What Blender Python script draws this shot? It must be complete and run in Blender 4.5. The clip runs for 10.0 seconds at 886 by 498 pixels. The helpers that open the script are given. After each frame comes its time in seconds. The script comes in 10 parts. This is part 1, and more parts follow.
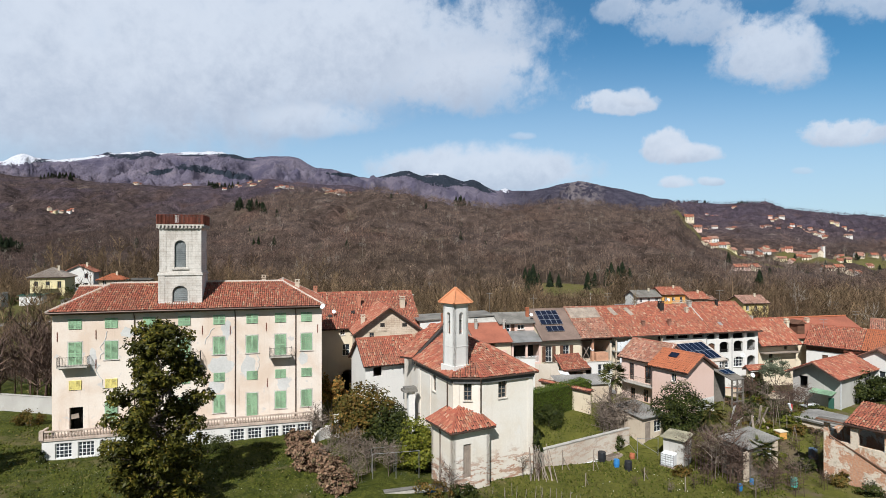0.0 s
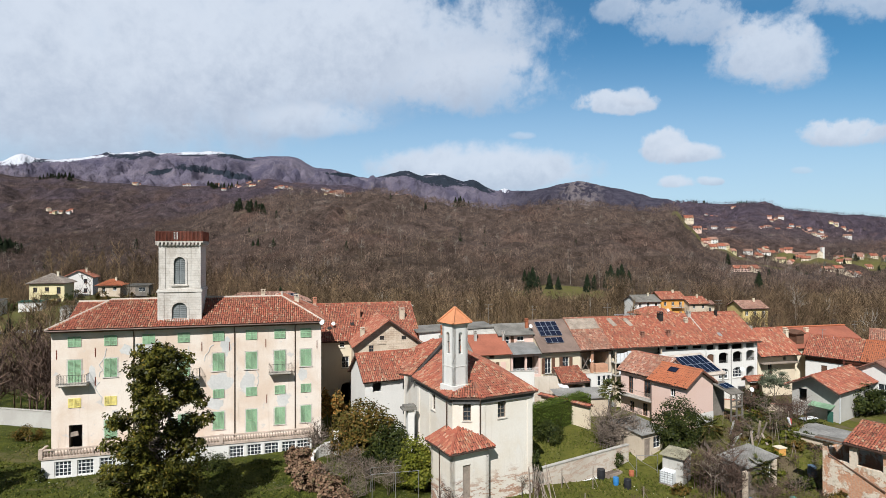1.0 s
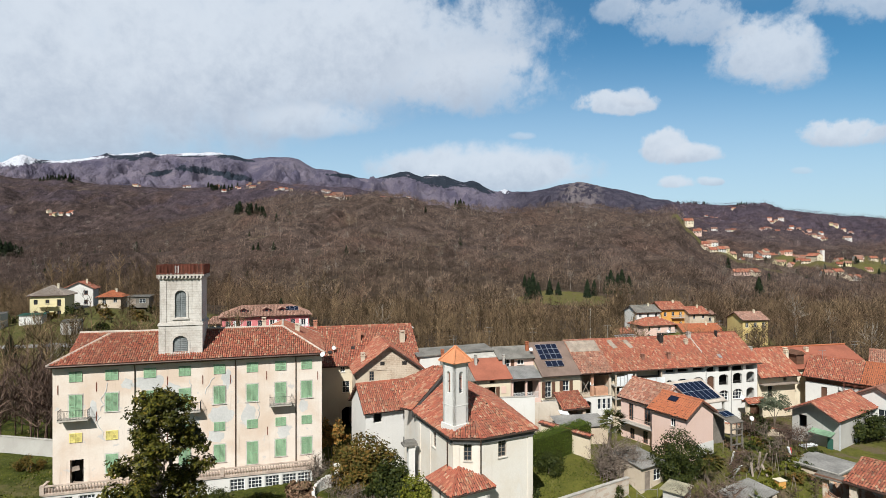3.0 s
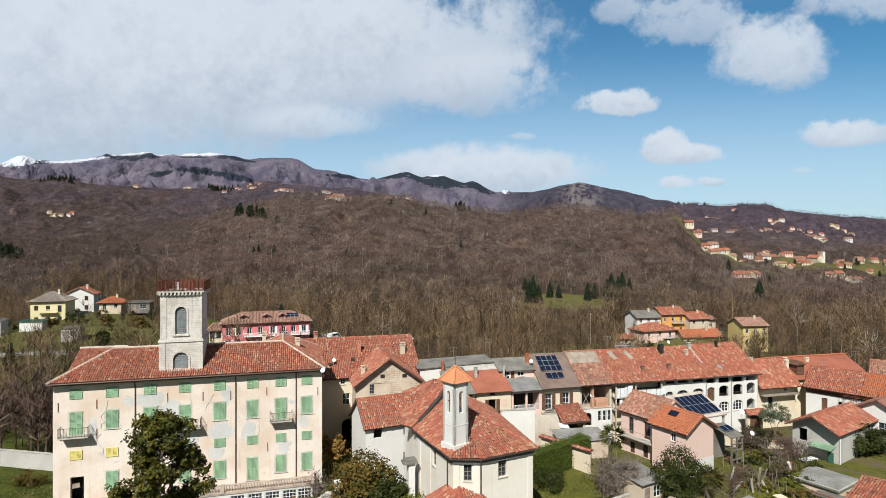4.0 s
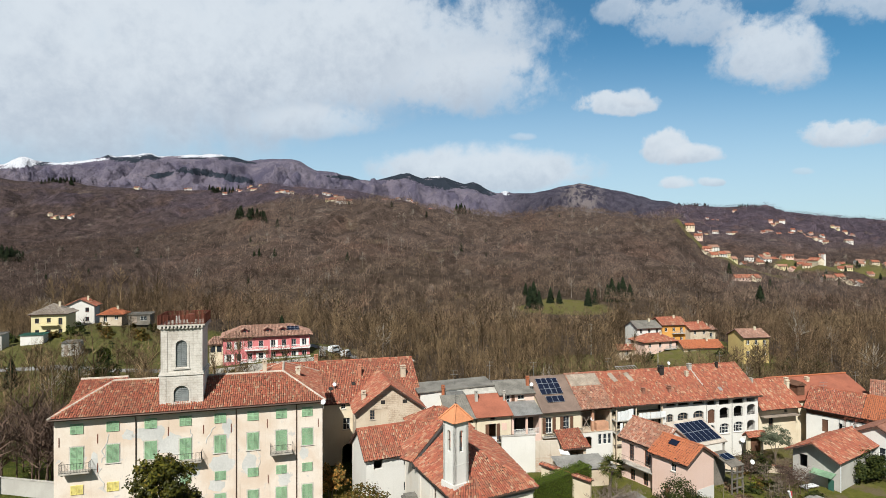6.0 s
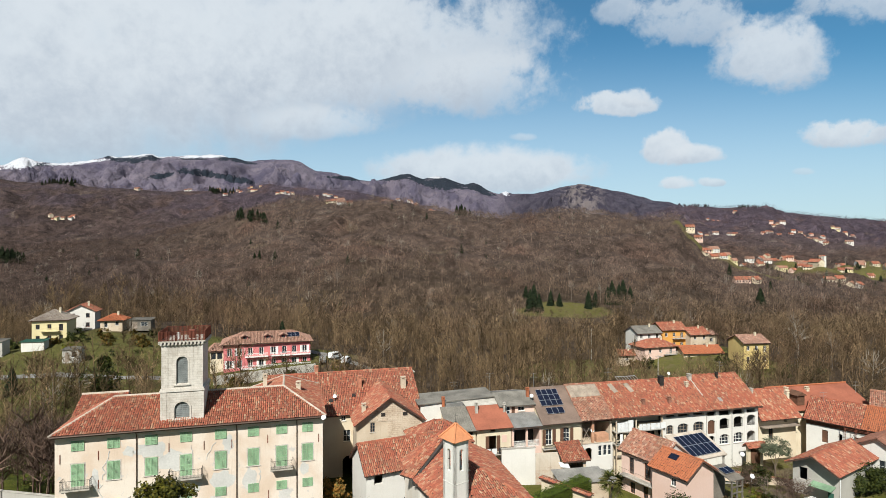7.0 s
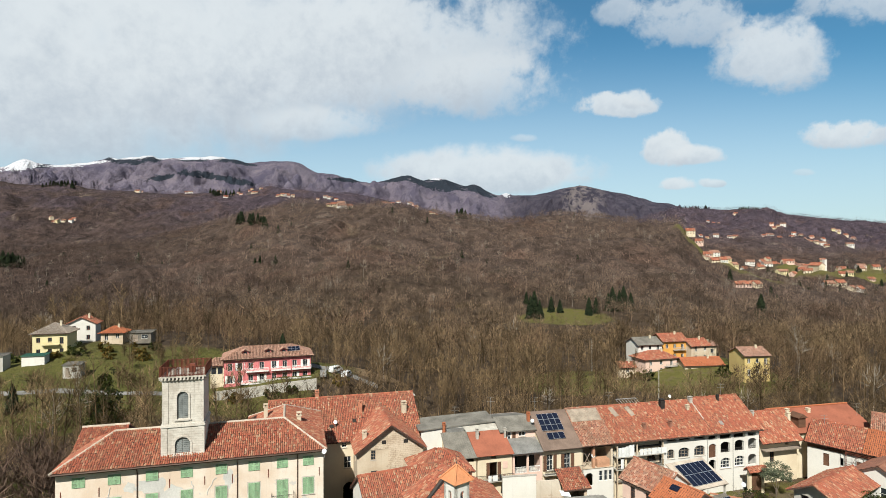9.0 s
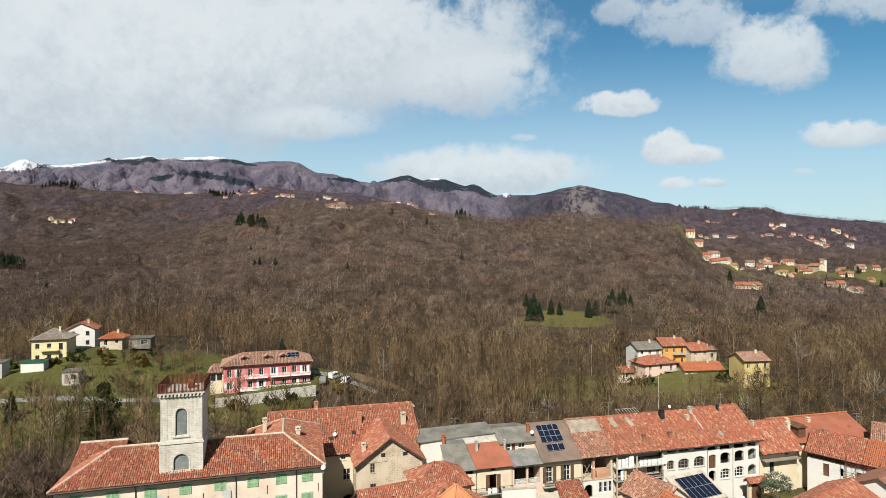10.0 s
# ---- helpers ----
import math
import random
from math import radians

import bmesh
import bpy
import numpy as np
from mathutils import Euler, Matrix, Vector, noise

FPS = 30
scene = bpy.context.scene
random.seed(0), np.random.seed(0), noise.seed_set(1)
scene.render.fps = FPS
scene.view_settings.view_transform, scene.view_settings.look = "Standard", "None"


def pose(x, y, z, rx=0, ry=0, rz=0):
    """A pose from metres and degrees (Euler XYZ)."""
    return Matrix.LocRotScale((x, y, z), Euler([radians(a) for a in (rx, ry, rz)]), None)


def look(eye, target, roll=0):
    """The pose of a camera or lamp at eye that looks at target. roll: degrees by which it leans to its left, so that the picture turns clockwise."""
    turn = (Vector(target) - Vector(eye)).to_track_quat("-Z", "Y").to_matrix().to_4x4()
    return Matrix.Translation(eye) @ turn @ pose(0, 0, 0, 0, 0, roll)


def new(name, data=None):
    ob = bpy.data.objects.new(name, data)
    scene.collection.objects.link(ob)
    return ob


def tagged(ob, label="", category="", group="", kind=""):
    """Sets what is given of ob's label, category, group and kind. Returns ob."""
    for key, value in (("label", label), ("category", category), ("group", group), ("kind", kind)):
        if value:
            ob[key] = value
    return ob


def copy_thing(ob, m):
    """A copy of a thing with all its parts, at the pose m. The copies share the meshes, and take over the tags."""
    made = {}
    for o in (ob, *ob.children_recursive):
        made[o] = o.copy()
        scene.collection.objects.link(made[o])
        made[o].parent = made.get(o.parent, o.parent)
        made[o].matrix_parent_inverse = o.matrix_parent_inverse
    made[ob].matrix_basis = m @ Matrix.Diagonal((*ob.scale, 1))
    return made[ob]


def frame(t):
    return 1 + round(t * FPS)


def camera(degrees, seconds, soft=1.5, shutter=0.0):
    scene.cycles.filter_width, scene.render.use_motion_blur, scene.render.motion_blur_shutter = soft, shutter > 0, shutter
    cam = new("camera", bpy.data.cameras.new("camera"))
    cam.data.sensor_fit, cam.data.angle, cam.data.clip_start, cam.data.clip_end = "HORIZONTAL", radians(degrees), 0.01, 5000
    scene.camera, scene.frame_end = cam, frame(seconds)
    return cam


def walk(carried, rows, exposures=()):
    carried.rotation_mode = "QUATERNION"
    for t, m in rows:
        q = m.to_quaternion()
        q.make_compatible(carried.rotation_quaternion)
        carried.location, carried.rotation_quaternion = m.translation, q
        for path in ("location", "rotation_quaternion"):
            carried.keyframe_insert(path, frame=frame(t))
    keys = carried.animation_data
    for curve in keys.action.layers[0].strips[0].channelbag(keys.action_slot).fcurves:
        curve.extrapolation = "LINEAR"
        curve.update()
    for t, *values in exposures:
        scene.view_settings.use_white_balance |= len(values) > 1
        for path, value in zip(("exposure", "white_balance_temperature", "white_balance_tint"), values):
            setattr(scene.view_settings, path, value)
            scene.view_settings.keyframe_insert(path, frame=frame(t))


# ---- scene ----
cam = camera(77.3, 10.0, soft=0.35)
EYE = 21.3
ROWS = [  # seconds, x, y, rise, yaw, pitch, roll
    (0.0, 0.000, 0.000, 0.000, 0.000, 0.000, 0.000),
    (0.5, 0.020, -0.007, 0.972, -0.031, -0.016, 0.009),
    (1.0, 0.015, -0.016, 1.945, -0.051, -0.034, 0.017),
    (1.5, 0.025, -0.074, 2.888, -0.053, -0.053, 0.033),
    (2.0, 0.008, -0.122, 3.820, -0.050, -0.026, 0.044),
    (2.5, -0.012, -0.126, 4.768, -0.052, -0.015, 0.039),
    (3.0, -0.035, -0.132, 5.724, -0.045, -0.001, 0.031),
    (4.5, 0.016, -0.158, 8.527, 0.016, 0.043, 0.020),
    (5.0, 0.026, -0.164, 9.471, 0.023, 0.061, 0.036),
    (5.5, 0.028, -0.174, 10.420, 0.032, 0.074, 0.049),
    (7.0, 0.064, -0.341, 13.190, 0.081, 0.112, 0.065),
    (7.5, 0.074, -0.371, 14.153, 0.088, 0.150, 0.067),
    (8.0, 0.024, -0.402, 15.116, 0.100, 0.187, 0.087),
    (8.5, 0.007, -0.388, 16.096, 0.109, 0.206, 0.075),
    (9.0, 0.024, -0.320, 17.105, 0.120, 0.214, 0.079),
    (9.5, 0.072, -0.223, 18.074, 0.114, 0.206, 0.089),
    (10.0, 0.106, -0.161, 19.000, 0.100, 0.175, 0.113),
]
LIGHT = [(0.0, 0.56, 5690, 9.5), (3.0, 0.57, 5820, 8), (5.0, 0.59, 5890, 7), (7.5, 0.62, 6040, 6), (10.0, 0.67, 6170, 5)]  # seconds, stops, kelvin, tint
walk(cam, [(t, pose(x, y, EYE + z, 90 + pitch, roll, yaw)) for t, x, y, z, yaw, pitch, roll in ROWS], LIGHT)

# ---- light ----
SUN_AZ, SUN_EL = radians(14.0), radians(45.0)
sun_dir = Vector((-math.sin(SUN_AZ) * math.cos(SUN_EL), -math.cos(SUN_AZ) * math.cos(SUN_EL), math.sin(SUN_EL)))
sun = new("sun", bpy.data.lights.new("sun", "SUN"))
sun.data.energy, sun.data.angle, sun.data.color = 5.0, radians(0.55), (1.0, 0.935, 0.84)
sun.matrix_basis = look(sun_dir * 300, (0, 0, 0))


class G:
    """A small builder of node trees."""

    def __init__(self, tree):
        self.t = tree

    def n(self, kind, ins=None, **props):
        node = self.t.nodes.new(kind)
        for k, v in props.items():
            setattr(node, k, v)
        for k, v in (ins or {}).items():
            self.put(node.inputs[k], v)
        return node

    def put(self, sock, v):
        if isinstance(v, bpy.types.NodeSocket):
            self.t.links.new(v, sock)
        elif isinstance(v, tuple) and len(v) == 3 and sock.type == "RGBA":
            sock.default_value = (*v, 1)
        else:
            sock.default_value = v

    def m(self, op, a, b=0.0, c=None, clamp=False):
        node = self.t.nodes.new("ShaderNodeMath")
        node.operation, node.use_clamp = op, clamp
        self.put(node.inputs[0], a), self.put(node.inputs[1], b)
        if c is not None:
            self.put(node.inputs[2], c)
        return node.outputs[0]

    def mix(self, f, a, b, blend="MIX"):
        node = self.t.nodes.new("ShaderNodeMix")
        node.data_type, node.blend_type = "RGBA", blend
        self.put(node.inputs[0], f), self.put(node.inputs[6], a), self.put(node.inputs[7], b)
        return node.outputs[2]

    def noise(self, vec, scale, detail=4.0, rough=0.55, dist=0.0):
        node = self.n("ShaderNodeTexNoise", {"Scale": scale, "Detail": detail, "Roughness": rough, "Distortion": dist})
        if vec is not None:
            self.put(node.inputs["Vector"], vec)
        return node.outputs["Fac"]

    def ramp(self, v, lo, hi, a=0.0, b=1.0):
        node = self.n("ShaderNodeMapRange", {0: v, 1: lo, 2: hi, 3: a, 4: b}, interpolation_type="SMOOTHSTEP")
        return node.outputs[0]


def make_world():
    world = bpy.data.worlds.new("sky")
    scene.world = world
    world.use_nodes = True
    tree = world.node_tree
    tree.nodes.clear()
    g = G(tree)
    sky = g.n("ShaderNodeTexSky", sky_type="NISHITA", sun_disc=False, sun_elevation=SUN_EL, sun_rotation=math.pi + SUN_AZ,
              air_density=1.0, dust_density=0.35, ozone_density=2.0, altitude=500.0)
    co = g.n("ShaderNodeTexCoord").outputs["Generated"]
    sep = g.n("ShaderNodeSeparateXYZ", {0: co})
    x, y, z = sep.outputs
    # flat layer of cloud: directions on a plane overhead, so that clouds crowd towards the horizon
    zz = g.m("MAXIMUM", g.m("ADD", z, 0.06), 0.02)
    plane = g.n("ShaderNodeCombineXYZ", {0: g.m("DIVIDE", x, zz), 1: g.m("DIVIDE", y, zz), 2: 0.0}).outputs[0]
    wisps = g.noise(plane, 0.55, 8.0, 0.56, 0.35)
    # azimuth and height as slopes
    yy = g.m("MAXIMUM", y, 0.05)
    u = g.m("DIVIDE", x, yy)
    v = g.m("DIVIDE", z, yy)
    n1 = g.m("SUBTRACT", g.noise(co, 7.0, 6.0, 0.55, 0.3), 0.5)
    n2 = g.m("SUBTRACT", g.noise(co, 24.0, 7.0, 0.6, 0.2), 0.5)
    n3 = g.m("SUBTRACT", g.noise(co, 70.0, 5.0, 0.6, 0.1), 0.5)
    blue = g.mix(1.0, sky.outputs[0], SKY_TINT, "MULTIPLY")
    veil = g.ramp(wisps, 0.50, 0.80, 0.0, 0.30)
    low = g.ramp(v, 0.04, 0.40, 0.72, 0.0)
    col = g.mix(g.m("MAXIMUM", veil, low), blue, CLOUD_HAZE)
    # the big bank, then the small heaps: rounded above, flat below
    for cu, cv, ru, rv, amount, soft_edge, rough in CLOUDS:
        wob = g.m("ADD", g.m("MULTIPLY", n1, 2.6 if ru > 0.12 else 1.2), g.m("ADD", g.m("MULTIPLY", n2, rough), g.m("MULTIPLY", n3, rough * 0.35)))
        du = g.m("DIVIDE", g.m("SUBTRACT", u, cu), ru)
        dv = g.m("DIVIDE", g.m("SUBTRACT", v, cv), rv)
        dw = g.m("MAXIMUM", dv, g.m("MULTIPLY", dv, -1.5))
        d2 = g.m("ADD", g.m("ADD", g.m("MULTIPLY", du, du), g.m("MULTIPLY", dw, dw)), wob)
        one = g.ramp(d2, 1.0 + soft_edge, 1.0 - soft_edge * 0.9, 0.0, amount)
        tone = g.ramp(g.m("ADD", dv, g.m("ADD", g.m("MULTIPLY", n1, 2.2), g.m("MULTIPLY", g.m("ADD", n2, g.m("MULTIPLY", n3, 0.5)), 2.2))), -1.5, 0.9, 0.0, 1.0)
        col = g.mix(one, col, g.mix(tone, CLOUD_DARK, CLOUD_LIGHT))
    # unseen broken grey cloud added overhead and behind to dim and neutralise the fill
    fill_cover = g.m("MAXIMUM", g.ramp(z, 0.50, 0.85), g.ramp(y, 0.05, -0.35))
    fill_cover = g.m("MULTIPLY", fill_cover, g.ramp(g.noise(co, 2.2, 5.0, 0.6, 0.4), 0.36, 0.56, 0.25, 0.95))
    col = g.mix(fill_cover, col, FILL_CLOUD)
    bg = g.n("ShaderNodeBackground", {"Color": col, "Strength": SKY_STRENGTH})
    out = g.n("ShaderNodeOutputWorld", {"Surface": bg.outputs[0]})


SKY_STRENGTH = 0.0575
SKY_TINT = (0.70, 1.14, 1.15)
FILL_CLOUD = (2.7, 2.7, 2.75)
CLOUD_DARK, CLOUD_LIGHT, CLOUD_HAZE = (5.9, 6.3, 6.9), (8.6, 8.7, 8.8), (7.4, 8.0, 8.4)
CLOUDS = [  # slope across, slope up, half width, half height, amount, softness, raggedness
    (-0.85, 0.33, 0.62, 0.26, 0.95, 0.9, 0.7),
    (-0.42, 0.34, 0.42, 0.17, 0.93, 0.9, 0.9),
    (-0.08, 0.36, 0.24, 0.12, 0.85, 0.9, 2.8),
    (0.06, 0.29, 0.13, 0.06, 0.66, 0.9, 3.4),
    (-0.24, 0.225, 0.11, 0.034, 0.70, 0.7, 2.0),
    (0.075, 0.138, 0.185, 0.050, 0.90, 0.55, 1.3),
    (0.318, 0.258, 0.068, 0.026, 0.92, 0.45, 3.0),
    (0.345, 0.272, 0.030, 0.022, 0.85, 0.5, 3.0),
    (0.402, 0.178, 0.042, 0.038, 0.95, 0.4, 2.6),
    (0.452, 0.170, 0.052, 0.020, 0.93, 0.5, 2.8),
    (0.422, 0.118, 0.034, 0.013, 0.85, 0.5, 3.0),
    (0.482, 0.121, 0.024, 0.010, 0.75, 0.5, 3.0),
    (0.720, 0.204, 0.074, 0.030, 0.92, 0.5, 3.2),
    (0.146, 0.203, 0.022, 0.008, 0.45, 0.8, 2.5),
    (0.650, 0.140, 0.018, 0.007, 0.40, 0.8, 2.5),
    (0.595, 0.345, 0.095, 0.075, 0.88, 0.7, 2.8),
    (0.450, 0.408, 0.100, 0.050, 0.66, 0.9, 4.6),
    (0.315, 0.430, 0.038, 0.032, 0.60, 0.8, 4.0),
    (0.760, 0.450, 0.110, 0.050, 0.66, 0.8, 4.2),
]
make_world()

# ---- materials ----
def material(name, rough=0.8, metal=0.0, spec=0.3):
    mat = bpy.data.materials.new(name)
    mat.use_nodes = True
    tree = mat.node_tree
    g = G(tree)
    g.bsdf = tree.nodes["Principled BSDF"]
    g.bsdf.inputs["Roughness"].default_value = rough
    g.bsdf.inputs["Metallic"].default_value = metal
    g.bsdf.inputs["Specular IOR Level"].default_value = spec
    g.co = g.n("ShaderNodeTexCoord").outputs["Object"]
    return mat, g


def finish(g, col, bump=None, strength=0.4, dist=0.02):
    g.put(g.bsdf.inputs["Base Color"], col)
    if bump is not None:
        b = g.n("ShaderNodeBump", {"Height": bump, "Strength": strength, "Distance": dist})
        g.put(g.bsdf.inputs["Normal"], b.outputs[0])


def plain(name, col, rough=0.7, metal=0.0, var=0.25, scale=3.0, spec=0.3, bump=0.15):
    """A paint or stuff of one colour with stains and grain."""
    mat, g = material(name, rough, metal, spec)
    big = g.noise(g.co, scale * 0.3, 4.0, 0.6)
    small = g.noise(g.co, scale * 4.0, 4.0, 0.65)
    f = g.m("ADD", g.m("MULTIPLY", big, 0.6), g.m("MULTIPLY", small, 0.4))
    k = g.ramp(f, 0.3, 0.7, 1.0 - var, 1.0 + var * 0.6)
    c = g.mix(1.0, col, g.n("ShaderNodeCombineColor", {0: k, 1: k, 2: k}).outputs[0], "MULTIPLY")
    finish(g, c, small, bump, 0.02)
    return mat


AGED = 0.75  # old limewash against fresh white paint


def plaster(name, col, stain, worn, worn_amount=0.5, damp=0.0, streak=0.5):
    """Old limewash: patches, rain streaks below edges, worn spots that show another coat."""
    col, stain, worn = (tuple(AGED * v for v in c) for c in (col, stain, worn))
    mat, g = material(name, 0.9, 0.0, 0.2)
    big = g.noise(g.co, 0.22, 5.0, 0.6, 0.3)
    mid = g.noise(g.co, 0.9, 6.0, 0.65, 0.5)
    fine = g.noise(g.co, 7.0, 5.0, 0.7)
    st = g.n("ShaderNodeMapping", {"Vector": g.co, "Scale": (1.6, 1.6, 0.12)})
    streaks = g.noise(st.outputs[0], 1.5, 5.0, 0.6, 0.1)
    c = g.mix(g.ramp(big, 0.38, 0.66, 0.0, 0.8), col, stain)
    c = g.mix(g.ramp(streaks, 0.55, 0.78, 0.0, streak), c, tuple(0.72 * v for v in stain))
    c = g.mix(g.ramp(mid, 0.60, 0.66, 0.0, worn_amount), c, worn)
    c = g.mix(g.ramp(fine, 0.35, 0.75, 0.16, 0.0), c, tuple(0.55 * v for v in stain))
    if damp:
        z = g.n("ShaderNodeSeparateXYZ", {0: g.co}).outputs[2]
        edge = g.m("ADD", z, g.m("MULTIPLY", mid, -2.2))
        flat = g.n("ShaderNodeMapping", {"Vector": g.co, "Scale": (0.5, 0.5, 1.7)})
        lost = g.noise(flat.outputs[0], 1.3, 7.0, 0.72, 0.3)
        tone = g.mix(g.ramp(fine, 0.35, 0.65), (0.24, 0.11, 0.06), (0.42, 0.27, 0.18))
        c = g.mix(g.ramp(g.m("ADD", edge, g.m("MULTIPLY", fine, 1.2)), 1.9, 0.0, 0.0, 0.22), c, tuple(0.7 * v for v in stain))
        c = g.mix(g.m("MULTIPLY", g.ramp(edge, 1.6, -0.4), g.ramp(lost, 0.50, 0.55, 0.0, damp)), c, tone)
    finish(g, c, g.m("ADD", g.m("MULTIPLY", mid, 0.6), g.m("MULTIPLY", fine, 0.4)), 0.35, 0.03)
    return mat


def stripped(name, coat, brick_a, brick_b):
    """A wall whose render has half fallen off the brick and rubble behind."""
    mat, g = material(name, 0.95, 0.0, 0.15)
    x, y, z = g.n("ShaderNodeSeparateXYZ", {0: g.co}).outputs
    vec = g.n("ShaderNodeCombineXYZ", {0: g.m("ADD", x, y), 1: z, 2: 0.0}).outputs[0]
    br = g.n("ShaderNodeTexBrick", {"Vector": vec, "Color1": brick_a, "Color2": brick_b, "Mortar": (0.34, 0.27, 0.20), "Scale": 1.0, "Mortar Size": 0.012, "Brick Width": 0.26, "Row Height": 0.085})
    big = g.noise(g.co, 0.55, 6.0, 0.65, 0.5)
    fine = g.noise(g.co, 5.0, 6.0, 0.7)
    soot = g.noise(g.co, 1.6, 5.0, 0.65)
    c = g.mix(g.ramp(fine, 0.35, 0.7, 0.0, 0.55), coat, tuple(0.62 * v for v in coat))
    c = g.mix(g.ramp(soot, 0.52, 0.72, 0.0, 0.6), c, tuple(0.45 * v for v in coat))
    bare = g.ramp(g.m("ADD", big, g.m("MULTIPLY", fine, 0.22)), 0.575, 0.63)
    c = g.mix(bare, c, g.mix(g.ramp(fine, 0.4, 0.75, 0.0, 0.6), br.outputs["Color"], (0.20, 0.11, 0.07)))
    finish(g, c, g.m("SUBTRACT", g.m("MULTIPLY", fine, 0.7), g.m("MULTIPLY", bare, 0.8)), 0.6, 0.05)
    return mat


def masonry(name, col, stain, joint):
    """Worn whitewash over courses of stone that show through."""
    col, stain, joint = (tuple(AGED * v for v in c) for c in (col, stain, joint))
    mat, g = material(name, 0.9, 0.0, 0.2)
    x, y, z = g.n("ShaderNodeSeparateXYZ", {0: g.co}).outputs
    vec = g.n("ShaderNodeCombineXYZ", {0: g.m("ADD", x, y), 1: z, 2: 0.0}).outputs[0]
    br = g.n("ShaderNodeTexBrick", {"Vector": vec, "Scale": 1.0, "Mortar Size": 0.018, "Mortar Smooth": 0.3, "Brick Width": 0.75, "Row Height": 0.28})
    big = g.noise(g.co, 0.5, 6.0, 0.65, 0.4)
    fine = g.noise(g.co, 6.0, 5.0, 0.7)
    st = g.n("ShaderNodeMapping", {"Vector": g.co, "Scale": (2.0, 2.0, 0.15)})
    streaks = g.noise(st.outputs[0], 1.6, 5.0, 0.6)
    c = g.mix(g.ramp(big, 0.40, 0.68, 0.0, 0.8), col, stain)
    c = g.mix(g.m("MULTIPLY", br.outputs["Fac"], g.ramp(big, 0.35, 0.55, 0.15, 0.75)), c, joint)
    c = g.mix(g.ramp(streaks, 0.55, 0.75, 0.0, 0.55), c, tuple(0.6 * v for v in stain))
    c = g.mix(g.ramp(fine, 0.35, 0.7, 0.2, 0.0), c, tuple(0.6 * v for v in stain))
    finish(g, c, g.m("SUBTRACT", g.m("MULTIPLY", fine, 0.4), g.m("MULTIPLY", br.outputs["Fac"], 0.6)), 0.5, 0.03)
    return mat


def clay(name, cols, age=0.35):
    """Fired clay roof tiles: each tile its own tone, lichen and soot over all."""
    mat, g = material(name, 0.85, 0.0, 0.25)
    rnd = g.n("ShaderNodeNewGeometry").outputs["Random Per Island"]
    ramp = g.n("ShaderNodeValToRGB", {0: rnd})
    el = ramp.color_ramp.elements
    ramp.color_ramp.interpolation = "LINEAR"
    el[0].position, el[0].color = 0.0, (*cols[0], 1)
    el[1].position, el[1].color = 1.0, (*cols[-1], 1)
    for i, c in enumerate(cols[1:-1]):
        e = el.new((i + 1) / (len(cols) - 1))
        e.color = (*c, 1)
    big = g.noise(g.co, 0.35, 5.0, 0.65, 0.4)
    fine = g.noise(g.co, 9.0, 4.0, 0.7)
    c = g.mix(g.ramp(big, 0.42, 0.72, 0.0, age), ramp.outputs[0], (0.15, 0.085, 0.055))
    c = g.mix(g.ramp(g.noise(g.co, 1.1, 5.0, 0.65, 0.4), 0.55, 0.70, 0.0, age * 0.9), c, (0.085, 0.05, 0.036))
    c = g.mix(g.ramp(fine, 0.55, 0.75, 0.0, 0.35), c, (0.20, 0.13, 0.095))
    finish(g, c, fine, 0.3, 0.01)
    return mat


M = {}
OLD = [(0.22, 0.060, 0.036), (0.28, 0.080, 0.045), (0.34, 0.11, 0.062), (0.25, 0.070, 0.040), (0.31, 0.09, 0.05), (0.38, 0.15, 0.085), (0.23, 0.068, 0.042), (0.30, 0.10, 0.06), (0.25, 0.072, 0.042), (0.33, 0.16, 0.09), (0.27, 0.080, 0.046), (0.40, 0.27, 0.17), (0.17, 0.056, 0.036), (0.33, 0.125, 0.066), (0.36, 0.19, 0.11)]
M["clay_old"] = clay("clay_old", OLD)
M["clay_worn"] = clay("clay_worn", [(0.25, 0.095, 0.06), (0.30, 0.115, 0.07), (0.23, 0.115, 0.08), (0.35, 0.18, 0.115), (0.28, 0.135, 0.09), (0.42, 0.27, 0.185), (0.15, 0.07, 0.05)], 0.5)
M["clay_brown"] = clay("clay_brown", [(0.20, 0.085, 0.055), (0.25, 0.11, 0.07), (0.18, 0.085, 0.06), (0.28, 0.13, 0.085)], 0.4)
M["dun_sheet"] = plain("dun_sheet", (0.165, 0.115, 0.088), 0.85, var=0.35, scale=1.4, bump=0.3)
M["clay_new"] = clay("clay_new", [(0.33, 0.105, 0.045), (0.37, 0.125, 0.056), (0.30, 0.095, 0.042), (0.35, 0.115, 0.05)], 0.2)
M["clay_grey"] = clay("clay_grey", [(0.23, 0.19, 0.15), (0.28, 0.235, 0.19), (0.20, 0.17, 0.14), (0.32, 0.27, 0.22)], 0.25)
M["clay_plum"] = clay("clay_plum", [(0.25, 0.135, 0.095), (0.33, 0.18, 0.125), (0.20, 0.115, 0.085), (0.40, 0.25, 0.18)], 0.3)
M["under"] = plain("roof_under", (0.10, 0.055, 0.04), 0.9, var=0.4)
M["red_sheet"] = plain("red_sheet", (0.26, 0.088, 0.050), 0.75, var=0.25, scale=1.0)
M["mortar"] = plain("mortar", (0.42, 0.35, 0.28), 0.9, var=0.35)
M["villa_wall"] = plaster("villa_wall", (0.90, 0.79, 0.665), (0.75, 0.57, 0.42), (0.66, 0.62, 0.575), 0.9, 0.0, 0.6)
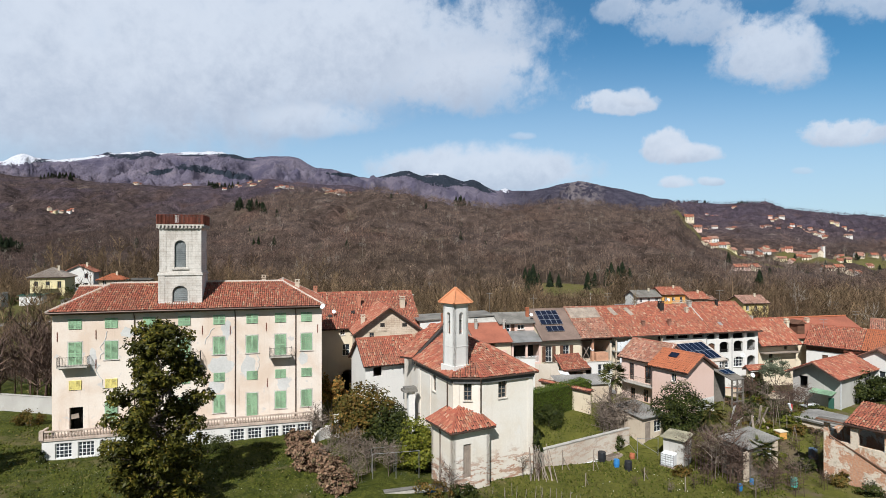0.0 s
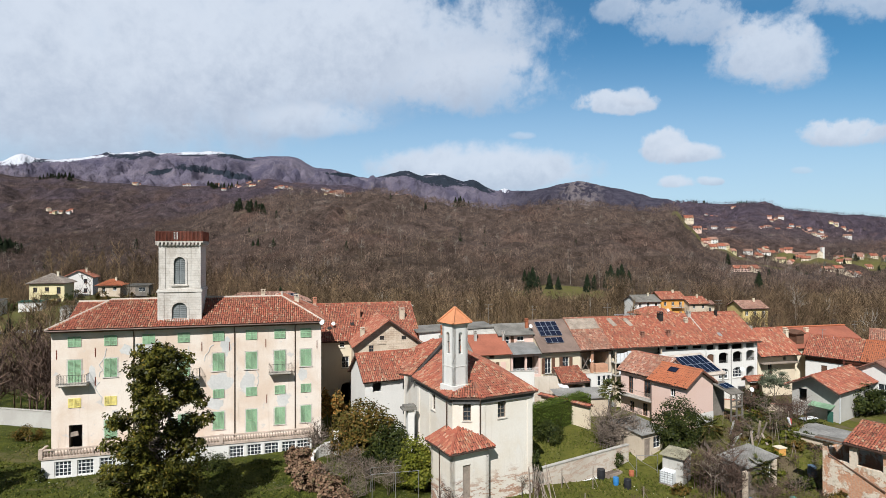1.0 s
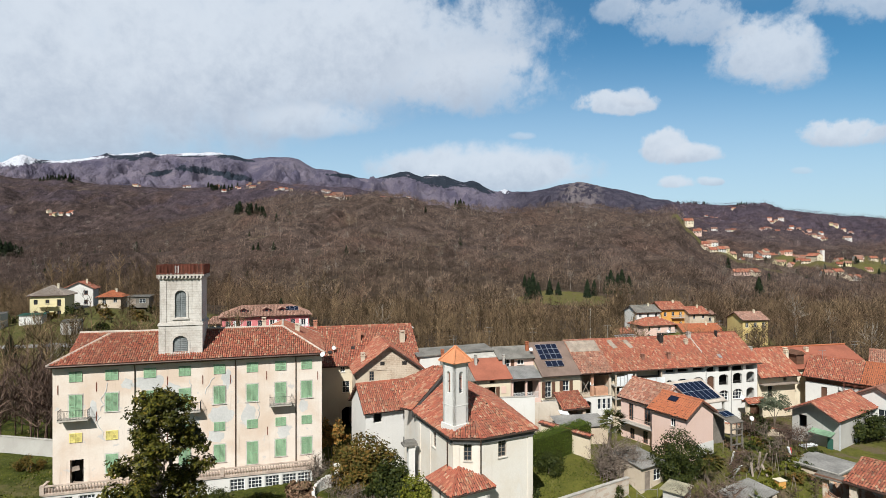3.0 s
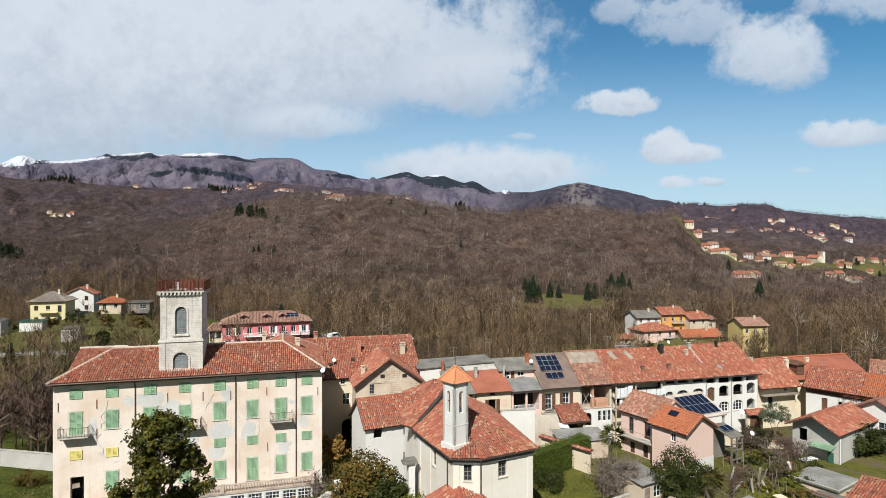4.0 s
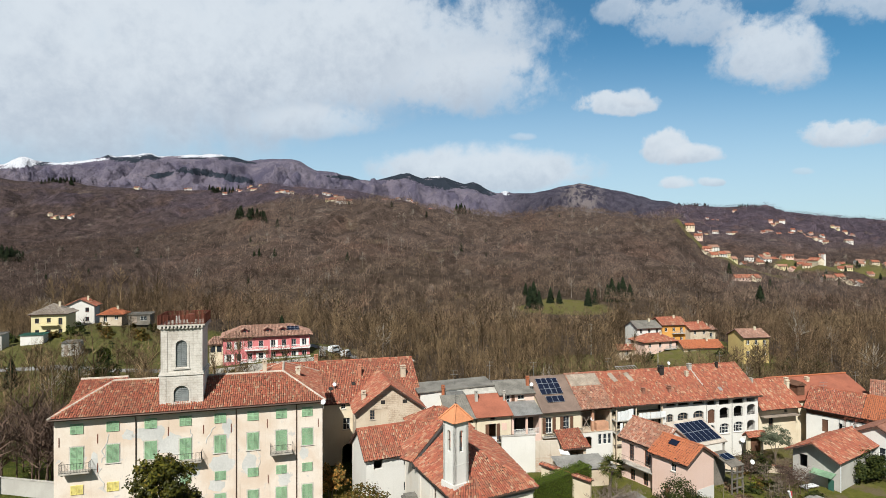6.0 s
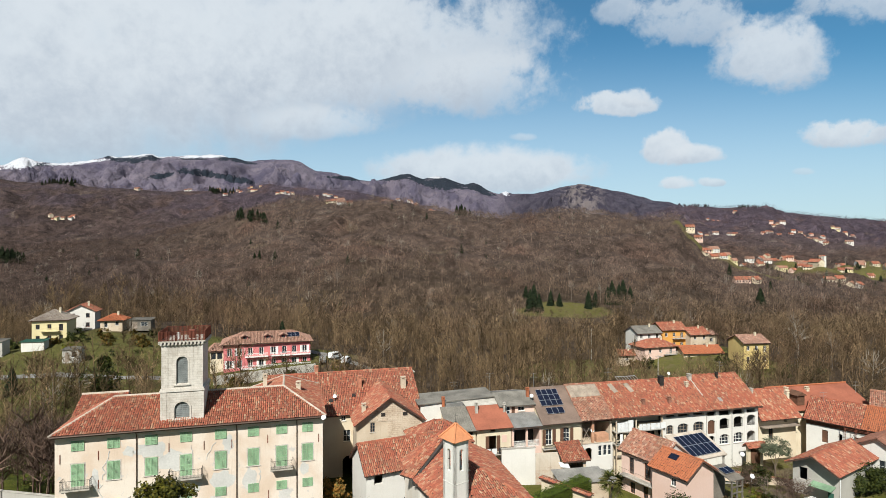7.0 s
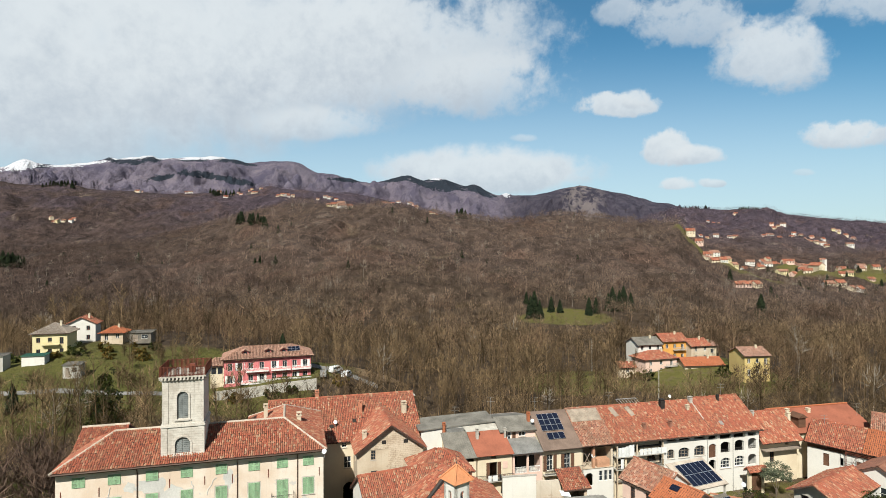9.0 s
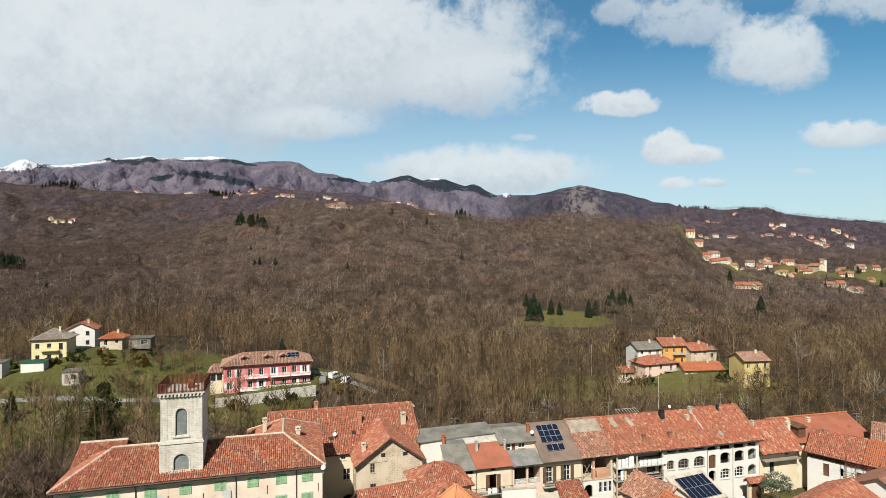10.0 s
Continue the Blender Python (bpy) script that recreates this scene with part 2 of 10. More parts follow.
M["tower_wall"] = masonry("tower_wall", (0.77, 0.71, 0.62), (0.50, 0.435, 0.36), (0.44, 0.385, 0.32))
M["gable_stone"] = masonry("gable_stone", (0.74, 0.61, 0.46), (0.50, 0.37, 0.25), (0.26, 0.18, 0.12))
M["chapel_wall"] = plaster("chapel_wall", (0.88, 0.81, 0.70), (0.80, 0.69, 0.54), (0.86, 0.82, 0.75), 0.5, 0.9, 0.35)
M["white_wall"] = plaster("white_wall", (0.85, 0.81, 0.735), (0.77, 0.725, 0.65), (0.70, 0.68, 0.65), 0.3, 0.0, 0.3)
M["cream_wall"] = plaster("cream_wall", (0.84, 0.73, 0.53), (0.74, 0.60, 0.42), (0.72, 0.62, 0.48), 0.4, 0.0, 0.4)
M["old_wall"] = plaster("old_wall", (0.72, 0.60, 0.45), (0.55, 0.42, 0.29), (0.44, 0.33, 0.24), 0.7, 0.0, 0.5)
M["pink_wall"] = plaster("pink_wall", (0.86, 0.62, 0.51), (0.82, 0.57, 0.45), (0.86, 0.66, 0.55), 0.3, 0.0, 0.3)
M["grey_wall"] = plaster("grey_wall", (0.58, 0.545, 0.48), (0.47, 0.435, 0.38), (0.62, 0.58, 0.52), 0.4, 0.0, 0.4)
M["garden_wall"] = plaster("garden_wall", (0.80, 0.71, 0.58), (0.60, 0.50, 0.39), (0.46, 0.33, 0.25), 0.6, 0.4, 0.8)
M["magenta_wall"] = plaster("magenta_wall", (0.74, 0.24, 0.235), (0.68, 0.20, 0.20), (0.74, 0.28, 0.27), 0.2, 0.0, 0.2)
M["yellow_wall"] = plaster("yellow_wall", (0.84, 0.73, 0.43), (0.78, 0.66, 0.35), (0.84, 0.75, 0.48), 0.2, 0.0, 0.2)
M["orange_wall"] = plaster("orange_wall", (0.78, 0.40, 0.10), (0.70, 0.34, 0.08), (0.78, 0.44, 0.14), 0.2, 0.0, 0.2)
M["rubble"] = stripped("rubble", (0.56, 0.47, 0.36), (0.44, 0.19, 0.095), (0.50, 0.26, 0.14))
M["patch"] = plain("lime_patch", (0.50, 0.48, 0.44), 0.9, var=0.2, scale=1.2)
M["shutter"] = plain("green_shutter", (0.255, 0.385, 0.225), 0.7, var=0.25, scale=2.0)
M["shutter_yellow"] = plain("yellow_shutter", (0.62, 0.52, 0.16), 0.7, var=0.2)
M["brown_wood"] = plain("brown_wood", (0.12, 0.06, 0.035), 0.7, var=0.4)
M["grey_wood"] = plain("grey_wood", (0.25, 0.20, 0.155), 0.85, var=0.4)
M["louvre"] = plain("louvre_paint", (0.20, 0.21, 0.20), 0.7, var=0.35)
M["stone"] = plain("stone", (0.40, 0.36, 0.30), 0.9, var=0.35, bump=0.3)
M["cornice"] = plain("dark_cornice", (0.10, 0.096, 0.09), 0.9, var=0.5, scale=1.0, bump=0.3)
M["cap_tile"] = plain("cap_tile", (0.46, 0.19, 0.085), 0.8, var=0.25, scale=1.2)
M["awning"] = plain("awning_sheet", (0.17, 0.26, 0.16), 0.8, var=0.4, scale=1.0)
M["baluster"] = plain("baluster_stone", (0.42, 0.33, 0.26), 0.9, var=0.4, bump=0.3)
M["white_paint"] = plain("white_paint", (0.70, 0.68, 0.64), 0.6, var=0.15)
M["iron"] = plain("iron", (0.06, 0.055, 0.05), 0.6, 0.3, var=0.3)
M["rust"] = plain("rust", (0.145, 0.045, 0.026), 0.85, 0.1, var=0.5)
M["zinc"] = plain("zinc", (0.27, 0.26, 0.24), 0.55, 0.4, var=0.35)
M["slab"] = plain("roof_slab", (0.17, 0.155, 0.13), 0.9, var=0.45, scale=1.5, bump=0.3)
M["concrete"] = plain("concrete", (0.38, 0.35, 0.30), 0.9, var=0.35, bump=0.25)
M["gutter"] = plain("copper_gutter", (0.09, 0.06, 0.045), 0.5, 0.5, var=0.3)
M["glass"] = plain("window_glass", (0.025, 0.03, 0.035), 0.08, 0.0, var=0.2, spec=0.6, bump=0.0)
# near black that paints unlit rooms; also for dark roof parts
M["dark"] = plain("dark_and_room_shade", (0.025, 0.021, 0.018), 0.9, var=0.4)
M["solar"] = plain("solar_cell", (0.008, 0.011, 0.024), 0.18, 0.0, var=0.2, spec=0.35, bump=0.0)
M["alu"] = plain("aluminium", (0.62, 0.63, 0.64), 0.4, 0.8, var=0.1)
M["green_cloth"] = plain("green_cloth", (0.035, 0.10, 0.07), 0.8, var=0.3)
M["red_cloth"] = plain("red_cloth", (0.42, 0.07, 0.06), 0.85, var=0.25)
M["blue_plastic"] = plain("blue_plastic", (0.04, 0.17, 0.38), 0.45, var=0.15)
M["black_plastic"] = plain("black_plastic", (0.02, 0.02, 0.022), 0.5, var=0.2)
M["white_plastic"] = plain("white_plastic", (0.62, 0.62, 0.60), 0.5, var=0.1)
M["fibre"] = plain("fibre_cement", (0.23, 0.215, 0.19), 0.9, var=0.45, scale=1.2, bump=0.3)
# dark boards; also paints shade on the lean-to and loggia floors
M["board_and_shade"] = plain("board_and_shade", (0.15, 0.13, 0.105), 0.9, var=0.5, scale=1.5)
M["asphalt"] = plain("asphalt", (0.20, 0.19, 0.175), 0.9, var=0.3)
M["bark"] = plain("bark", (0.125, 0.095, 0.07), 0.95, var=0.4, scale=1.0)
M["hollow_brick"] = plain("hollow_brick", (0.46, 0.25, 0.15), 0.9, var=0.35, scale=2.0)
M["brick"] = plain("brick", (0.40, 0.17, 0.10), 0.9, var=0.35)

# ---- building blocks ----
def part(name, bm, mat, parent=None, label="", smooth=False):
    me = bpy.data.meshes.new(name)
    bmesh.ops.recalc_face_normals(bm, faces=bm.faces)
    bm.to_mesh(me)
    bm.free()
    if smooth:
        me.shade_smooth()
    me.materials.append(mat)
    ob = new(name, me)
    ob.parent = parent
    if label:
        tagged(ob, label)
    return ob


def raw(name, verts, faces, mat, parent=None, kind=""):
    """A mesh from number arrays: verts (n, 3), faces (m, 3 or 4)."""
    me = bpy.data.meshes.new(name)
    verts, faces = np.asarray(verts, float), np.asarray(faces, int)
    k = faces.shape[1]
    me.vertices.add(len(verts))
    me.vertices.foreach_set("co", verts.ravel())
    me.loops.add(faces.size)
    me.loops.foreach_set("vertex_index", faces.ravel())
    me.polygons.add(len(faces))
    me.polygons.foreach_set("loop_start", np.arange(0, faces.size, k))
    me.update(calc_edges=True)
    me.materials.append(mat)
    ob = new(name, me)
    ob.parent = parent
    if kind:
        tagged(ob, kind=kind)
    return ob


def thing(name, x, y, z, yaw=0.0, label="", category="", group="", kind=""):
    ob = new(name)
    ob.matrix_basis = pose(x, y, z, 0, 0, yaw)
    ob.empty_display_size = 0.3
    return tagged(ob, label, category, group, kind)


def box(bm, x0, x1, y0, y1, z0, z1, m=None, bevel=0.0):
    r = bmesh.ops.create_cube(bm, size=1.0, matrix=Matrix.Translation(((x0 + x1) / 2, (y0 + y1) / 2, (z0 + z1) / 2)) @ Matrix.Diagonal((x1 - x0, y1 - y0, z1 - z0, 1)))
    if bevel:
        edges = list({e for v in r["verts"] for e in v.link_edges})
        r = bmesh.ops.bevel(bm, geom=edges, offset=bevel, segments=1, affect="EDGES")
    if m is not None:
        vs = list({v for f in bm.faces for v in f.verts}) if bevel else r["verts"]
        bmesh.ops.transform(bm, matrix=m, verts=vs)
    return bm


def cyl(bm, x, y, z0, z1, r0, r1=None, n=10, m=None):
    r1 = r0 if r1 is None else r1
    r = bmesh.ops.create_cone(bm, cap_ends=True, segments=n, radius1=r0, radius2=r1, depth=z1 - z0, matrix=Matrix.Translation((x, y, (z0 + z1) / 2)))
    if m is not None:
        bmesh.ops.transform(bm, matrix=m, verts=r["verts"])
    return bm


def bar(bm, a, b, r, n=6, r1=None):
    """A round bar from a to b."""
    a, b = Vector(a), Vector(b)
    d = b - a
    q = d.to_track_quat("Z", "Y").to_matrix().to_4x4()
    bmesh.ops.create_cone(bm, cap_ends=True, segments=n, radius1=r, radius2=r if r1 is None else r1, depth=d.length, matrix=Matrix.Translation((a + b) / 2) @ q)
    return bm


def poly(bm, pts, thick=None, direction=None):
    """A plate of the given outline, thickened along direction (or its normal, inwards)."""
    vs = [bm.verts.new(p) for p in pts]
    f = bm.faces.new(vs)
    if thick:
        f.normal_update()
        d = Vector(direction) if direction is not None else -f.normal
        ex = bmesh.ops.extrude_face_region(bm, geom=[f])
        nv = [g for g in ex["geom"] if isinstance(g, bmesh.types.BMVert)]
        bmesh.ops.translate(bm, verts=nv, vec=d.normalized() * thick)
    return bm


def wall(bm, p0, p1, z0, z1, thick=0.4, holes=(), zend=None):
    """A wall from p0 to p1 whose outer side lies to the right of that way. holes: (x0, x1, z0, z1, arch rise)."""
    p0, p1 = Vector((*p0, 0)), Vector((*p1, 0))
    length = (p1 - p0).length
    ux = (p1 - p0) / length
    inn = Vector((-ux.y, ux.x, 0))

    def P(x, z, d):
        return p0 + ux * x + inn * d + Vector((0, 0, z))

    def quad(a, b, c, d):
        bm.faces.new([bm.verts.new(v) for v in (a, b, c, d)])

    xs = sorted({0.0, length, *[h[0] for h in holes], *[h[1] for h in holes]})
    zs = sorted({z0, z1, *[h[2] for h in holes], *[h[3] for h in holes]})
    xs = [x for x in xs if -1e-6 <= x <= length + 1e-6]
    zs = [z for z in zs if z0 - 1e-6 <= z <= z1 + 1e-6]
    for i in range(len(xs) - 1):
        for j in range(len(zs) - 1):
            cx, cz = (xs[i] + xs[i + 1]) / 2, (zs[j] + zs[j + 1]) / 2
            if any(h[0] < cx < h[1] and h[2] < cz < h[3] for h in holes):
                continue
            a, b, c, d = xs[i], xs[i + 1], zs[j], zs[j + 1]
            quad(P(a, c, 0), P(b, c, 0), P(b, d, 0), P(a, d, 0))
            quad(P(b, c, thick), P(a, c, thick), P(a, d, thick), P(b, d, thick))
    for a, b, c, d in ((0, length, z0, z0), (0, length, z1, z1)):
        quad(P(a, c, 0), P(b, c, 0), P(b, c, thick), P(a, c, thick))
    for x in (0, length):
        quad(P(x, z0, 0), P(x, z1, 0), P(x, z1, thick), P(x, z0, thick))
    for h in holes:
        a, b, c, d = h[:4]
        rise = h[4] if len(h) > 4 else 0.0
        quad(P(a, c, 0), P(b, c, 0), P(b, c, thick), P(a, c, thick))
        for x in (a, b):
            quad(P(x, c, 0), P(x, d - rise, 0), P(x, d - rise, thick), P(x, c, thick))
        if rise:
            n = 10
            arc = [(a + (b - a) * (1 - math.cos(math.pi * k / n)) / 2, d - rise + rise * math.sin(math.pi * k / n)) for k in range(n + 1)]
            for (xa, za), (xb, zb) in zip(arc, arc[1:]):
                quad(P(xa, za, 0), P(xb, zb, 0), P(xb, zb, thick), P(xa, za, thick))
                for off in (0, thick):
                    quad(P(xa, za, off), P(xb, zb, off), P(xb, d, off), P(xa, d, off))
        else:
            quad(P(a, d, 0), P(b, d, 0), P(b, d, thick), P(a, d, thick))
    return bm


TILE = np.array([[-0.5, 0, 0.0], [-0.28, 0, 0.34], [0.28, 0, 0.34], [0.5, 0, 0.0]])


class Roof:
    """A pitched roof of clay tiles: planes with their boards below, and caps on ridges and hips."""

    def __init__(self, seed=1, w=0.25, course=0.42, gap=0.0):
        self.v, self.f, self.count, self.rng = [], [], 0, np.random.default_rng(seed)
        self.bm, self.caps = bmesh.new(), bmesh.new()
        self.w, self.course = w, course
        self.has_caps = False

    def plane(self, pts, tiles=True, thick=0.14):
        """pts: outline; the first two are the eave, left to right as seen from outside."""
        P = [Vector(p) for p in pts]
        e = (P[1] - P[0]).normalized()
        n = None
        for k in range(2, len(P)):
            c = e.cross(P[k] - P[0])
            if c.length > 1e-3:
                n = c.normalized()
                break
        if n.z < 0:
            n = -n
        s = n.cross(e).normalized()
        if s.z < 0:
            s = -s
        poly(self.bm, [p - n * 0.03 for p in P], thick, -n)
        if not tiles:
            return
        flat = np.array([[(p - P[0]).dot(e), (p - P[0]).dot(s)] for p in P])
        lo, hi = flat.min(0), flat.max(0)
        w, course = self.w, self.course
        us = np.arange(lo[0] + w / 2, hi[0], w)
        ss = np.arange(lo[1], hi[1], course)
        U, S = np.meshgrid(us, ss)
        U, S = U.ravel(), S.ravel()
        inside = np.zeros(len(U), bool)
        Sc = S + course * 0.5
        for (xa, ya), (xb, yb) in zip(flat, np.roll(flat, -1, 0)):
            if abs(yb - ya) < 1e-9:
                continue
            hit = ((ya > Sc) != (yb > Sc)) & (U < (xb - xa) * (Sc - ya) / (yb - ya) + xa)
            inside ^= hit
        U, S = U[inside], S[inside]
        k = len(U)
        if not k:
            return
        r = self.rng
        U = U + r.normal(0, 0.012, k) * w / 0.25
        S = S + r.normal(0, 0.032, k)
        top = S + course * 1.08
        lift = 0.04 + r.uniform(0, 0.036, k)
        E, SS, N, O = (np.array(v) for v in (e, s, n, P[0]))
        twist = r.normal(0, 0.024, k)
        for end, (sv, lf, tw) in enumerate(((S, lift, -twist), (top, lift * 0.25, twist))):
            wid = w * (0.94 if end == 0 else 0.80)
            for c in range(4):
                uu = U + TILE[c, 0] * wid + tw
                hh = lf + TILE[c, 2] * w
                self.v.append(O + np.outer(uu, E) + np.outer(sv, SS) + np.outer(hh, N))
        base = self.count + np.arange(k)
        for c in range(3):
            self.f.append(np.stack([base + c * k, base + (c + 1) * k, base + (c + 5) * k, base + (c + 4) * k], 1))
        self.count += 8 * k

    def cap(self, a, b, r=0.17, step=0.5):
        """Half-round cap tiles along a ridge or hip."""
        a, b = Vector(a), Vector(b)
        n = max(1, int((b - a).length / step))
        for i in range(n):
            p, q = a.lerp(b, i / n), a.lerp(b, (i + 1.06) / n)
            bar(self.caps, p + Vector((0, 0, 0.03)), q + Vector((0, 0, 0.03 + 0.02 * self.rng.random())), r * 1.05, 7, r * 0.9)
        self.has_caps = True

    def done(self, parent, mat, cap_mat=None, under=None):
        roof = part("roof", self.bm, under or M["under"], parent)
        if self.v:
            raw("roof_tiles", np.concatenate(self.v), np.concatenate(self.f), mat, roof, "stuff")
        if self.has_caps:
            tagged(part("ridge_cap", self.caps, cap_mat or mat, roof), kind="stuff")
        else:
            self.caps.free()
        return roof


def gable_roof(parent, x0, x1, y0, y1, eave, ridge, mat, over=0.5, side=0.35, w=0.25, course=0.42, seed=1, cap=True, along="x", sheet=None, cap_mat=None):
    """A gable roof over a block; the ridge runs along x or y."""
    r = Roof(seed, w, course)
    if along == "x":
        half = (y1 - y0) / 2
        ym = (y0 + y1) / 2
        k = (ridge - eave) / half
        ze = eave - over * k
        a, b = x0 - side, x1 + side
        r.plane([(a, y0 - over, ze), (b, y0 - over, ze), (b, ym, ridge), (a, ym, ridge)], sheet is None)
        r.plane([(b, y1 + over, ze), (a, y1 + over, ze), (a, ym, ridge), (b, ym, ridge)], sheet is None)
        if cap:
            r.cap((a, ym, ridge), (b, ym, ridge))
    else:
        half = (x1 - x0) / 2
        xm = (x0 + x1) / 2
        k = (ridge - eave) / half
        ze = eave - over * k
        a, b = y0 - side, y1 + side
        r.plane([(x0 - over, b, ze), (x0 - over, a, ze), (xm, a, ridge), (xm, b, ridge)], sheet is None)
        r.plane([(x1 + over, a, ze), (x1 + over, b, ze), (xm, b, ridge), (xm, a, ridge)], sheet is None)
        if cap:
            r.cap((xm, a, ridge), (xm, b, ridge))
    return r.done(parent, mat, cap_mat, sheet)


def hip_roof(parent, x0, x1, y0, y1, eave, ridge, mat, over=0.5, w=0.25, course=0.42, seed=1, cap_mat=None):
    r = Roof(seed, w, course)
    a, b, c, d = x0 - over, x1 + over, y0 - over, y1 + over
    half = min(b - a, d - c) / 2
    ze = eave
    if b - a >= d - c:
        p, q = (a + half, (c + d) / 2, ridge), (b - half, (c + d) / 2, ridge)
        r.plane([(a, c, ze), (b, c, ze), q, p])
        r.plane([(b, d, ze), (a, d, ze), p, q])
        r.plane([(a, d, ze), (a, c, ze), p])
        r.plane([(b, c, ze), (b, d, ze), q])
        ends = ((p, (a, c, ze)), (p, (a, d, ze)), (q, (b, c, ze)), (q, (b, d, ze)), (p, q))
    else:
        p, q = ((a + b) / 2, c + half, ridge), ((a + b) / 2, d - half, ridge)
        r.plane([(a, c, ze), (b, c, ze), p])
        r.plane([(b, d, ze), (a, d, ze), q])
        r.plane([(a, d, ze), (a, c, ze), p, q])
        r.plane([(b, c, ze), (b, d, ze), q, p])
        ends = ((p, (a, c, ze)), (p, (b, c, ze)), (q, (a, d, ze)), (q, (b, d, ze)), (p, q))
    for s, t in ends:
        if (Vector(s) - Vector(t)).length > 0.3:
            r.cap(s, t)
    return r.done(parent, mat, cap_mat)


def block_walls(parent, x0, x1, y0, y1, z0, z1, mat, gable=None, ridge=0.0, front=(), right=(), left=(), back=(), thick=0.35):
    """Four walls; gable 'x' or 'y' adds the gable tops for a ridge along that axis."""
    spec = (("wall_front", (x0, y0), (x1, y0), front), ("wall_right", (x1, y0 + thick), (x1, y1 - thick), right),
            ("wall_back", (x1, y1), (x0, y1), back), ("wall_left", (x0, y1 - thick), (x0, y0 + thick), left))
    for name, p, q, holes in spec:
        bm = bmesh.new()
        wall(bm, p, q, z0, z1, thick, holes)
        if gable == "x" and name in ("wall_right", "wall_left"):
            x = x1 if name == "wall_right" else x0
            s = -thick if name == "wall_right" else thick
            poly(bm, [(x, y0, z1), (x, y1, z1), (x, (y0 + y1) / 2, ridge - 0.16)], thick, (s, 0, 0))
        if gable == "y" and name in ("wall_front", "wall_back"):
            y = y0 if name == "wall_front" else y1
            s = thick if name == "wall_front" else -thick
            poly(bm, [(x0, y, z1), (x1, y, z1), ((x0 + x1) / 2, y, ridge - 0.16)], thick, (0, s, 0))
        part(name, bm, mat, parent)
    # floor blackened so rooms behind openings look unlit
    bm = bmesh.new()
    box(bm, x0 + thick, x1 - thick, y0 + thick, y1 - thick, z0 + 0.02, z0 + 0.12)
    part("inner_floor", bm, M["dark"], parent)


def face(p0, p1):
    """A matrix whose x runs along a wall from p0 to p1, y into the wall and z up."""
    d = Vector((p1[0] - p0[0], p1[1] - p0[1], 0)).normalized()
    return Matrix(((d.x, -d.y, 0, p0[0]), (d.y, d.x, 0, p0[1]), (0, 0, 1, 0), (0, 0, 0, 1)))


def window(parent, m, x, z0, w, h, frame_mat, depth=0.18, cols=2, rows=3, name="window", wooden=0.06, sill=True):
    """A glazed window set back in its opening: frame with bars, pane, sill."""
    bm = bmesh.new()
    t = wooden
    y0, y1 = depth, depth + 0.06
    box(bm, x - w / 2, x - w / 2 + t, y0, y1, z0, z0 + h, m)
    box(bm, x + w / 2 - t, x + w / 2, y0, y1, z0, z0 + h, m)
    box(bm, x - w / 2 + t, x + w / 2 - t, y0, y1, z0, z0 + t, m)
    box(bm, x - w / 2 + t, x + w / 2 - t, y0, y1, z0 + h - t, z0 + h, m)
    for i in range(1, cols):
        c = x - w / 2 + w * i / cols
        box(bm, c - t * 0.35, c + t * 0.35, y0 + 0.005, y1, z0 + t, z0 + h - t, m)
    for j in range(1, rows):
        c = z0 + h * j / rows
        box(bm, x - w / 2 + t, x + w / 2 - t, y0 + 0.012, y1 - 0.004, c - t * 0.3, c + t * 0.3, m)
    win = part(name, bm, frame_mat, parent)
    bm = bmesh.new()
    box(bm, x - w / 2 + 0.01, x + w / 2 - 0.01, y1 + 0.002, y1 + 0.02, z0 + 0.01, z0 + h - 0.01, m)
    part("pane", bm, M["glass"], win)
    if sill:
        bm = bmesh.new()
        box(bm, x - w / 2 - 0.08, x + w / 2 + 0.08, -0.09, depth - 0.002, z0 - 0.08, z0 - 0.002, m)
        part("sill", bm, M["stone"], win)
    return win


def shutters(parent, m, x, z0, w, h, mat, slats=True, surround=None, proud=0.03):
    """A closed pair of louvred shutters on a wall, in their frame."""
    bm = bmesh.new()
    t = 0.08
    for s in (-1, 1):
        a, b = (x - w / 2, x - 0.012) if s < 0 else (x + 0.012, x + w / 2)
        box(bm, a, a + t, -proud - 0.05, 0.0, z0, z0 + h, m)
        box(bm, b - t, b, -proud - 0.05, 0.0, z0, z0 + h, m)
        for zz in (z0, z0 + h / 2 - t / 2, z0 + h - t):
            box(bm, a + t, b - t, -proud - 0.045, 0.0, zz, zz + t, m)
        n = max(3, int(h / 0.13))
        for i in range(n):
            zz = z0 + t + (h - 2 * t) * (i + 0.5) / n
            box(bm, a + t, b - t, -proud - 0.03, -0.002, zz - 0.045, zz + 0.03, m @ pose(0, 0, 0))
    ob = part("shutter", bm, mat, parent)
    if surround:
        bm = bmesh.new()
        g = 0.13
        box(bm, x - w / 2 - g, x - w / 2 - 0.005, -0.022, 0.05, z0 - 0.02, z0 + h + g, m)
        box(bm, x + w / 2 + 0.005, x + w / 2 + g, -0.022, 0.05, z0 - 0.02, z0 + h + g, m)
        box(bm, x - w / 2 - 0.005, x + w / 2 + 0.005, -0.022, 0.05, z0 + h + 0.005, z0 + h + g, m)
        box(bm, x - w / 2 - g - 0.05, x + w / 2 + g + 0.05, -0.10, 0.05, z0 - 0.11, z0 - 0.022, m)
        part("window_surround", bm, surround, ob)
    return ob


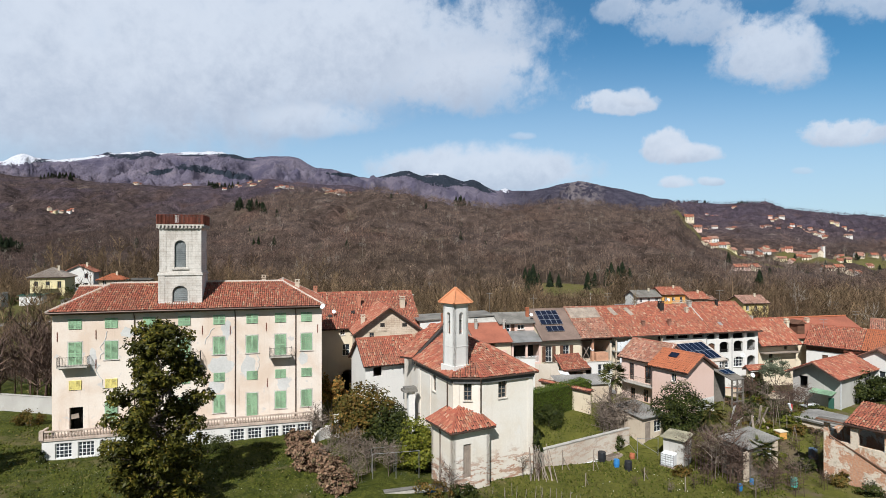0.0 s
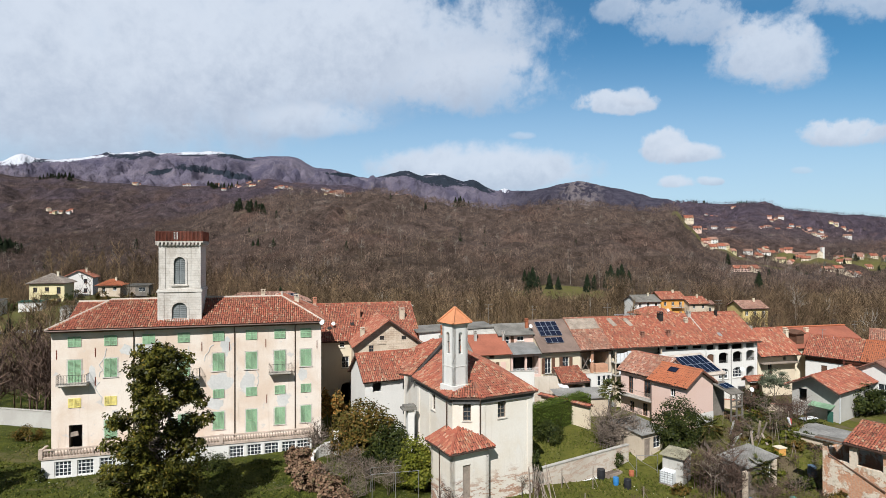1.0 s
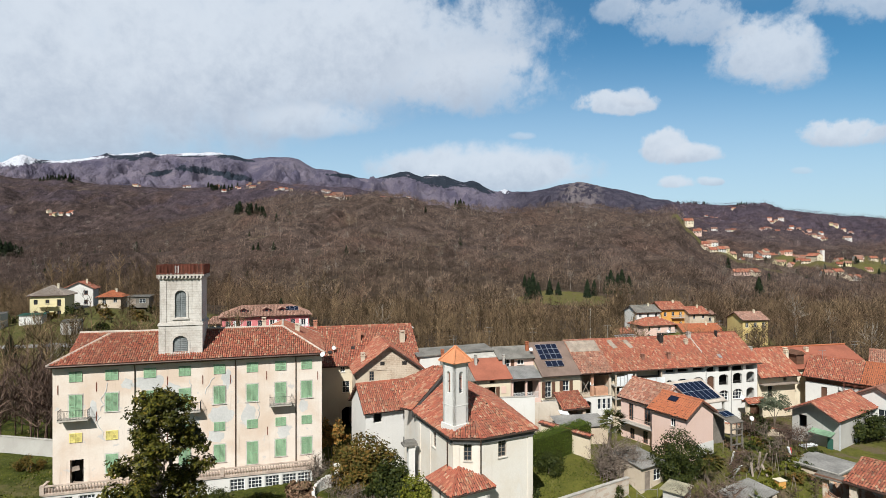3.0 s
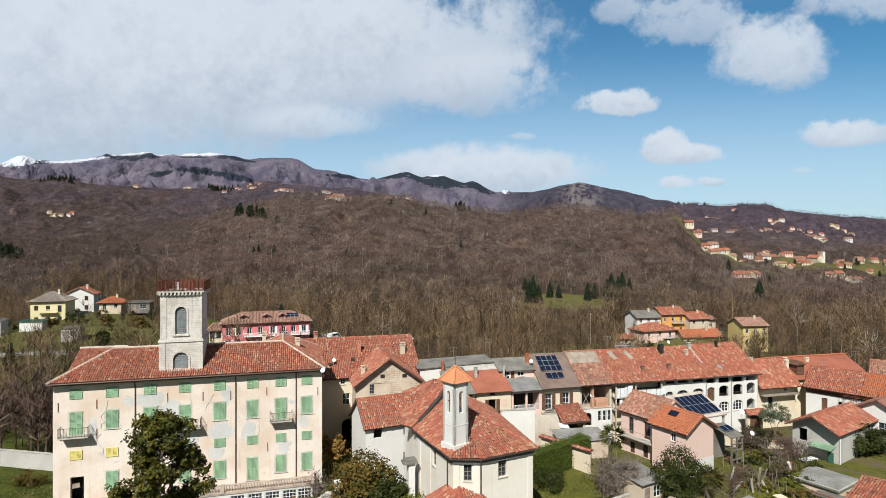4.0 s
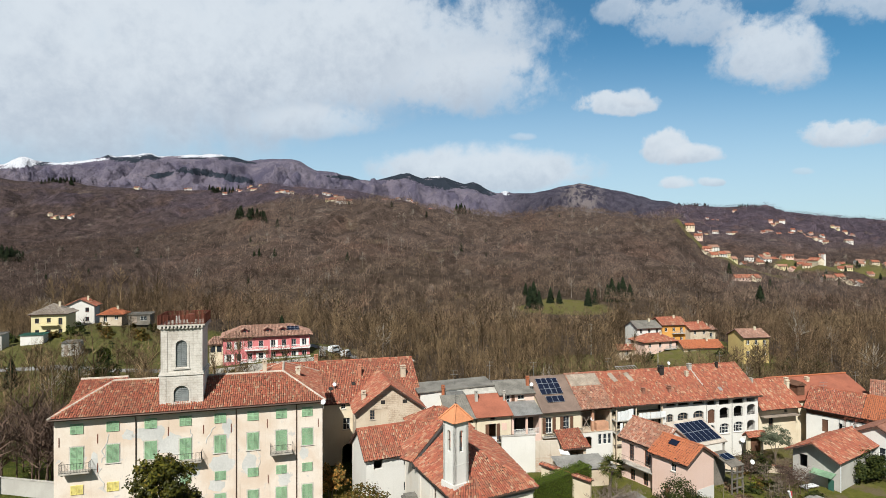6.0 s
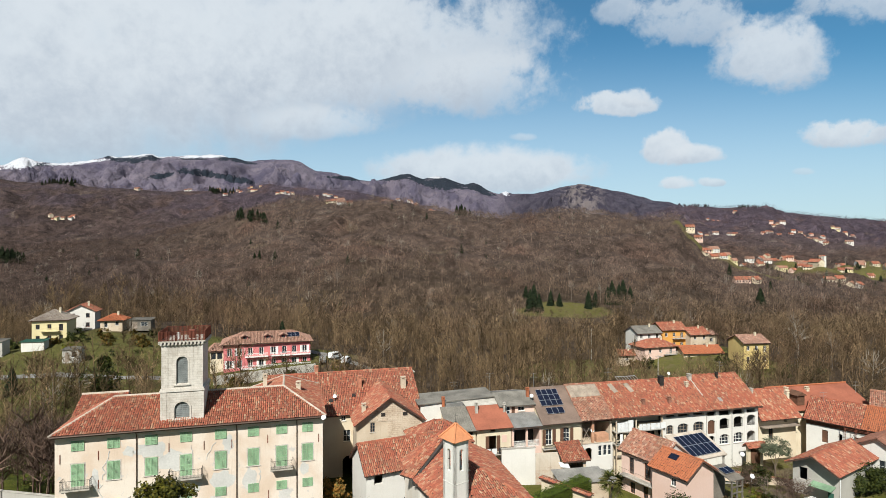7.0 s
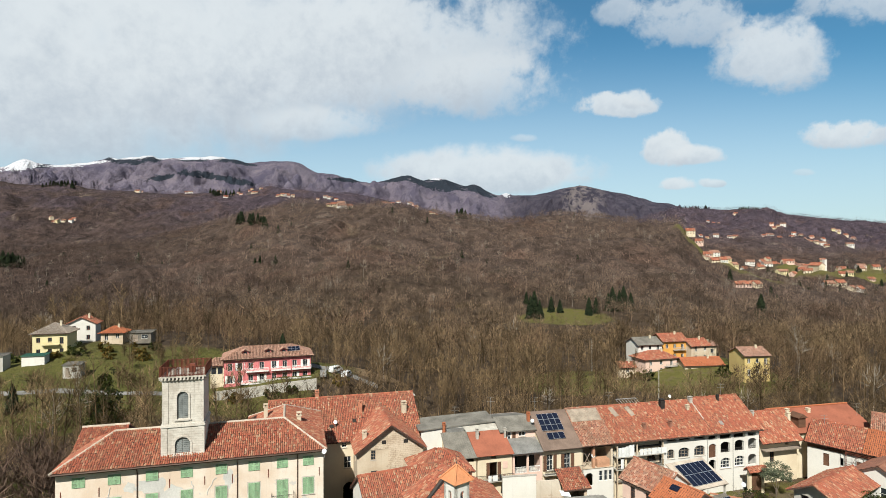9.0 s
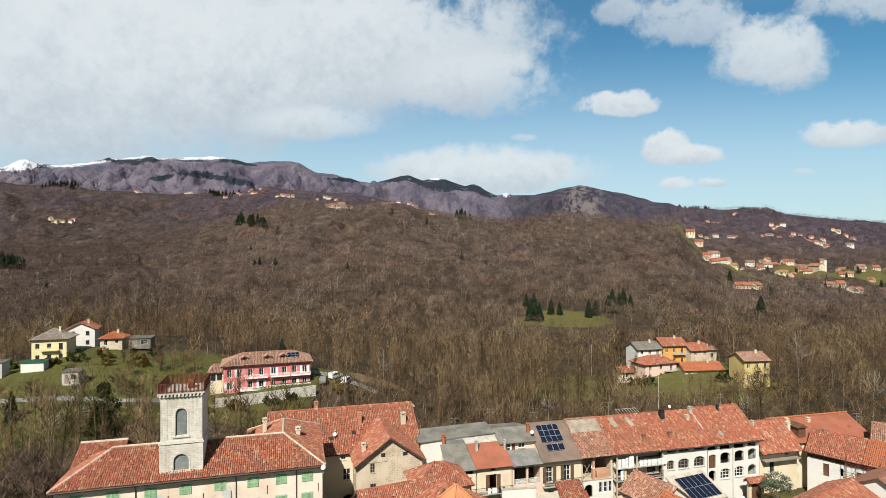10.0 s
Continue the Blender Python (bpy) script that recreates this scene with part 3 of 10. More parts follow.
def iron_balcony(parent, m, x0, x1, z, deep=1.0, high=1.0, slab=None):
    """A stone slab on brackets with an iron railing round it."""
    bm = bmesh.new()
    box(bm, x0, x1, -deep, 0.0, z - 0.14, z, m)
    for x in (x0 + 0.25, x1 - 0.25):
        box(bm, x - 0.1, x + 0.1, -deep * 0.75, 0.0, z - 0.34, z - 0.141, m)
    bal = part("balcony", bm, slab or M["stone"], parent)
    bm = bmesh.new()
    for zz in (z + 0.08, z + high):
        bar(bm, m @ Vector((x0 + 0.04, -deep + 0.04, zz)), m @ Vector((x1 - 0.04, -deep + 0.04, zz)), 0.022, 5)
        for x in (x0 + 0.04, x1 - 0.04):
            bar(bm, m @ Vector((x, -deep + 0.04, zz)), m @ Vector((x, 0, zz)), 0.022, 5)
    n = int((x1 - x0) / 0.14)
    for i in range(n + 1):
        x = x0 + 0.04 + (x1 - x0 - 0.08) * i / n
        bar(bm, m @ Vector((x, -deep + 0.04, z)), m @ Vector((x, -deep + 0.04, z + high)), 0.012, 4)
    k = int(deep / 0.14)
    for i in range(1, k):
        for x in (x0 + 0.04, x1 - 0.04):
            bar(bm, m @ Vector((x, -deep * i / k, z)), m @ Vector((x, -deep * i / k, z + high)), 0.012, 4)
    part("railing", bm, M["iron"], bal)
    return bal


def pipe(parent, pts, r=0.05, mat=None, name="drainpipe"):
    bm = bmesh.new()
    for a, b in zip(pts, pts[1:]):
        bar(bm, a, b, r, 7)
    return part(name, bm, mat or M["gutter"], parent)

# ---- ground ----
def smooth(x, a, b):
    t = np.clip((x - a) / (b - a), 0, 1)
    return t * t * (3 - 2 * t)


def ridge(u, table):
    """A smooth ridge line: height slope against bearing slope."""
    us, es = np.array(table).T
    k = np.clip(np.searchsorted(us, u) - 1, 0, len(us) - 2)
    t = np.clip((u - us[k]) / (us[k + 1] - us[k]), 0, 1)
    t = t * t * (3 - 2 * t) * 0.5 + t * 0.5
    return es[k] + (es[k + 1] - es[k]) * t


WOODED = [(-1.6, 0.0), (-0.8, 0.005), (-0.55, 0.03), (-0.39, 0.068), (-0.27, 0.102), (-0.16, 0.098), (-0.06, 0.088), (0.0, 0.078), (0.06, 0.071), (0.10, 0.067), (0.22, 0.080), (0.30, 0.074), (0.37, 0.055), (0.42, 0.045), (0.445, 0.012), (0.47, -0.015), (0.53, -0.035), (0.8, -0.055), (1.6, -0.05)]
MIDDLE = [(-1.6, 0.13), (-0.8, 0.139), (-0.77, 0.131), (-0.69, 0.131), (-0.64, 0.123), (-0.55, 0.117), (-0.44, 0.114), (-0.39, 0.112), (-0.36, 0.120), (-0.315, 0.128), (-0.27, 0.120), (-0.17, 0.116), (-0.12, 0.104), (-0.06, 0.09), (0.02, 0.07), (0.12, 0.06), (0.32, 0.055), (0.42, 0.083), (0.567, 0.080), (0.61, 0.073), (0.68, 0.065), (0.8, 0.054), (1.6, 0.03)]
PEAKS = [(-1.6, 0.13), (-0.80, 0.158), (-0.76, 0.173), (-0.735, 0.165), (-0.70, 0.161), (-0.664, 0.164), (-0.618, 0.171), (-0.605, 0.176), (-0.59, 0.172), (-0.56, 0.176), (-0.528, 0.179), (-0.515, 0.172), (-0.464, 0.176), (-0.40, 0.176), (-0.385, 0.171), (-0.345, 0.164), (-0.315, 0.168), (-0.27, 0.167), (-0.226, 0.146), (-0.20, 0.144), (-0.175, 0.137), (-0.134, 0.127), (-0.065, 0.142), (-0.038, 0.132), (-0.011, 0.138), (0.039, 0.121), (0.052, 0.125), (0.10, 0.104), (0.111, 0.110), (0.125, 0.105), (0.16, 0.106), (0.248, 0.123), (0.307, 0.111), (0.40, 0.090), (0.48, 0.070), (0.8, 0.04), (1.6, 0.04)]


def fbm(x, y, scale, octaves, seed=0.0):
    """Cheap wavy noise from summed sines, between about -1 and 1."""
    out, amp = np.zeros_like(x), 1.0
    rng = np.random.default_rng(int(seed) + 5)
    for o in range(octaves):
        for _ in range(3):
            a = rng.uniform(0, 2 * math.pi)
            f = 2 * math.pi / scale * rng.uniform(0.7, 1.3)
            out = out + amp * np.sin((x * math.cos(a) + y * math.sin(a)) * f + rng.uniform(0, 6.3) + 1.3 * np.sin((x * math.sin(a) - y * math.cos(a)) * f * 0.6)) / 3
        amp, scale = amp * 0.55, scale / 2.1
    return out


def ground(x, y):
    x, y = np.asarray(x, float), np.asarray(y, float)
    yy = np.maximum(y, 60.0)
    u = x / yy
    # the village shelf
    near = -0.8 + 0.5 * smooth(x, -40, -15) * (1 - smooth(x, -8, 2))
    near = near - 0.9 * smooth(x, 9, 16) * (1 - smooth(y, 60, 74)) + 1.3 * smooth(x, 0, 8) * smooth(y, 60, 66) * (1 - smooth(x, 40, 48)) * (1 - smooth(y, 76, 88))
    near = near - 2.6 * smooth(y, 80, 92) * smooth(x, -10, 15) - 1.0 * smooth(y, 76, 100) * (1 - smooth(x, -10, 15))
    near = near + 0.10 * fbm(x, y, 14.0, 3, 1)
    # the valley behind and its far side
    valley = -9.0 + 16.5 * np.exp(-(((x + 112) / 60) ** 2 + ((y - 196) / 84) ** 2)) + 8.6 * np.exp(-(((x + 38) / 24) ** 2 + ((y - 172) / 24) ** 2))
    valley = valley + 7.0 * np.exp(-(((x - 97) / 38) ** 2 + ((y - 210) / 28) ** 2)) - 10.0 * smooth(y, 220, 420)
    valley = valley + 0.5 * fbm(x, y, 40.0, 3, 2) * smooth(y, 110, 160)
    h = near + (valley - near) * smooth(y, 100, 150)
    da = 960.0 - 330.0 * smooth(u, 0.3, 0.55) + 120 * smooth(u, -0.1, -0.4)
    db = 1850.0 + 500.0 * smooth(u, 0.1, 0.5)
    dc = 3650.0
    za = EYE + da * ridge(u, WOODED)
    zb = EYE + db * ridge(u, MIDDLE)
    zc = EYE + dc * ridge(u, PEAKS)
    t = np.clip((y - 300) / (da - 300), 0, 1)
    rise = t * t * (3 - 2 * t) * 0.55 + t * 0.45
    h = np.where(y > 300, h + (za - h) * rise, h)
    dip1 = np.minimum(za, zb) - 35.0 * smooth(u, -0.42, -0.2) * (1 - smooth(u, 0.36, 0.5)) + 0.10 * np.maximum(zb - za, 0) * (1 - smooth(u, -0.5, -0.3))
    m1 = da * 1.22
    h = np.where(y > da, za + (dip1 - za) * smooth(y, da, m1), h)
    h = np.where(y > m1, dip1 + (zb - dip1) * np.clip((y - m1) / (db - m1), 0, 1) ** 1.1, h)
    m2 = db * 1.2
    dip2 = np.minimum(zb, zc) - 60.0
    h = np.where(y > db, zb + (dip2 - zb) * smooth(y, db, m2), h)
    h = np.where(y > m2, dip2 + (zc - dip2) * np.clip((y - m2) / (dc - m2), 0, 1) ** 1.25, h)
    h = np.where(y > dc, zc - (y - dc) * 0.25, h)
    h = h + 27.0 * np.exp(-(((x - 362) / 62) ** 2 + ((y - 790) / 75) ** 2))
    crest = 1 - 0.75 * np.exp(-((y - da) / 110) ** 2) - 0.8 * np.exp(-((y - db) / 160) ** 2)
    h = h + fbm(x, y, 330.0, 4, 3) * 13.0 * smooth(y, 330, 650) * crest * (1 + 0.9 * smooth(y, 1200, 1700)) * (1 - smooth(y, 2300, 2800))
    h = h + 5.0 * fbm(x, y, 120.0, 3, 13) * smooth(y, 330, 520) * crest * (1 - smooth(y, 2300, 2800))
    h = h + 3.2 * fbm(x, y, 52.0, 2, 23) * smooth(y, 330, 520) * (1 - smooth(y, 1500, 2000))
    # spurs and gullies that run down from the high tops
    high = smooth(y, 2350, 2900)
    slope = high * (1 - smooth(y, 3150, 3620))
    spur = 1 - np.abs(fbm(x, y * 0.30, 420.0, 5, 7))
    h = h + (spur - 0.6) * 150.0 * slope + 38.0 * fbm(x, y * 0.45, 150.0, 4, 17) * slope
    h = h + 4.0 * fbm(x, y, 150.0, 3, 19) * high
    return h


def gz(x, y):
    return float(ground(x, y))


def make_ground():
    ys = np.concatenate([np.arange(-220, 20, 20.0), np.arange(20, 130, 1.5), np.geomspace(130, 1100, 150), np.geomspace(1110, 3900, 170)])
    ss = np.linspace(-1.05, 1.05, 400)
    Y, S = np.meshgrid(ys, ss, indexing="ij")
    X = S * (150 + np.maximum(Y, 0)) * 1.05
    Z = ground(X, Y)
    n, m = Y.shape
    i = (np.arange(n - 1)[:, None] * m + np.arange(m - 1)).ravel()
    faces = np.stack([i, i + 1, i + m + 1, i + m], 1)
    ob = raw("ground", np.stack([X.ravel(), Y.ravel(), Z.ravel()], 1), faces, M["ground"])
    ob.data.shade_smooth()
    tagged(ob, "spring grass, bare brown woodland floor and far snowy mountains", "ground", kind="structure")


WOOD_WARM, WOOD_MID, WOOD_HAZED = (0.124, 0.085, 0.046), (0.112, 0.080, 0.062), (0.088, 0.068, 0.084)
WOOD_RUSSET, WOOD_OLIVE, WOOD_PALE, WOOD_CLOUDED = (0.112, 0.066, 0.047), (0.105, 0.088, 0.038), (0.25, 0.205, 0.17), (0.072, 0.050, 0.040)


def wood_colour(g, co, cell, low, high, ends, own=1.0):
    """Bare twigs and dead leaves in uneven stands: brown nearby, with violet distance haze painted in on the far
    slopes.
    """
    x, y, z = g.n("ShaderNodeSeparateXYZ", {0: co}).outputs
    # colour shifts with distance to paint in aerial haze
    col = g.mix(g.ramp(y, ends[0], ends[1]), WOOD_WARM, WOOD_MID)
    col = g.mix(g.ramp(y, 800.0, 1700.0), col, WOOD_HAZED)
    flat = g.n("ShaderNodeVectorMath", {0: co, 1: (1.0, 1.0, 0.15)}, operation="MULTIPLY").outputs[0]
    tree = g.n("ShaderNodeSeparateColor", {0: g.n("ShaderNodeTexVoronoi", {"Vector": flat, "Scale": cell, "Randomness": 1.0}).outputs["Color"]}).outputs
    # russet and olive stands, pale groves of birch and poplar
    col = g.mix(g.ramp(g.noise(co, 0.012, 5.0, 0.6, 0.4), 0.50, 0.66, 0.0, 0.55), col, WOOD_RUSSET)
    col = g.mix(g.m("MULTIPLY", g.ramp(y, 900.0, 300.0), g.ramp(g.noise(co, 0.02, 5.0, 0.6, 0.4), 0.57, 0.70, 0.0, 0.4)), col, WOOD_OLIVE)
    # cloud shade over the western woods, painted into their colour
    cloud_shade = g.m("MULTIPLY", g.ramp(g.m("DIVIDE", x, y), -0.30, -0.62), g.ramp(y, 220.0, 420.0))
    col = g.mix(g.m("MULTIPLY", cloud_shade, g.ramp(g.noise(co, 0.006, 5.0, 0.6, 0.4), 0.34, 0.56, 0.25, 0.85)), col, WOOD_CLOUDED)
    pale = g.m("MULTIPLY", g.ramp(g.noise(co, 0.008, 6.0, 0.65, 0.6), 0.60, 0.68), g.ramp(tree[1], 0.35, 0.6))
    col = g.mix(g.m("MULTIPLY", pale, 0.5), col, WOOD_PALE)
    # twig grain and tree tones, deepened to paint shade between crowns
    fine = g.n("ShaderNodeVectorMath", {0: co, 1: (1.0, 1.0, 0.35)}, operation="MULTIPLY").outputs[0]
    grain = g.ramp(g.noise(fine, 0.55, 5.0, 0.78), 0.36, 0.64, 0.40, 1.55)
    k = g.m("MULTIPLY", g.m("ADD", low, g.m("MULTIPLY", tree[0], high - low)), own)
    k = g.m("MULTIPLY", g.m("MULTIPLY", k, grain), g.ramp(g.noise(co, cell * 0.2, 5.0, 0.65, 0.5), 0.35, 0.65, 0.75, 1.2))
    return g.mix(1.0, col, g.n("ShaderNodeCombineColor", {0: k, 1: k, 2: k}).outputs[0], "MULTIPLY")


def ground_material():
    mat, g = material("ground", 0.95, 0.0, 0.1)
    co = g.n("ShaderNodeNewGeometry").outputs["Position"]
    x, y, z = g.n("ShaderNodeSeparateXYZ", {0: co}).outputs
    lawn_n = g.noise(co, 0.75, 8.0, 0.72, 0.3)
    blade = g.noise(co, 5.0, 5.0, 0.7)
    grass = g.mix(g.ramp(lawn_n, 0.35, 0.68), (0.036, 0.048, 0.006), (0.104, 0.108, 0.015))
    grass = g.mix(g.ramp(blade, 0.44, 0.62, 0.0, 0.65), grass, (0.018, 0.026, 0.005))
    grass = g.mix(g.ramp(g.noise(co, 11.0, 4.0, 0.7), 0.58, 0.66, 0.0, 0.55), grass, (0.20, 0.185, 0.06))
    daisy = g.m("MULTIPLY", g.ramp(g.noise(co, 14.0, 2.0, 0.5), 0.67, 0.70), g.ramp(g.noise(co, 0.35, 3.0, 0.6), 0.52, 0.62))
    grass = g.mix(g.m("MULTIPLY", daisy, 0.8), grass, (0.55, 0.53, 0.42))
    grass = g.mix(g.ramp(g.noise(co, 0.16, 5.0, 0.6, 0.5), 0.54, 0.66, 0.0, 0.6), grass, (0.155, 0.125, 0.06))
    # lighter, yellower grass in the gardens to the east
    grass = g.mix(g.ramp(x, 3.0, 9.0, 0.0, 0.55), grass, g.mix(lawn_n, (0.070, 0.078, 0.012), (0.215, 0.195, 0.045)))
    # trodden earth and dry beds in the kitchen gardens
    beds = g.m("MULTIPLY", g.ramp(x, 25.0, 33.0), g.ramp(g.noise(co, 0.28, 6.0, 0.65, 0.6), 0.49, 0.59, 0.0, 0.85))
    grass = g.mix(beds, grass, g.mix(blade, (0.080, 0.060, 0.036), (0.20, 0.155, 0.095)))
    # woodland floor: dead leaves, with lighter clearings
    w1 = g.noise(co, 0.02, 7.0, 0.65, 0.3)
    w2 = g.noise(co, 0.12, 6.0, 0.7)
    wood = g.mix(g.ramp(w2, 0.3, 0.7), (0.040, 0.029, 0.020), (0.105, 0.076, 0.050))
    wood = g.mix(g.ramp(w1, 0.58, 0.70, 0.0, 0.5), wood, (0.17, 0.125, 0.07))
    wood = g.mix(g.ramp(g.noise(co, 0.011, 5.0, 0.6, 0.8), 0.60, 0.70, 0.0, 0.5), wood, (0.075, 0.085, 0.03))
    sx, sy = g.m("DIVIDE", g.m("ADD", x, 25.0), 12.0), g.m("DIVIDE", g.m("SUBTRACT", y, 183.0), 10.0)
    straw = g.ramp(g.m("ADD", g.m("ADD", g.m("MULTIPLY", sx, sx), g.m("MULTIPLY", sy, sy)), g.m("MULTIPLY", g.m("SUBTRACT", w2, 0.5), 1.6)), 1.1, 0.7)
    wood = g.mix(straw, wood, g.mix(blade, (0.16, 0.105, 0.06), (0.36, 0.255, 0.155)))
    # bands by place: village and its meadows are grass, the slopes are woodland
    mead = None
    for cx, cy, r in MEADOWS:
        dx, dy = g.m("DIVIDE", g.m("SUBTRACT", x, cx), r), g.m("DIVIDE", g.m("SUBTRACT", y, cy), r * 0.75)
        d = g.m("ADD", g.m("ADD", g.m("MULTIPLY", dx, dx), g.m("MULTIPLY", dy, dy)), g.m("MULTIPLY", g.m("SUBTRACT", lawn_n, 0.5), 1.4))
        one = g.ramp(d, 1.15, 0.75)
        mead = one if mead is None else g.m("MAXIMUM", mead, one)
    wild = g.m("MULTIPLY", g.ramp(y, 92.0, 106.0), g.m("SUBTRACT", 1.0, mead))
    grass = g.mix(g.ramp(y, 105.0, 135.0, 0.0, 0.55), grass, g.mix(lawn_n, (0.085, 0.085, 0.022), (0.19, 0.165, 0.065)))
    col = g.mix(wild, grass, wood)
    # floor coloured darker than the trees so that gaps read as shade
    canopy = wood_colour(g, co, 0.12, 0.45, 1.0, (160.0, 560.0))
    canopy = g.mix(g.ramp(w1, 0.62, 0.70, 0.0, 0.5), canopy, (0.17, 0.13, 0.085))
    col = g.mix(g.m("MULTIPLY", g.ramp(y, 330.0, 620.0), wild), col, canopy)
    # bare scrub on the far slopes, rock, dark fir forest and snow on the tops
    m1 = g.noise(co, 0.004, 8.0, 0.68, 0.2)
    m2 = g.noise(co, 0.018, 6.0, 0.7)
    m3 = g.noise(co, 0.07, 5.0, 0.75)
    # blue-violet tints paint distance haze into scrub and rock
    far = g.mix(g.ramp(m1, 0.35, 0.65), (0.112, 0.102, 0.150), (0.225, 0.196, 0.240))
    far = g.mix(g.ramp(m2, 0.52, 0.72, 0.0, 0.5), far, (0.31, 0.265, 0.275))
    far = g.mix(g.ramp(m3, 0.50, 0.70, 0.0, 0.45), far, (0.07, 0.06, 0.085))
    bearing = g.m("DIVIDE", x, y)
    lift = g.m("DIVIDE", g.m("SUBTRACT", z, EYE), y)
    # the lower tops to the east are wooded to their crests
    # these woods carry the same bluish haze in their colour
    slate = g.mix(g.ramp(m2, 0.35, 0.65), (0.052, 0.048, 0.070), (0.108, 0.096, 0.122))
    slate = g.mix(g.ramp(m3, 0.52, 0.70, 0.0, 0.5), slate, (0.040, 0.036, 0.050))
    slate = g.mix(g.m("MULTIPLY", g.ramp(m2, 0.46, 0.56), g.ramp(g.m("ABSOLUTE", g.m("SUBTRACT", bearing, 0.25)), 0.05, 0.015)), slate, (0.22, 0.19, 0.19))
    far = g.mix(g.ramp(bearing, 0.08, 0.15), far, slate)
    rag = g.m("ADD", g.m("ADD", g.m("MULTIPLY", g.m("SUBTRACT", m1, 0.5), 3.4), g.m("MULTIPLY", g.m("SUBTRACT", m2, 0.5), 4.6)), g.m("MULTIPLY", g.m("SUBTRACT", m3, 0.5), 3.0))

    def stand(spots):
        """Ragged patches on the high slopes: bearing, lift, half width, half height, tilt."""
        out = None
        for cb, cl, rb, rl, tilted in spots:
            db = g.m("SUBTRACT", bearing, cb)
            dl = g.m("DIVIDE", g.m("SUBTRACT", g.m("SUBTRACT", lift, cl), g.m("MULTIPLY", db, tilted)), rl)
            db = g.m("DIVIDE", db, rb)
            d = g.m("ADD", g.m("ADD", g.m("MULTIPLY", db, db), g.m("MULTIPLY", dl, dl)), rag)
            one = g.ramp(d, 1.1, 0.8)
            out = one if out is None else g.m("MAXIMUM", out, one)
        return out

    firs = stand(((-0.60, 0.172, 0.022, 0.006, -0.25), (-0.565, 0.167, 0.022, 0.005, -0.1), (-0.535, 0.173, 0.022, 0.007, -0.1), (-0.735, 0.159, 0.035, 0.003, 0.05), (-0.455, 0.169, 0.03, 0.002, 0.0), (-0.398, 0.172, 0.016, 0.006, -0.1), (-0.37, 0.166, 0.025, 0.004, -0.2), (-0.51, 0.139, 0.030, 0.006, 0.15), (-0.43, 0.142, 0.035, 0.007, -0.15), (-0.38, 0.134, 0.03, 0.006, -0.2),
                  (-0.08, 0.136, 0.035, 0.006, 0.12), (-0.045, 0.131, 0.03, 0.006, -0.35), (0.0, 0.125, 0.045, 0.012, -0.1), (0.06, 0.116, 0.035, 0.008, -0.3), (-0.18, 0.134, 0.03, 0.003, -0.1)))
    snow = stand(((-0.77, 0.165, 0.045, 0.012, 0.1), (-0.69, 0.1600, 0.03, 0.0025, 0.0), (-0.655, 0.1635, 0.05, 0.0026, 0.1), (-0.56, 0.177, 0.042, 0.0048, 0.08), (-0.455, 0.1760, 0.066, 0.0058, 0.01), (-0.012, 0.136, 0.016, 0.003, 0.0), (0.111, 0.108, 0.008, 0.005, 0.0)))
    far = g.mix(firs, far, g.mix(m3, (0.020, 0.030, 0.044), (0.05, 0.058, 0.075)))
    far = g.mix(snow, far, (0.80, 0.82, 0.86))
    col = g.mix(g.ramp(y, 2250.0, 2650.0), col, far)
    crown = g.n("ShaderNodeTexVoronoi", {"Vector": g.mix(0.35, co, g.n("ShaderNodeTexNoise", {"Vector": co, "Scale": 0.05}).outputs["Color"]), "Scale": 0.10}, feature="SMOOTH_F1")
    domes = g.m("MULTIPLY", crown.outputs["Distance"], g.ramp(y, 430.0, 700.0, 0.0, -4.5))
    crag = g.m("MULTIPLY", g.m("ADD", g.m("ADD", m2, m1), g.m("MULTIPLY", m3, 0.3)), g.ramp(y, 2300.0, 3000.0, 0.0, 85.0))
    relief = g.m("ADD", g.m("ADD", g.m("MULTIPLY", w2, g.ramp(y, 95.0, 130.0, 0.0, 5.0)), g.m("MULTIPLY", blade, 0.15)), g.m("ADD", domes, crag))
    finish(g, g.mix(1.0, col, (0.80, 0.78, 0.78), "MULTIPLY"), relief, 0.75, 1.0)
    return mat


MEADOWS = [(-118, 150, 52), (-62, 178, 34), (88, 196, 30), (46, 196, 22), (84, 388, 34), (-52, 152, 16), (600, 850, 90), (420, 735, 60), (720, 880, 80), (352, 770, 34)]
# plots of the hill villages
def village_plots():
    rng = random.Random(12)
    spots = []
    for n, x0, x1, y0, y1 in ((4, 338, 380, 752, 810), (7, 345, 402, 715, 750), (14, 470, 545, 820, 970), (5, 318, 356, 606, 630), (26, 540, 680, 790, 1000), (5, 466, 505, 660, 695), (14, 640, 760, 810, 930), (15, 570, 740, 1350, 1420), (8, 590, 700, 1430, 1450), (12, 770, 960, 1370, 1420), (9, 880, 990, 1325, 1345), (6, 1100, 1190, 1590, 1630), (10, 890, 1000, 1850, 1890), (4, 945, 985, 1600, 1625),
                              (4, -1060, -1000, 1825, 1845), (2, -880, -840, 1835, 1848), (3, -800, -750, 1835, 1848), (11, -710, -600, 1760, 1835), (6, -510, -455, 1630, 1665), (5, -395, -335, 1700, 1735), (8, -1052, -985, 1440, 1475), (7, -210, -170, 955, 975), (24, -255, -30, 1690, 1790)):
        for _ in range(n):
            spots.append((rng.uniform(x0, x1), rng.uniform(y0, y1)))
    return spots


PLOTS = village_plots()
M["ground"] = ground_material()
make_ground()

# ---- the villa with its tower ----
VX, VY, VYAW = -42.08, 59.6, 15.4
VL, VD = 28.4, 9.6


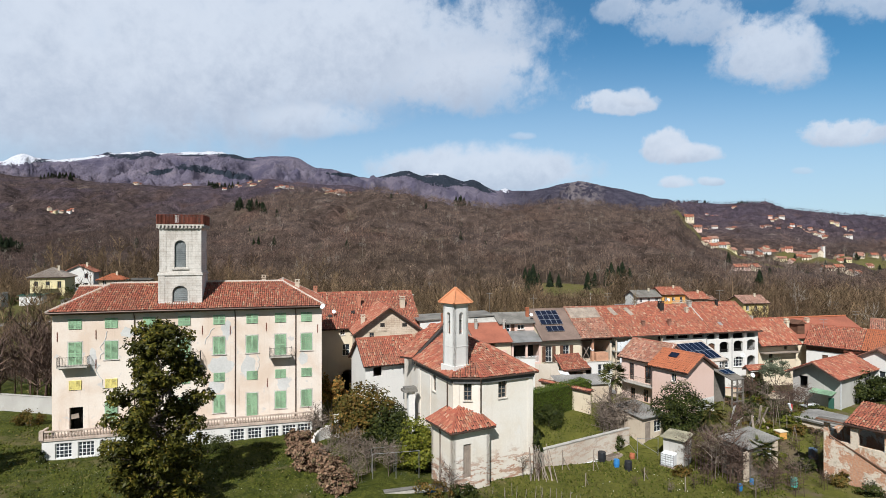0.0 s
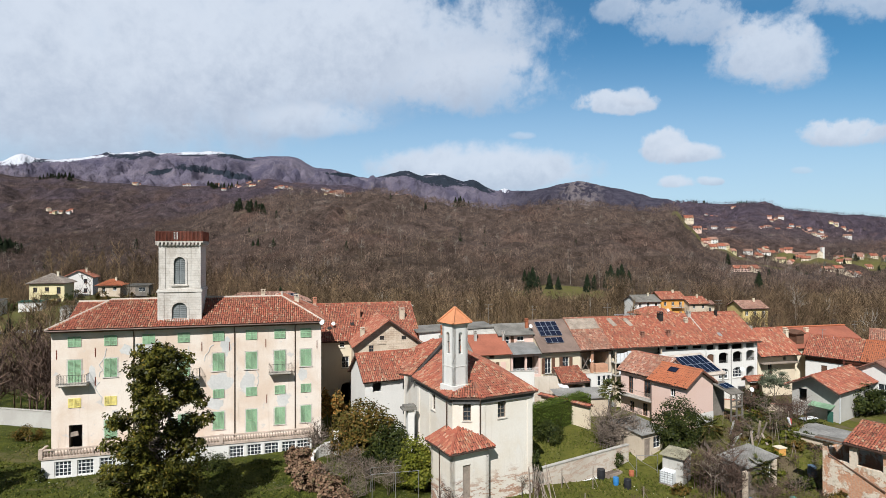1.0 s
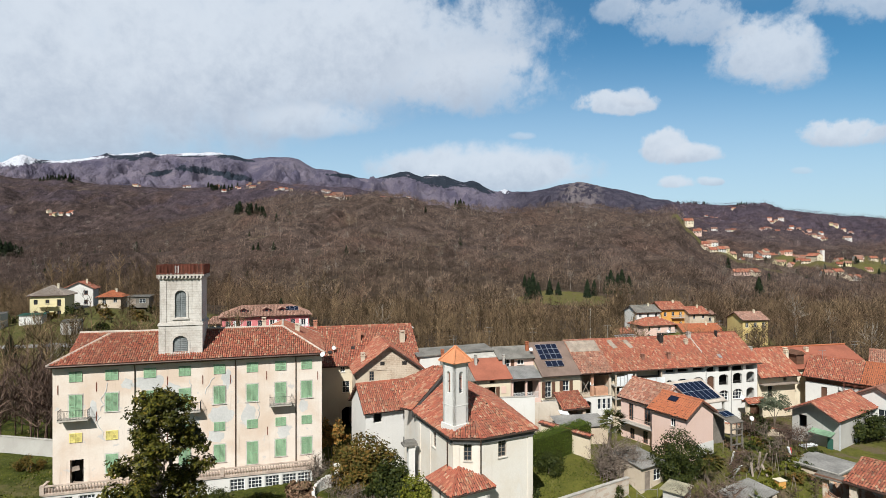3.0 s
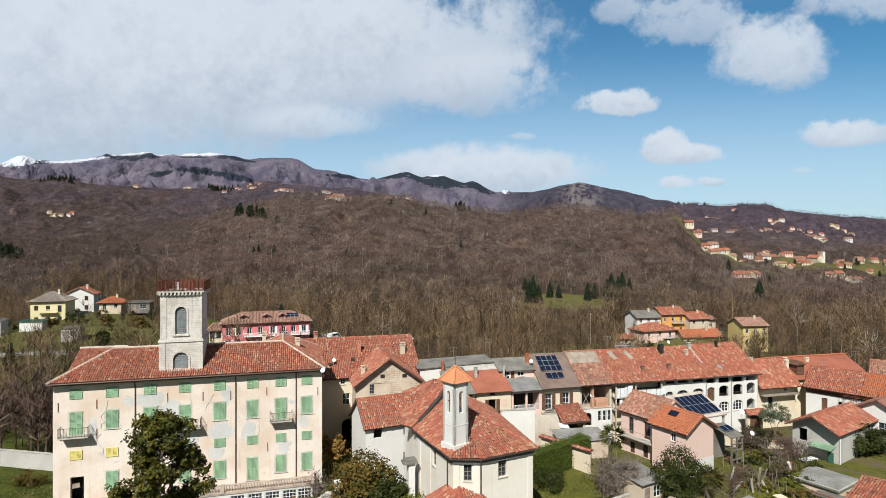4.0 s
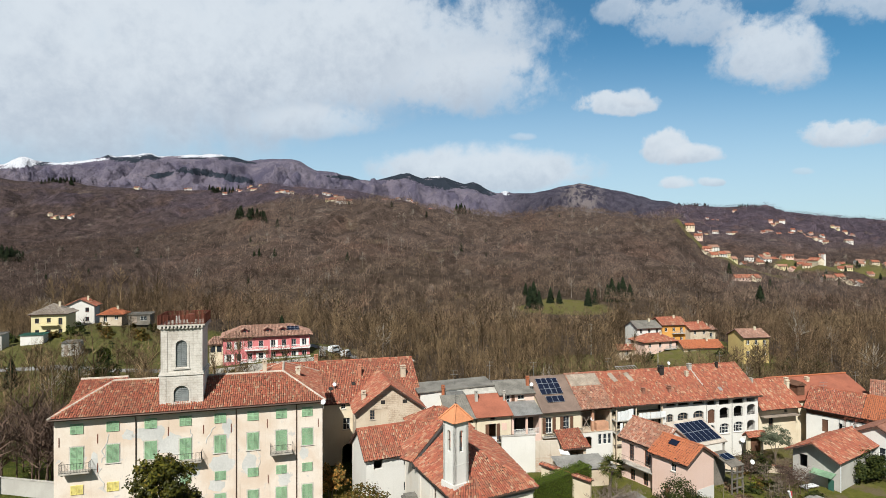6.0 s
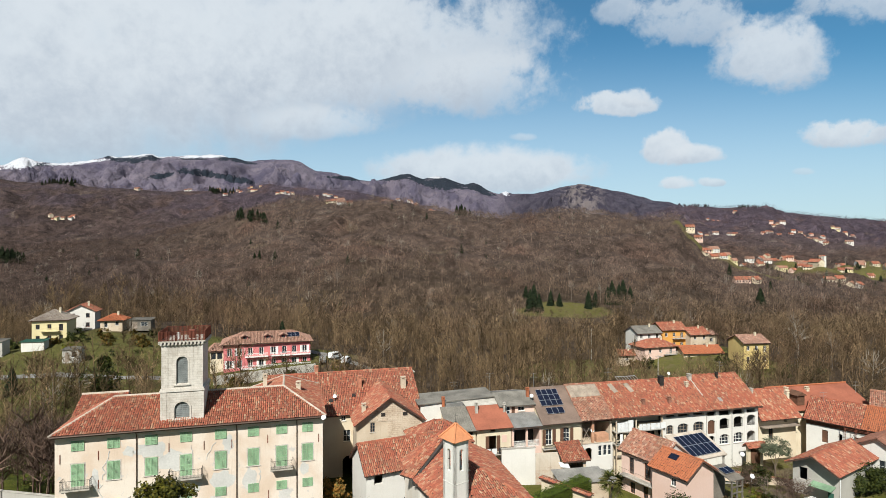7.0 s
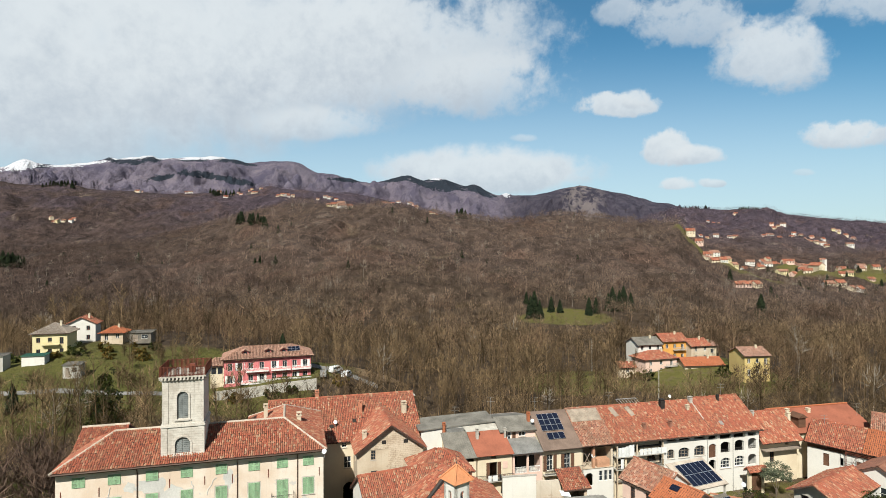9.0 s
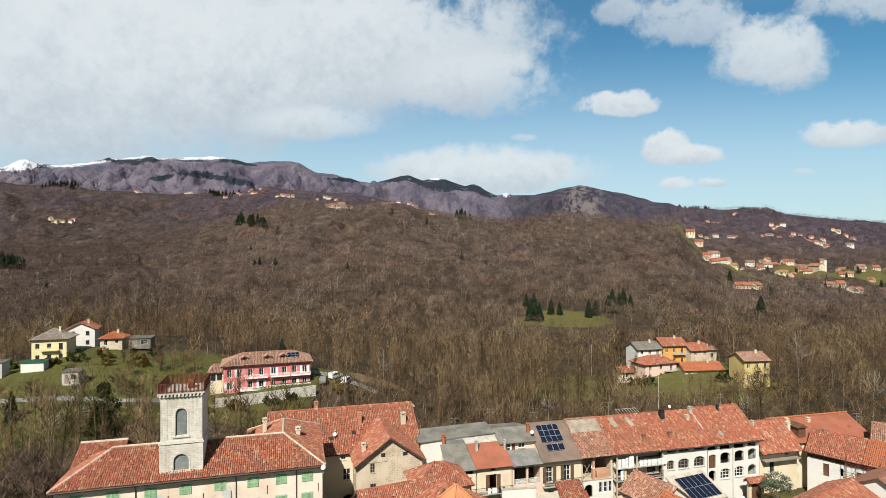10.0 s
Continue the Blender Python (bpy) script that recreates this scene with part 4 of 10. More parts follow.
def villa():
    v = thing("villa", VX, VY, 0.0, VYAW, "large cream villa with green shutters and old clay roof", "villa")
    T = face((0, 0), (1, 0))
    bm = bmesh.new()
    wall(bm, (0, 0), (VL, 0), -1.2, 14.45, 0.5, [(1.65, 2.95, 1.25, 4.1)])
    part("wall_front", bm, M["villa_wall"], v)
    for name, p, q in (("wall_right", (VL, 0.5), (VL, VD + 5.8)), ("wall_wing_back", (VL, VD + 5.8), (VL - 9.4, VD + 5.8)), ("wall_wing_left", (VL - 9.4, VD + 5.8), (VL - 9.4, VD)), ("wall_back", (VL - 9.4, VD), (0, VD)), ("wall_left", (0, VD), (0, 0.5))):
        bm = bmesh.new()
        wall(bm, p, q, -1.2, 14.45, 0.5)
        part(name, bm, M["villa_wall"], v)
    # hipped roof, wing to the back on the right, small hip at the back on the left
    r = Roof(3, 0.24, 0.40)
    a, b, c, d = -0.35, VL + 0.35, -0.7, VD + 0.1
    h, ze, zr = 5.0, 14.5, 17.25
    p, q = (a + h, c + h, zr), (b - h, c + h, zr)
    qb = (b - h, c + h + 6.0, zr)
    r.plane([(a, c, ze), (b, c, ze), q, p])
    r.plane([(a, d, ze), (a, c, ze), p])
    r.plane([(b, c, ze), (b, d + 6, ze), qb, q])
    r.plane([(b - 2 * h, d, ze), (a, d, ze), p, (b - h, c + h, zr)])
    r.plane([(b, d + 6, ze), (b - 2 * h, d + 6, ze), qb])
    r.plane([(b - 2 * h, d + 6, ze), (b - 2 * h, d, ze), q, qb])
    for s, t in ((p, q), (p, (a, c, ze)), (q, (b, c, ze)), (q, qb), (qb, (b - 2 * h, d + 6, ze)), (qb, (b, d + 6, ze))):
        r.cap(s, t, 0.15)
    r.done(v, M["clay_old"], M["mortar"])
    # small rear wing whose gable shows past the left hip
    bm = bmesh.new()
    wall(bm, (4.6, VD + 0.01), (4.6, VD + 3.4), -1.2, 14.4, 0.4)
    wall(bm, (4.6, VD + 3.8), (0.1, VD + 3.8), -1.2, 14.4, 0.4)
    wall(bm, (0.1, VD + 3.4), (0.1, VD + 0.01), -1.2, 14.4, 0.4)
    part("rear_wing_wall", bm, M["villa_wall"], v)
    gable_roof(v, 0.2, 4.6, VD - 5.2, VD + 3.6, 14.5, 16.7, M["clay_old"], 0.4, 0.4, 0.24, 0.40, 5, cap_mat=M["mortar"])
    return v, T


villa_ob, VT = villa()


def villa_details(v, m):
    cols = [2.2, 5.7, 9.5, 13.1, 16.8, 20.4, 23.6, 26.6]
    grey = M["tower_wall"]
    for i, x in enumerate(cols):
        shutters(v, m, x, 12.6, 1.25, 1.1, M["shutter"])
        door = i in (0, 3, 6)
        shutters(v, m, x, 8.75 if door else 9.15, 1.25, 2.4 if door else 2.0, M["shutter"], surround=grey)
        shutters(v, m, x, 6.0, 1.2, 1.0, M["shutter_yellow"] if i < 2 else M["shutter"])
        if i:
            low = 1.8 if i == 5 else 2.4
            shutters(v, m, x, low, 1.2, 4.4 - low, M["shutter"], surround=grey)
    for x0, x1 in ((0.75, 3.65), (11.4, 14.9), (22.35, 24.9)):
        iron_balcony(v, m, x0, x1, 8.7, 1.05, 1.0)
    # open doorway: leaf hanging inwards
    # black sheet inside the doorway paints the unlit room
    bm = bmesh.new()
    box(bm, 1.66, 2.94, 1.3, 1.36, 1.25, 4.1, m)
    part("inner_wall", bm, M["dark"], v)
    bm = bmesh.new()
    box(bm, 1.7, 2.9, 0.2, 0.26, 2.5, 3.0, m @ pose(0, 0, 0, 0, -8, 0))
    part("plank", bm, M["grey_wood"], v)
    bm = bmesh.new()
    box(bm, 1.7, 2.9, 0.2, 0.26, 1.5, 1.9, m @ pose(0, 0, 0, 0, 6, 0))
    part("plank", bm, M["grey_wood"], v)
    for x in (8.0, 18.55, 25.35):
        pipe(v, [m @ Vector(p) for p in ((x, -0.45, 14.25), (x, -0.08, 13.7), (x, -0.08, 1.2))], 0.06)
    # eaves gutter and its shadow board
    bm = bmesh.new()
    bar(bm, (-0.35, -0.78, 14.42), (VL + 0.35, -0.78, 14.42), 0.085, 8)
    part("gutter", bm, M["gutter"], v)
    bm = bmesh.new()
    box(bm, 0.0, VL, -0.5, -0.004, 14.18, 14.36)
    part("eaves_board", bm, M["brown_wood"], v)
    bm = bmesh.new()
    box(bm, 0.05, VL - 0.05, -0.16, -0.002, 13.95, 14.17)
    part("cornice", bm, M["villa_wall"], v)
    # smooth repair patches of grey lime, and filled cracks that wander down the front
    rng = random.Random(31)
    spots = [(9.6, 12.0, 2.2, 1.1), (11.8, 10.6, 1.9, 1.4), (16.8, 7.9, 1.7, 1.1), (17.6, 12.0, 0.7, 1.3), (20.0, 7.6, 0.9, 1.7), (3.9, 9.0, 0.6, 1.5), (13.6, 7.4, 1.6, 0.9), (23.9, 5.2, 0.9, 1.0), (16.4, 5.4, 1.0, 1.0), (7.2, 12.0, 0.8, 0.7), (26.2, 8.2, 0.7, 0.8)]
    for px, pz, rw, rh in spots:
        bm = bmesh.new()
        n = 18
        ring = []
        for k in range(n):
            t = 2 * math.pi * k / n
            rr = rng.uniform(0.6, 1.05)
            ring.append((px + math.cos(t) * rw * rr, -0.006, pz + math.sin(t) * rh * rr))
        poly(bm, ring, 0.02, (0, 1, 0))
        part("repair_patch", bm, M["patch"], v)
    for px, pz, steps in ((5.3, 12.3, 9), (16.3, 12.2, 7), (20.9, 8.9, 8), (4.6, 8.6, 7), (13.6, 12.1, 6)):
        bm = bmesh.new()
        x, z = px, pz
        for k in range(steps):
            nx, nz = x + rng.uniform(-0.35, 0.28), z - rng.uniform(0.15, 0.45)
            bar(bm, (x, -0.002, z), (nx, -0.002, nz), 0.05, 5)
            x, z = nx, nz
        part("filled_crack", bm, M["patch"], v)
    # iron wall anchors
    for x, z in ((4.2, 11.4), (4.2, 8.2), (11.3, 11.6), (15.0, 11.5), (18.0, 11.4), (22.0, 11.6), (0.5, 11.3), (27.9, 11.2), (11.3, 5.2), (22.1, 5.0)):
        bm = bmesh.new()
        box(bm, x - 0.04, x + 0.04, -0.05, 0.0, z, z + 1.0, m)
        part("wall_anchor", bm, M["rust"], v)


def chimney(parent, x, y, z0, z1, w=0.6, mat=None, name="chimney"):
    bm = bmesh.new()
    box(bm, x - w / 2, x + w / 2, y - w / 2, y + w / 2, z0, z1)
    box(bm, x - w / 2 - 0.07, x + w / 2 + 0.07, y - w / 2 - 0.07, y + w / 2 + 0.07, z1, z1 + 0.1)
    for sx in (-1, 1):
        for sy in (-1, 1):
            cx, cy = x + sx * w * 0.36, y + sy * w * 0.36
            box(bm, cx - 0.07, cx + 0.07, cy - 0.07, cy + 0.07, z1 + 0.1, z1 + 0.35)
    box(bm, x - w / 2 - 0.05, x + w / 2 + 0.05, y - w / 2 - 0.05, y + w / 2 + 0.05, z1 + 0.35, z1 + 0.43)
    return part(name, bm, mat or M["old_wall"], parent)


def dish(x, y, z, r=0.3, yaw=0.0, label="white satellite dish on a short pole"):
    """A satellite dish: shallow bowl, arm with receiver, pole."""
    d = thing("satellite_dish", x, y, z, yaw, label, "satellite dish")
    bm = bmesh.new()
    res = bmesh.ops.create_uvsphere(bm, u_segments=14, v_segments=10, radius=r * 1.6)
    bmesh.ops.delete(bm, geom=[q for q in bm.verts if q.co.z > -r * 1.2], context="VERTS")
    bmesh.ops.translate(bm, verts=bm.verts, vec=(0, 0, r * 1.3))
    bmesh.ops.transform(bm, matrix=pose(0, -0.12, 0.55, 62), verts=bm.verts)
    bmesh.ops.solidify(bm, geom=bm.faces[:], thickness=0.02)
    part("bowl", bm, M["white_plastic"], d, smooth=True)
    bm = bmesh.new()
    bar(bm, (0, 0, -0.3), (0, 0, 0.6), 0.03)
    part("pole", bm, M["zinc"], d)
    bm = bmesh.new()
    bar(bm, (0, -0.1, 0.35), (0, -r * 1.5, 0.75), 0.015)
    part("receiver_arm", bm, M["zinc"], d)


def aerial(x, y, z, h=2.2, yaw=0.0):
    """A roof aerial: mast and rods."""
    a = thing("aerial", x, y, z, yaw, "thin metal television aerial on a roof mast", "aerial")
    bm = bmesh.new()
    bar(bm, (0, 0, -0.4), (0, 0, h), 0.025)
    part("mast", bm, M["zinc"], a)
    bm = bmesh.new()
    for zz in (h - 0.1, h - 0.7):
        bar(bm, (-0.6, 0, zz), (0.6, 0, zz), 0.015, 4)
        for k in range(7):
            bar(bm, (-0.6 + 0.2 * k, -0.28, zz), (-0.6 + 0.2 * k, 0.28, zz), 0.01, 4)
    part("rods", bm, M["zinc"], a)


def tower(v):
    """The lookout tower that rises through the front of the roof."""
    x0, y0, s = 10.35, 0.35, 4.55
    zb, zm, zt = 14.4, 18.3, 23.6
    T = v

    def ring(bm, g, za, zc):
        box(bm, x0 - g, x0 + s + g, y0 - g, y0 + s + g, za, zc)

    for nm, za, zc, g, wins in (("lower_stage", zb, zm, 0.0, (1.45, 3.05, 15.25, 17.1, 0.75)), ("upper_stage", zm + 0.35, zt, -0.10, (1.55, 2.75, 19.2, 22.3, 0.58))):
        a, b = x0 - g, x0 + s + g
        c, d = y0 - g, y0 + s + g
        bm = bmesh.new()
        wall(bm, (a, c), (b, c), za, zc, 0.45, [wins])
        wall(bm, (b, c + 0.45), (b, d - 0.45), za, zc, 0.45)
        wall(bm, (b, d), (a, d), za, zc, 0.45)
        wall(bm, (a, d - 0.45), (a, c + 0.45), za, zc, 0.45)
        # corner strips and shallow courses
        for xx in (a, b - 0.62):
            box(bm, xx - 0.03, xx + 0.65, c - 0.05, c + 0.02, za + 0.02, zc - 0.02)
        st = part(nm, bm, M["tower_wall"], T)
        m = face((a, c), (b, c))
        xm = (wins[0] + wins[1]) / 2
        w = wins[1] - wins[0]
        bm = bmesh.new()
        n = 12
        rise = wins[4]
        for k in range(n):
            t0, t1 = math.pi * k / n, math.pi * (k + 1) / n
            q = []
            for t, rr in ((t0, 1.0), (t1, 1.0), (t1, 1.0 + 0.42 / w), (t0, 1.0 + 0.42 / w)):
                q.append(m @ Vector((xm - math.cos(t) * w / 2 * rr, -0.07, wins[3] - rise + math.sin(t) * rise * (rr if rise > 0.6 else rr))))
            poly(bm, q, 0.08, m.to_3x3() @ Vector((0, 1, 0)))
        for sx in (-1, 1):
            xx = xm + sx * (w / 2 + 0.105)
            box(bm, xx - 0.10, xx + 0.10, -0.07, 0.01, wins[2] - 0.1, wins[3] - rise, m)
        box(bm, xm - w / 2 - 0.3, xm + w / 2 + 0.3, -0.14, 0.01, wins[2] - 0.24, wins[2] - 0.1, m)
        part("arch_surround", bm, M["tower_wall"], st)
        # grey louvred leaves in the arch
        bm = bmesh.new()
        box(bm, wins[0], wins[1], 0.2, 0.26, wins[2], wins[3], m)
        for k in range(int((wins[3] - wins[2]) / 0.22)):
            zz = wins[2] + 0.06 + k * 0.22
            for xa, xb in ((wins[0] + 0.1, xm - 0.05), (xm + 0.05, wins[1] - 0.1)):
                box(bm, xa, xb, 0.15, 0.2, zz, zz + 0.14, m)
        part("louvre", bm, M["louvre"], st)
    bm = bmesh.new()
    ring(bm, 0.12, zm, zm + 0.18)
    ring(bm, 0.04, zm + 0.18, zm + 0.345)
    part("string_course", bm, M["tower_wall"], T)
    bm = bmesh.new()
    ring(bm, 0.05, zt, zt + 0.12)
    for k in range(12):
        t = x0 - 0.1 + (s + 0.2) * (k + 0.5) / 12
        for yy in (y0 - 0.25, y0 + s + 0.05):
            box(bm, t - 0.1, t + 0.1, yy, yy + 0.2, zt + 0.12, zt + 0.36)
        t = y0 - 0.1 + (s + 0.2) * (k + 0.5) / 12
        for xx in (x0 - 0.25, x0 + s + 0.05):
            box(bm, xx, xx + 0.2, t - 0.1, t + 0.1, zt + 0.12, zt + 0.36)
    part("corbels", bm, M["tower_wall"], T)
    bm = bmesh.new()
    ring(bm, 0.22, zt + 0.361, zt + 0.52)
    part("platform", bm, M["stone"], T)
    # rusty railing round the platform
    bm = bmesh.new()
    a, b, c, d = x0 - 0.14, x0 + s + 0.14, y0 - 0.14, y0 + s + 0.14
    z = zt + 0.52
    corners = [(a, c), (b, c), (b, d), (a, d)]
    for (xa, ya), (xb, yb) in zip(corners, corners[1:] + corners[:1]):
        for zz in (0.12, 1.05):
            bar(bm, (xa, ya, z + zz), (xb, yb, z + zz), 0.03, 4)
        n = 34
        for k in range(n):
            f = k / n
            bar(bm, (xa + (xb - xa) * f, ya + (yb - ya) * f, z), (xa + (xb - xa) * f, ya + (yb - ya) * f, z + 1.12), 0.04 if k % 6 else 0.07, 4)
    part("railing", bm, M["rust"], T)
    bm = bmesh.new()
    box(bm, x0 + 1.62, x0 + 2.12, y0 + 0.02, y0 + 0.05, z + 0.2, z + 1.05)
    part("panel", bm, M["white_paint"], T, "white sheet panel behind the railing")
    bm = bmesh.new()
    box(bm, x0 + 2.65, x0 + 3.3, y0 + 1.9, y0 + 2.6, z, z + 0.95)
    part("roof_hatch", bm, M["rust"], T)
    bm = bmesh.new()
    box(bm, x0 - 0.12, x0 + s + 0.12, y0 - 0.25, y0 + 0.0, zb + 0.0, zb + 0.55)
    part("plinth", bm, M["tower_wall"], T)


def terrace(m):
    """The raised terrace along the front: base with glazed bays, floor and balustrade."""
    t = thing("terrace", VX, VY, 0.0, VYAW, "raised stone terrace with a weathered balustrade", "terrace", kind="structure")
    x0, x1, y0 = -0.3, 27.2, -1.75
    bays = [1.7, 3.8, 5.9, 18.9, 20.8, 22.7, 24.6, 26.3]
    bm = bmesh.new()
    holes = [(x - 0.78 - x0, x + 0.78 - x0, -0.75, 0.85) for x in bays]
    wall(bm, (x0, y0), (x1, y0), -2.2, 1.15, 0.3, holes)
    wall(bm, (x1, y0 + 0.3), (x1, -0.004), -2.2, 1.15, 0.3)
    wall(bm, (x0, -0.004), (x0, y0 + 0.3), -2.2, 1.15, 0.3)
    part("base", bm, M["white_wall"], t)
    mm = face((0, y0), (1, y0))
    for x in bays:
        window(t, mm, x, -0.75, 1.56, 1.6, M["white_paint"], 0.1, 4, 4, "bay_window", 0.08, False)
    bm = bmesh.new()
    box(bm, x0 - 0.12, x1 + 0.12, y0 - 0.12, -0.003, 1.152, 1.3)
    part("floor_slab", bm, M["baluster"], t)
    bm = bmesh.new()
    n = 0
    for a, b in (((x0, y0), (x1, y0)), ((x0, y0), (x0, -0.3)), ((x1, y0), (x1, -0.3))):
        A, B = Vector((*a, 0)), Vector((*b, 0))
        d = (B - A).normalized()
        q = d.to_track_quat("X", "Z").to_matrix().to_4x4()
        L = (B - A).length
        for zz, g in ((1.302, 0.13), (2.1, 0.14)):
            box(bm, 0, L, -g, g, zz, zz + 0.12, Matrix.Translation(A) @ q)
    part("rail", bm, M["baluster"], t)
    # turned balusters share one mesh; the row is joined past three hundred pieces
    bm = bmesh.new()
    for z0, z1, ra, rb in ((1.42, 1.55, 0.09, 0.06), (1.55, 1.75, 0.06, 0.10), (1.75, 2.0, 0.10, 0.045), (2.0, 2.11, 0.045, 0.08)):
        cyl(bm, 0, 0, z0, z1, ra, rb, 6)
    first = part("baluster", bm, M["baluster"], t)
    me = first.data
    k = int((x1 - x0) / 0.3)
    first.location = (x0 + 0.3, y0, 0)
    for i in range(1, k - 1):
        ob = new("baluster", me)
        ob.parent, ob.location = t, (x0 + 0.3 + i * 0.3, y0, 0)
    for i in range(1, 5):
        ob = new("baluster", me)
        ob.parent, ob.location = t, (x0, y0 + i * 0.3, 0)
    for xx in (x0, 8.5, 17.3, x1):
        bm = bmesh.new()
        box(bm, xx - 0.2, xx + 0.2, y0 - 0.2, y0 + 0.2, 1.3, 2.3)
        part("pier", bm, M["baluster"], t)


villa_details(villa_ob, VT)
tower(villa_ob)
terrace(VT)
chimney(villa_ob, 25.6, 6.2, 15.2, 16.9, 0.55)
chimney(villa_ob, 21.3, 9.5, 15.4, 17.4, 0.5)

# ---- the chapel ----
def poly_walls(parent, pts, z0, z1, mat, holes=None, names="wall", closed=True, thick=0.4):
    """Upright walls round a plan outline, given anticlockwise as seen from above with the outside to the right."""
    n = len(pts)
    for i in range(n if closed else n - 1):
        bm = bmesh.new()
        wall(bm, pts[i], pts[(i + 1) % n], z0, z1, thick, (holes or {}).get(i, ()))
        part(names, bm, mat, parent)


def chapel():
    c = thing("chapel", 0, 0, 0, 0, "small whitewashed chapel with clay roof and slim bell tower", "chapel")
    z0, ze = -1.6, 9.25
    L, P1, P2, P3 = (-2.75, 60.0), (0.95, 52.15), (3.5, 52.05), (8.9, 54.7)
    P4, P5 = (5.6, 68.4), (-4.6, 66.0)
    pts = [L, P1, P2, P3, P4, P5]
    holes = {0: [(3.9, 4.75, 6.9, 8.7)], 1: [(1.0, 1.75, 7.0, 8.7)], 2: [(2.0, 2.95, 7.0, 8.7)]}
    poly_walls(c, pts, z0, ze, M["chapel_wall"], holes)
    for i, x, zz, w, h in ((0, 4.325, 6.9, 0.85, 1.8), (1, 1.375, 7.0, 0.75, 1.7), (2, 2.475, 7.0, 0.95, 1.7)):
        m = face(pts[i], pts[i + 1])
        window(c, m, x, zz, w, h, M["grey_wood"], 0.2, 2, 4)
    # pilaster strips and a thin course below the eaves
    for i, xs in ((0, (0.3, 3.0)), (1, (0.1, 2.0)), (2, (0.1, 5.4))):
        m = face(pts[i], pts[i + 1])
        for x in xs:
            bm = bmesh.new()
            box(bm, x, x + 0.5, -0.06, 0.02, -1.0, ze - 0.5, m)
            part("pilaster", bm, M["chapel_wall"], c)
    bm = bmesh.new()
    for i in (0, 1, 2):
        m = face(pts[i], pts[i + 1])
        ln = (Vector(pts[i + 1]) - Vector(pts[i])).length
        box(bm, 0.0, ln, -0.20, -0.062, ze - 0.58, ze - 0.06, m)
        box(bm, 0.0, ln, -0.30, -0.202, ze - 0.30, ze - 0.06, m)
    part("cornice", bm, M["cornice"], c, "dark grey stone cornice")
    # roof: hips from an apex behind the bell tower, nave behind
    r = Roof(11, 0.24, 0.40)
    o = 0.42

    def out(p, q, s):
        n = Vector((q[1] - p[1], -(q[0] - p[0]), 0)).normalized()
        return n * s

    e = []
    k = len(pts)
    for i in range(k):
        a, b, d = Vector(pts[i - 1]), Vector(pts[i]), Vector(pts[(i + 1) % k])
        n = (out(a, b, 1) + out(b, d, 1))
        n = n.normalized() * o / max(0.5, n.normalized().dot(out(b, d, 1)))
        e.append((b.x + n.x, b.y + n.y, ze))
    apex = (2.2, 59.2, 12.1)
    back = (0.0, 68.0, 12.1)
    r.plane([e[0], e[1], apex])
    r.plane([e[1], e[2], apex])
    r.plane([e[2], e[3], apex])
    r.plane([e[3], e[4], back, apex])
    r.plane([e[5], e[0], apex, back])
    r.plane([e[4], e[5], back])
    for p in (e[1], e[2], e[3]):
        r.cap(p, apex, 0.14)
    r.cap(apex, back, 0.15)
    roof = r.done(c, M["clay_old"], M["clay_old"])
    # raised gable wall with dark flashing on the nave side
    bm = bmesh.new()
    a, b = Vector((-3.1, 60.2, 0)), Vector((1.0, 63.4, 0))
    poly(bm, [(-3.15, 60.2, 9.3), (0.35, 64.0, 12.6), (0.35, 64.0, 12.0), (-3.15, 60.2, 8.7)], 0.4, (-0.7, 0.7, 0))
    part("parapet", bm, M["iron"], c)
    r = Roof(12, 0.24, 0.40)
    r.plane([(-4.9, 61.9, 9.25), (-3.4, 60.4, 9.4), (0.2, 64.2, 12.7), (-1.3, 65.7, 12.5)])
    r.done(c, M["clay_old"])
    bm = bmesh.new()
    for a, b in ((0, 1), (1, 2), (2, 3)):
        p, q = Vector(e[a]), Vector(e[b])
        bar(bm, p - Vector((0, 0, 0.06)), q - Vector((0, 0, 0.06)), 0.08, 7)
    part("gutter", bm, M["gutter"], c)
    pipe(c, [(3.55, 51.6, 9.1), (3.55, 51.9, 8.6), (3.55, 51.9, 5.9)], 0.06)
    pipe(c, [(0.35, 53.1, 9.1), (0.4, 53.0, 8.6), (0.4, 53.0, 5.9)], 0.06)
    # bell tower on the corner of the apse
    ca, sa = math.cos(radians(38)), math.sin(radians(38))
    C = (1.07, 52.75)
    s = 1.75
    q = [C, (C[0] + s * ca, C[1] + s * sa), (C[0] + s * (ca - sa), C[1] + s * (sa + ca)), (C[0] - s * sa, C[1] + s * ca)]
    bt = bmesh.new()
    for i in range(4):
        a, b = q[i], q[(i + 1) % 4]
        wall(bt, a, b, 9.4, 15.95, 0.26, [(0.62, 1.13, 13.1, 15.2, 0.25)])
    tower_ob = part("bell_tower", bt, M["white_wall"], c)
    bm = bmesh.new()
    cx, cy = C[0] + s * (ca - sa) / 2, C[1] + s * (sa + ca) / 2
    M38 = pose(cx, cy, 0, 0, 0, 38)
    box(bm, -s / 2 - 0.12, s / 2 + 0.12, -s / 2 - 0.12, s / 2 + 0.12, 15.952, 16.1, M38)
    part("cornice", bm, M["white_wall"], tower_ob)
    for g0, za, zb in ((0.03, 11.9, 11.97), (0.14, 9.3, 10.1)):
        bm = bmesh.new()
        box(bm, -s / 2 - g0, s / 2 + g0, -s / 2 - g0, s / 2 + g0, za, zb, M38)
        part("moulding", bm, M["white_wall"], tower_ob)
    bm = bmesh.new()
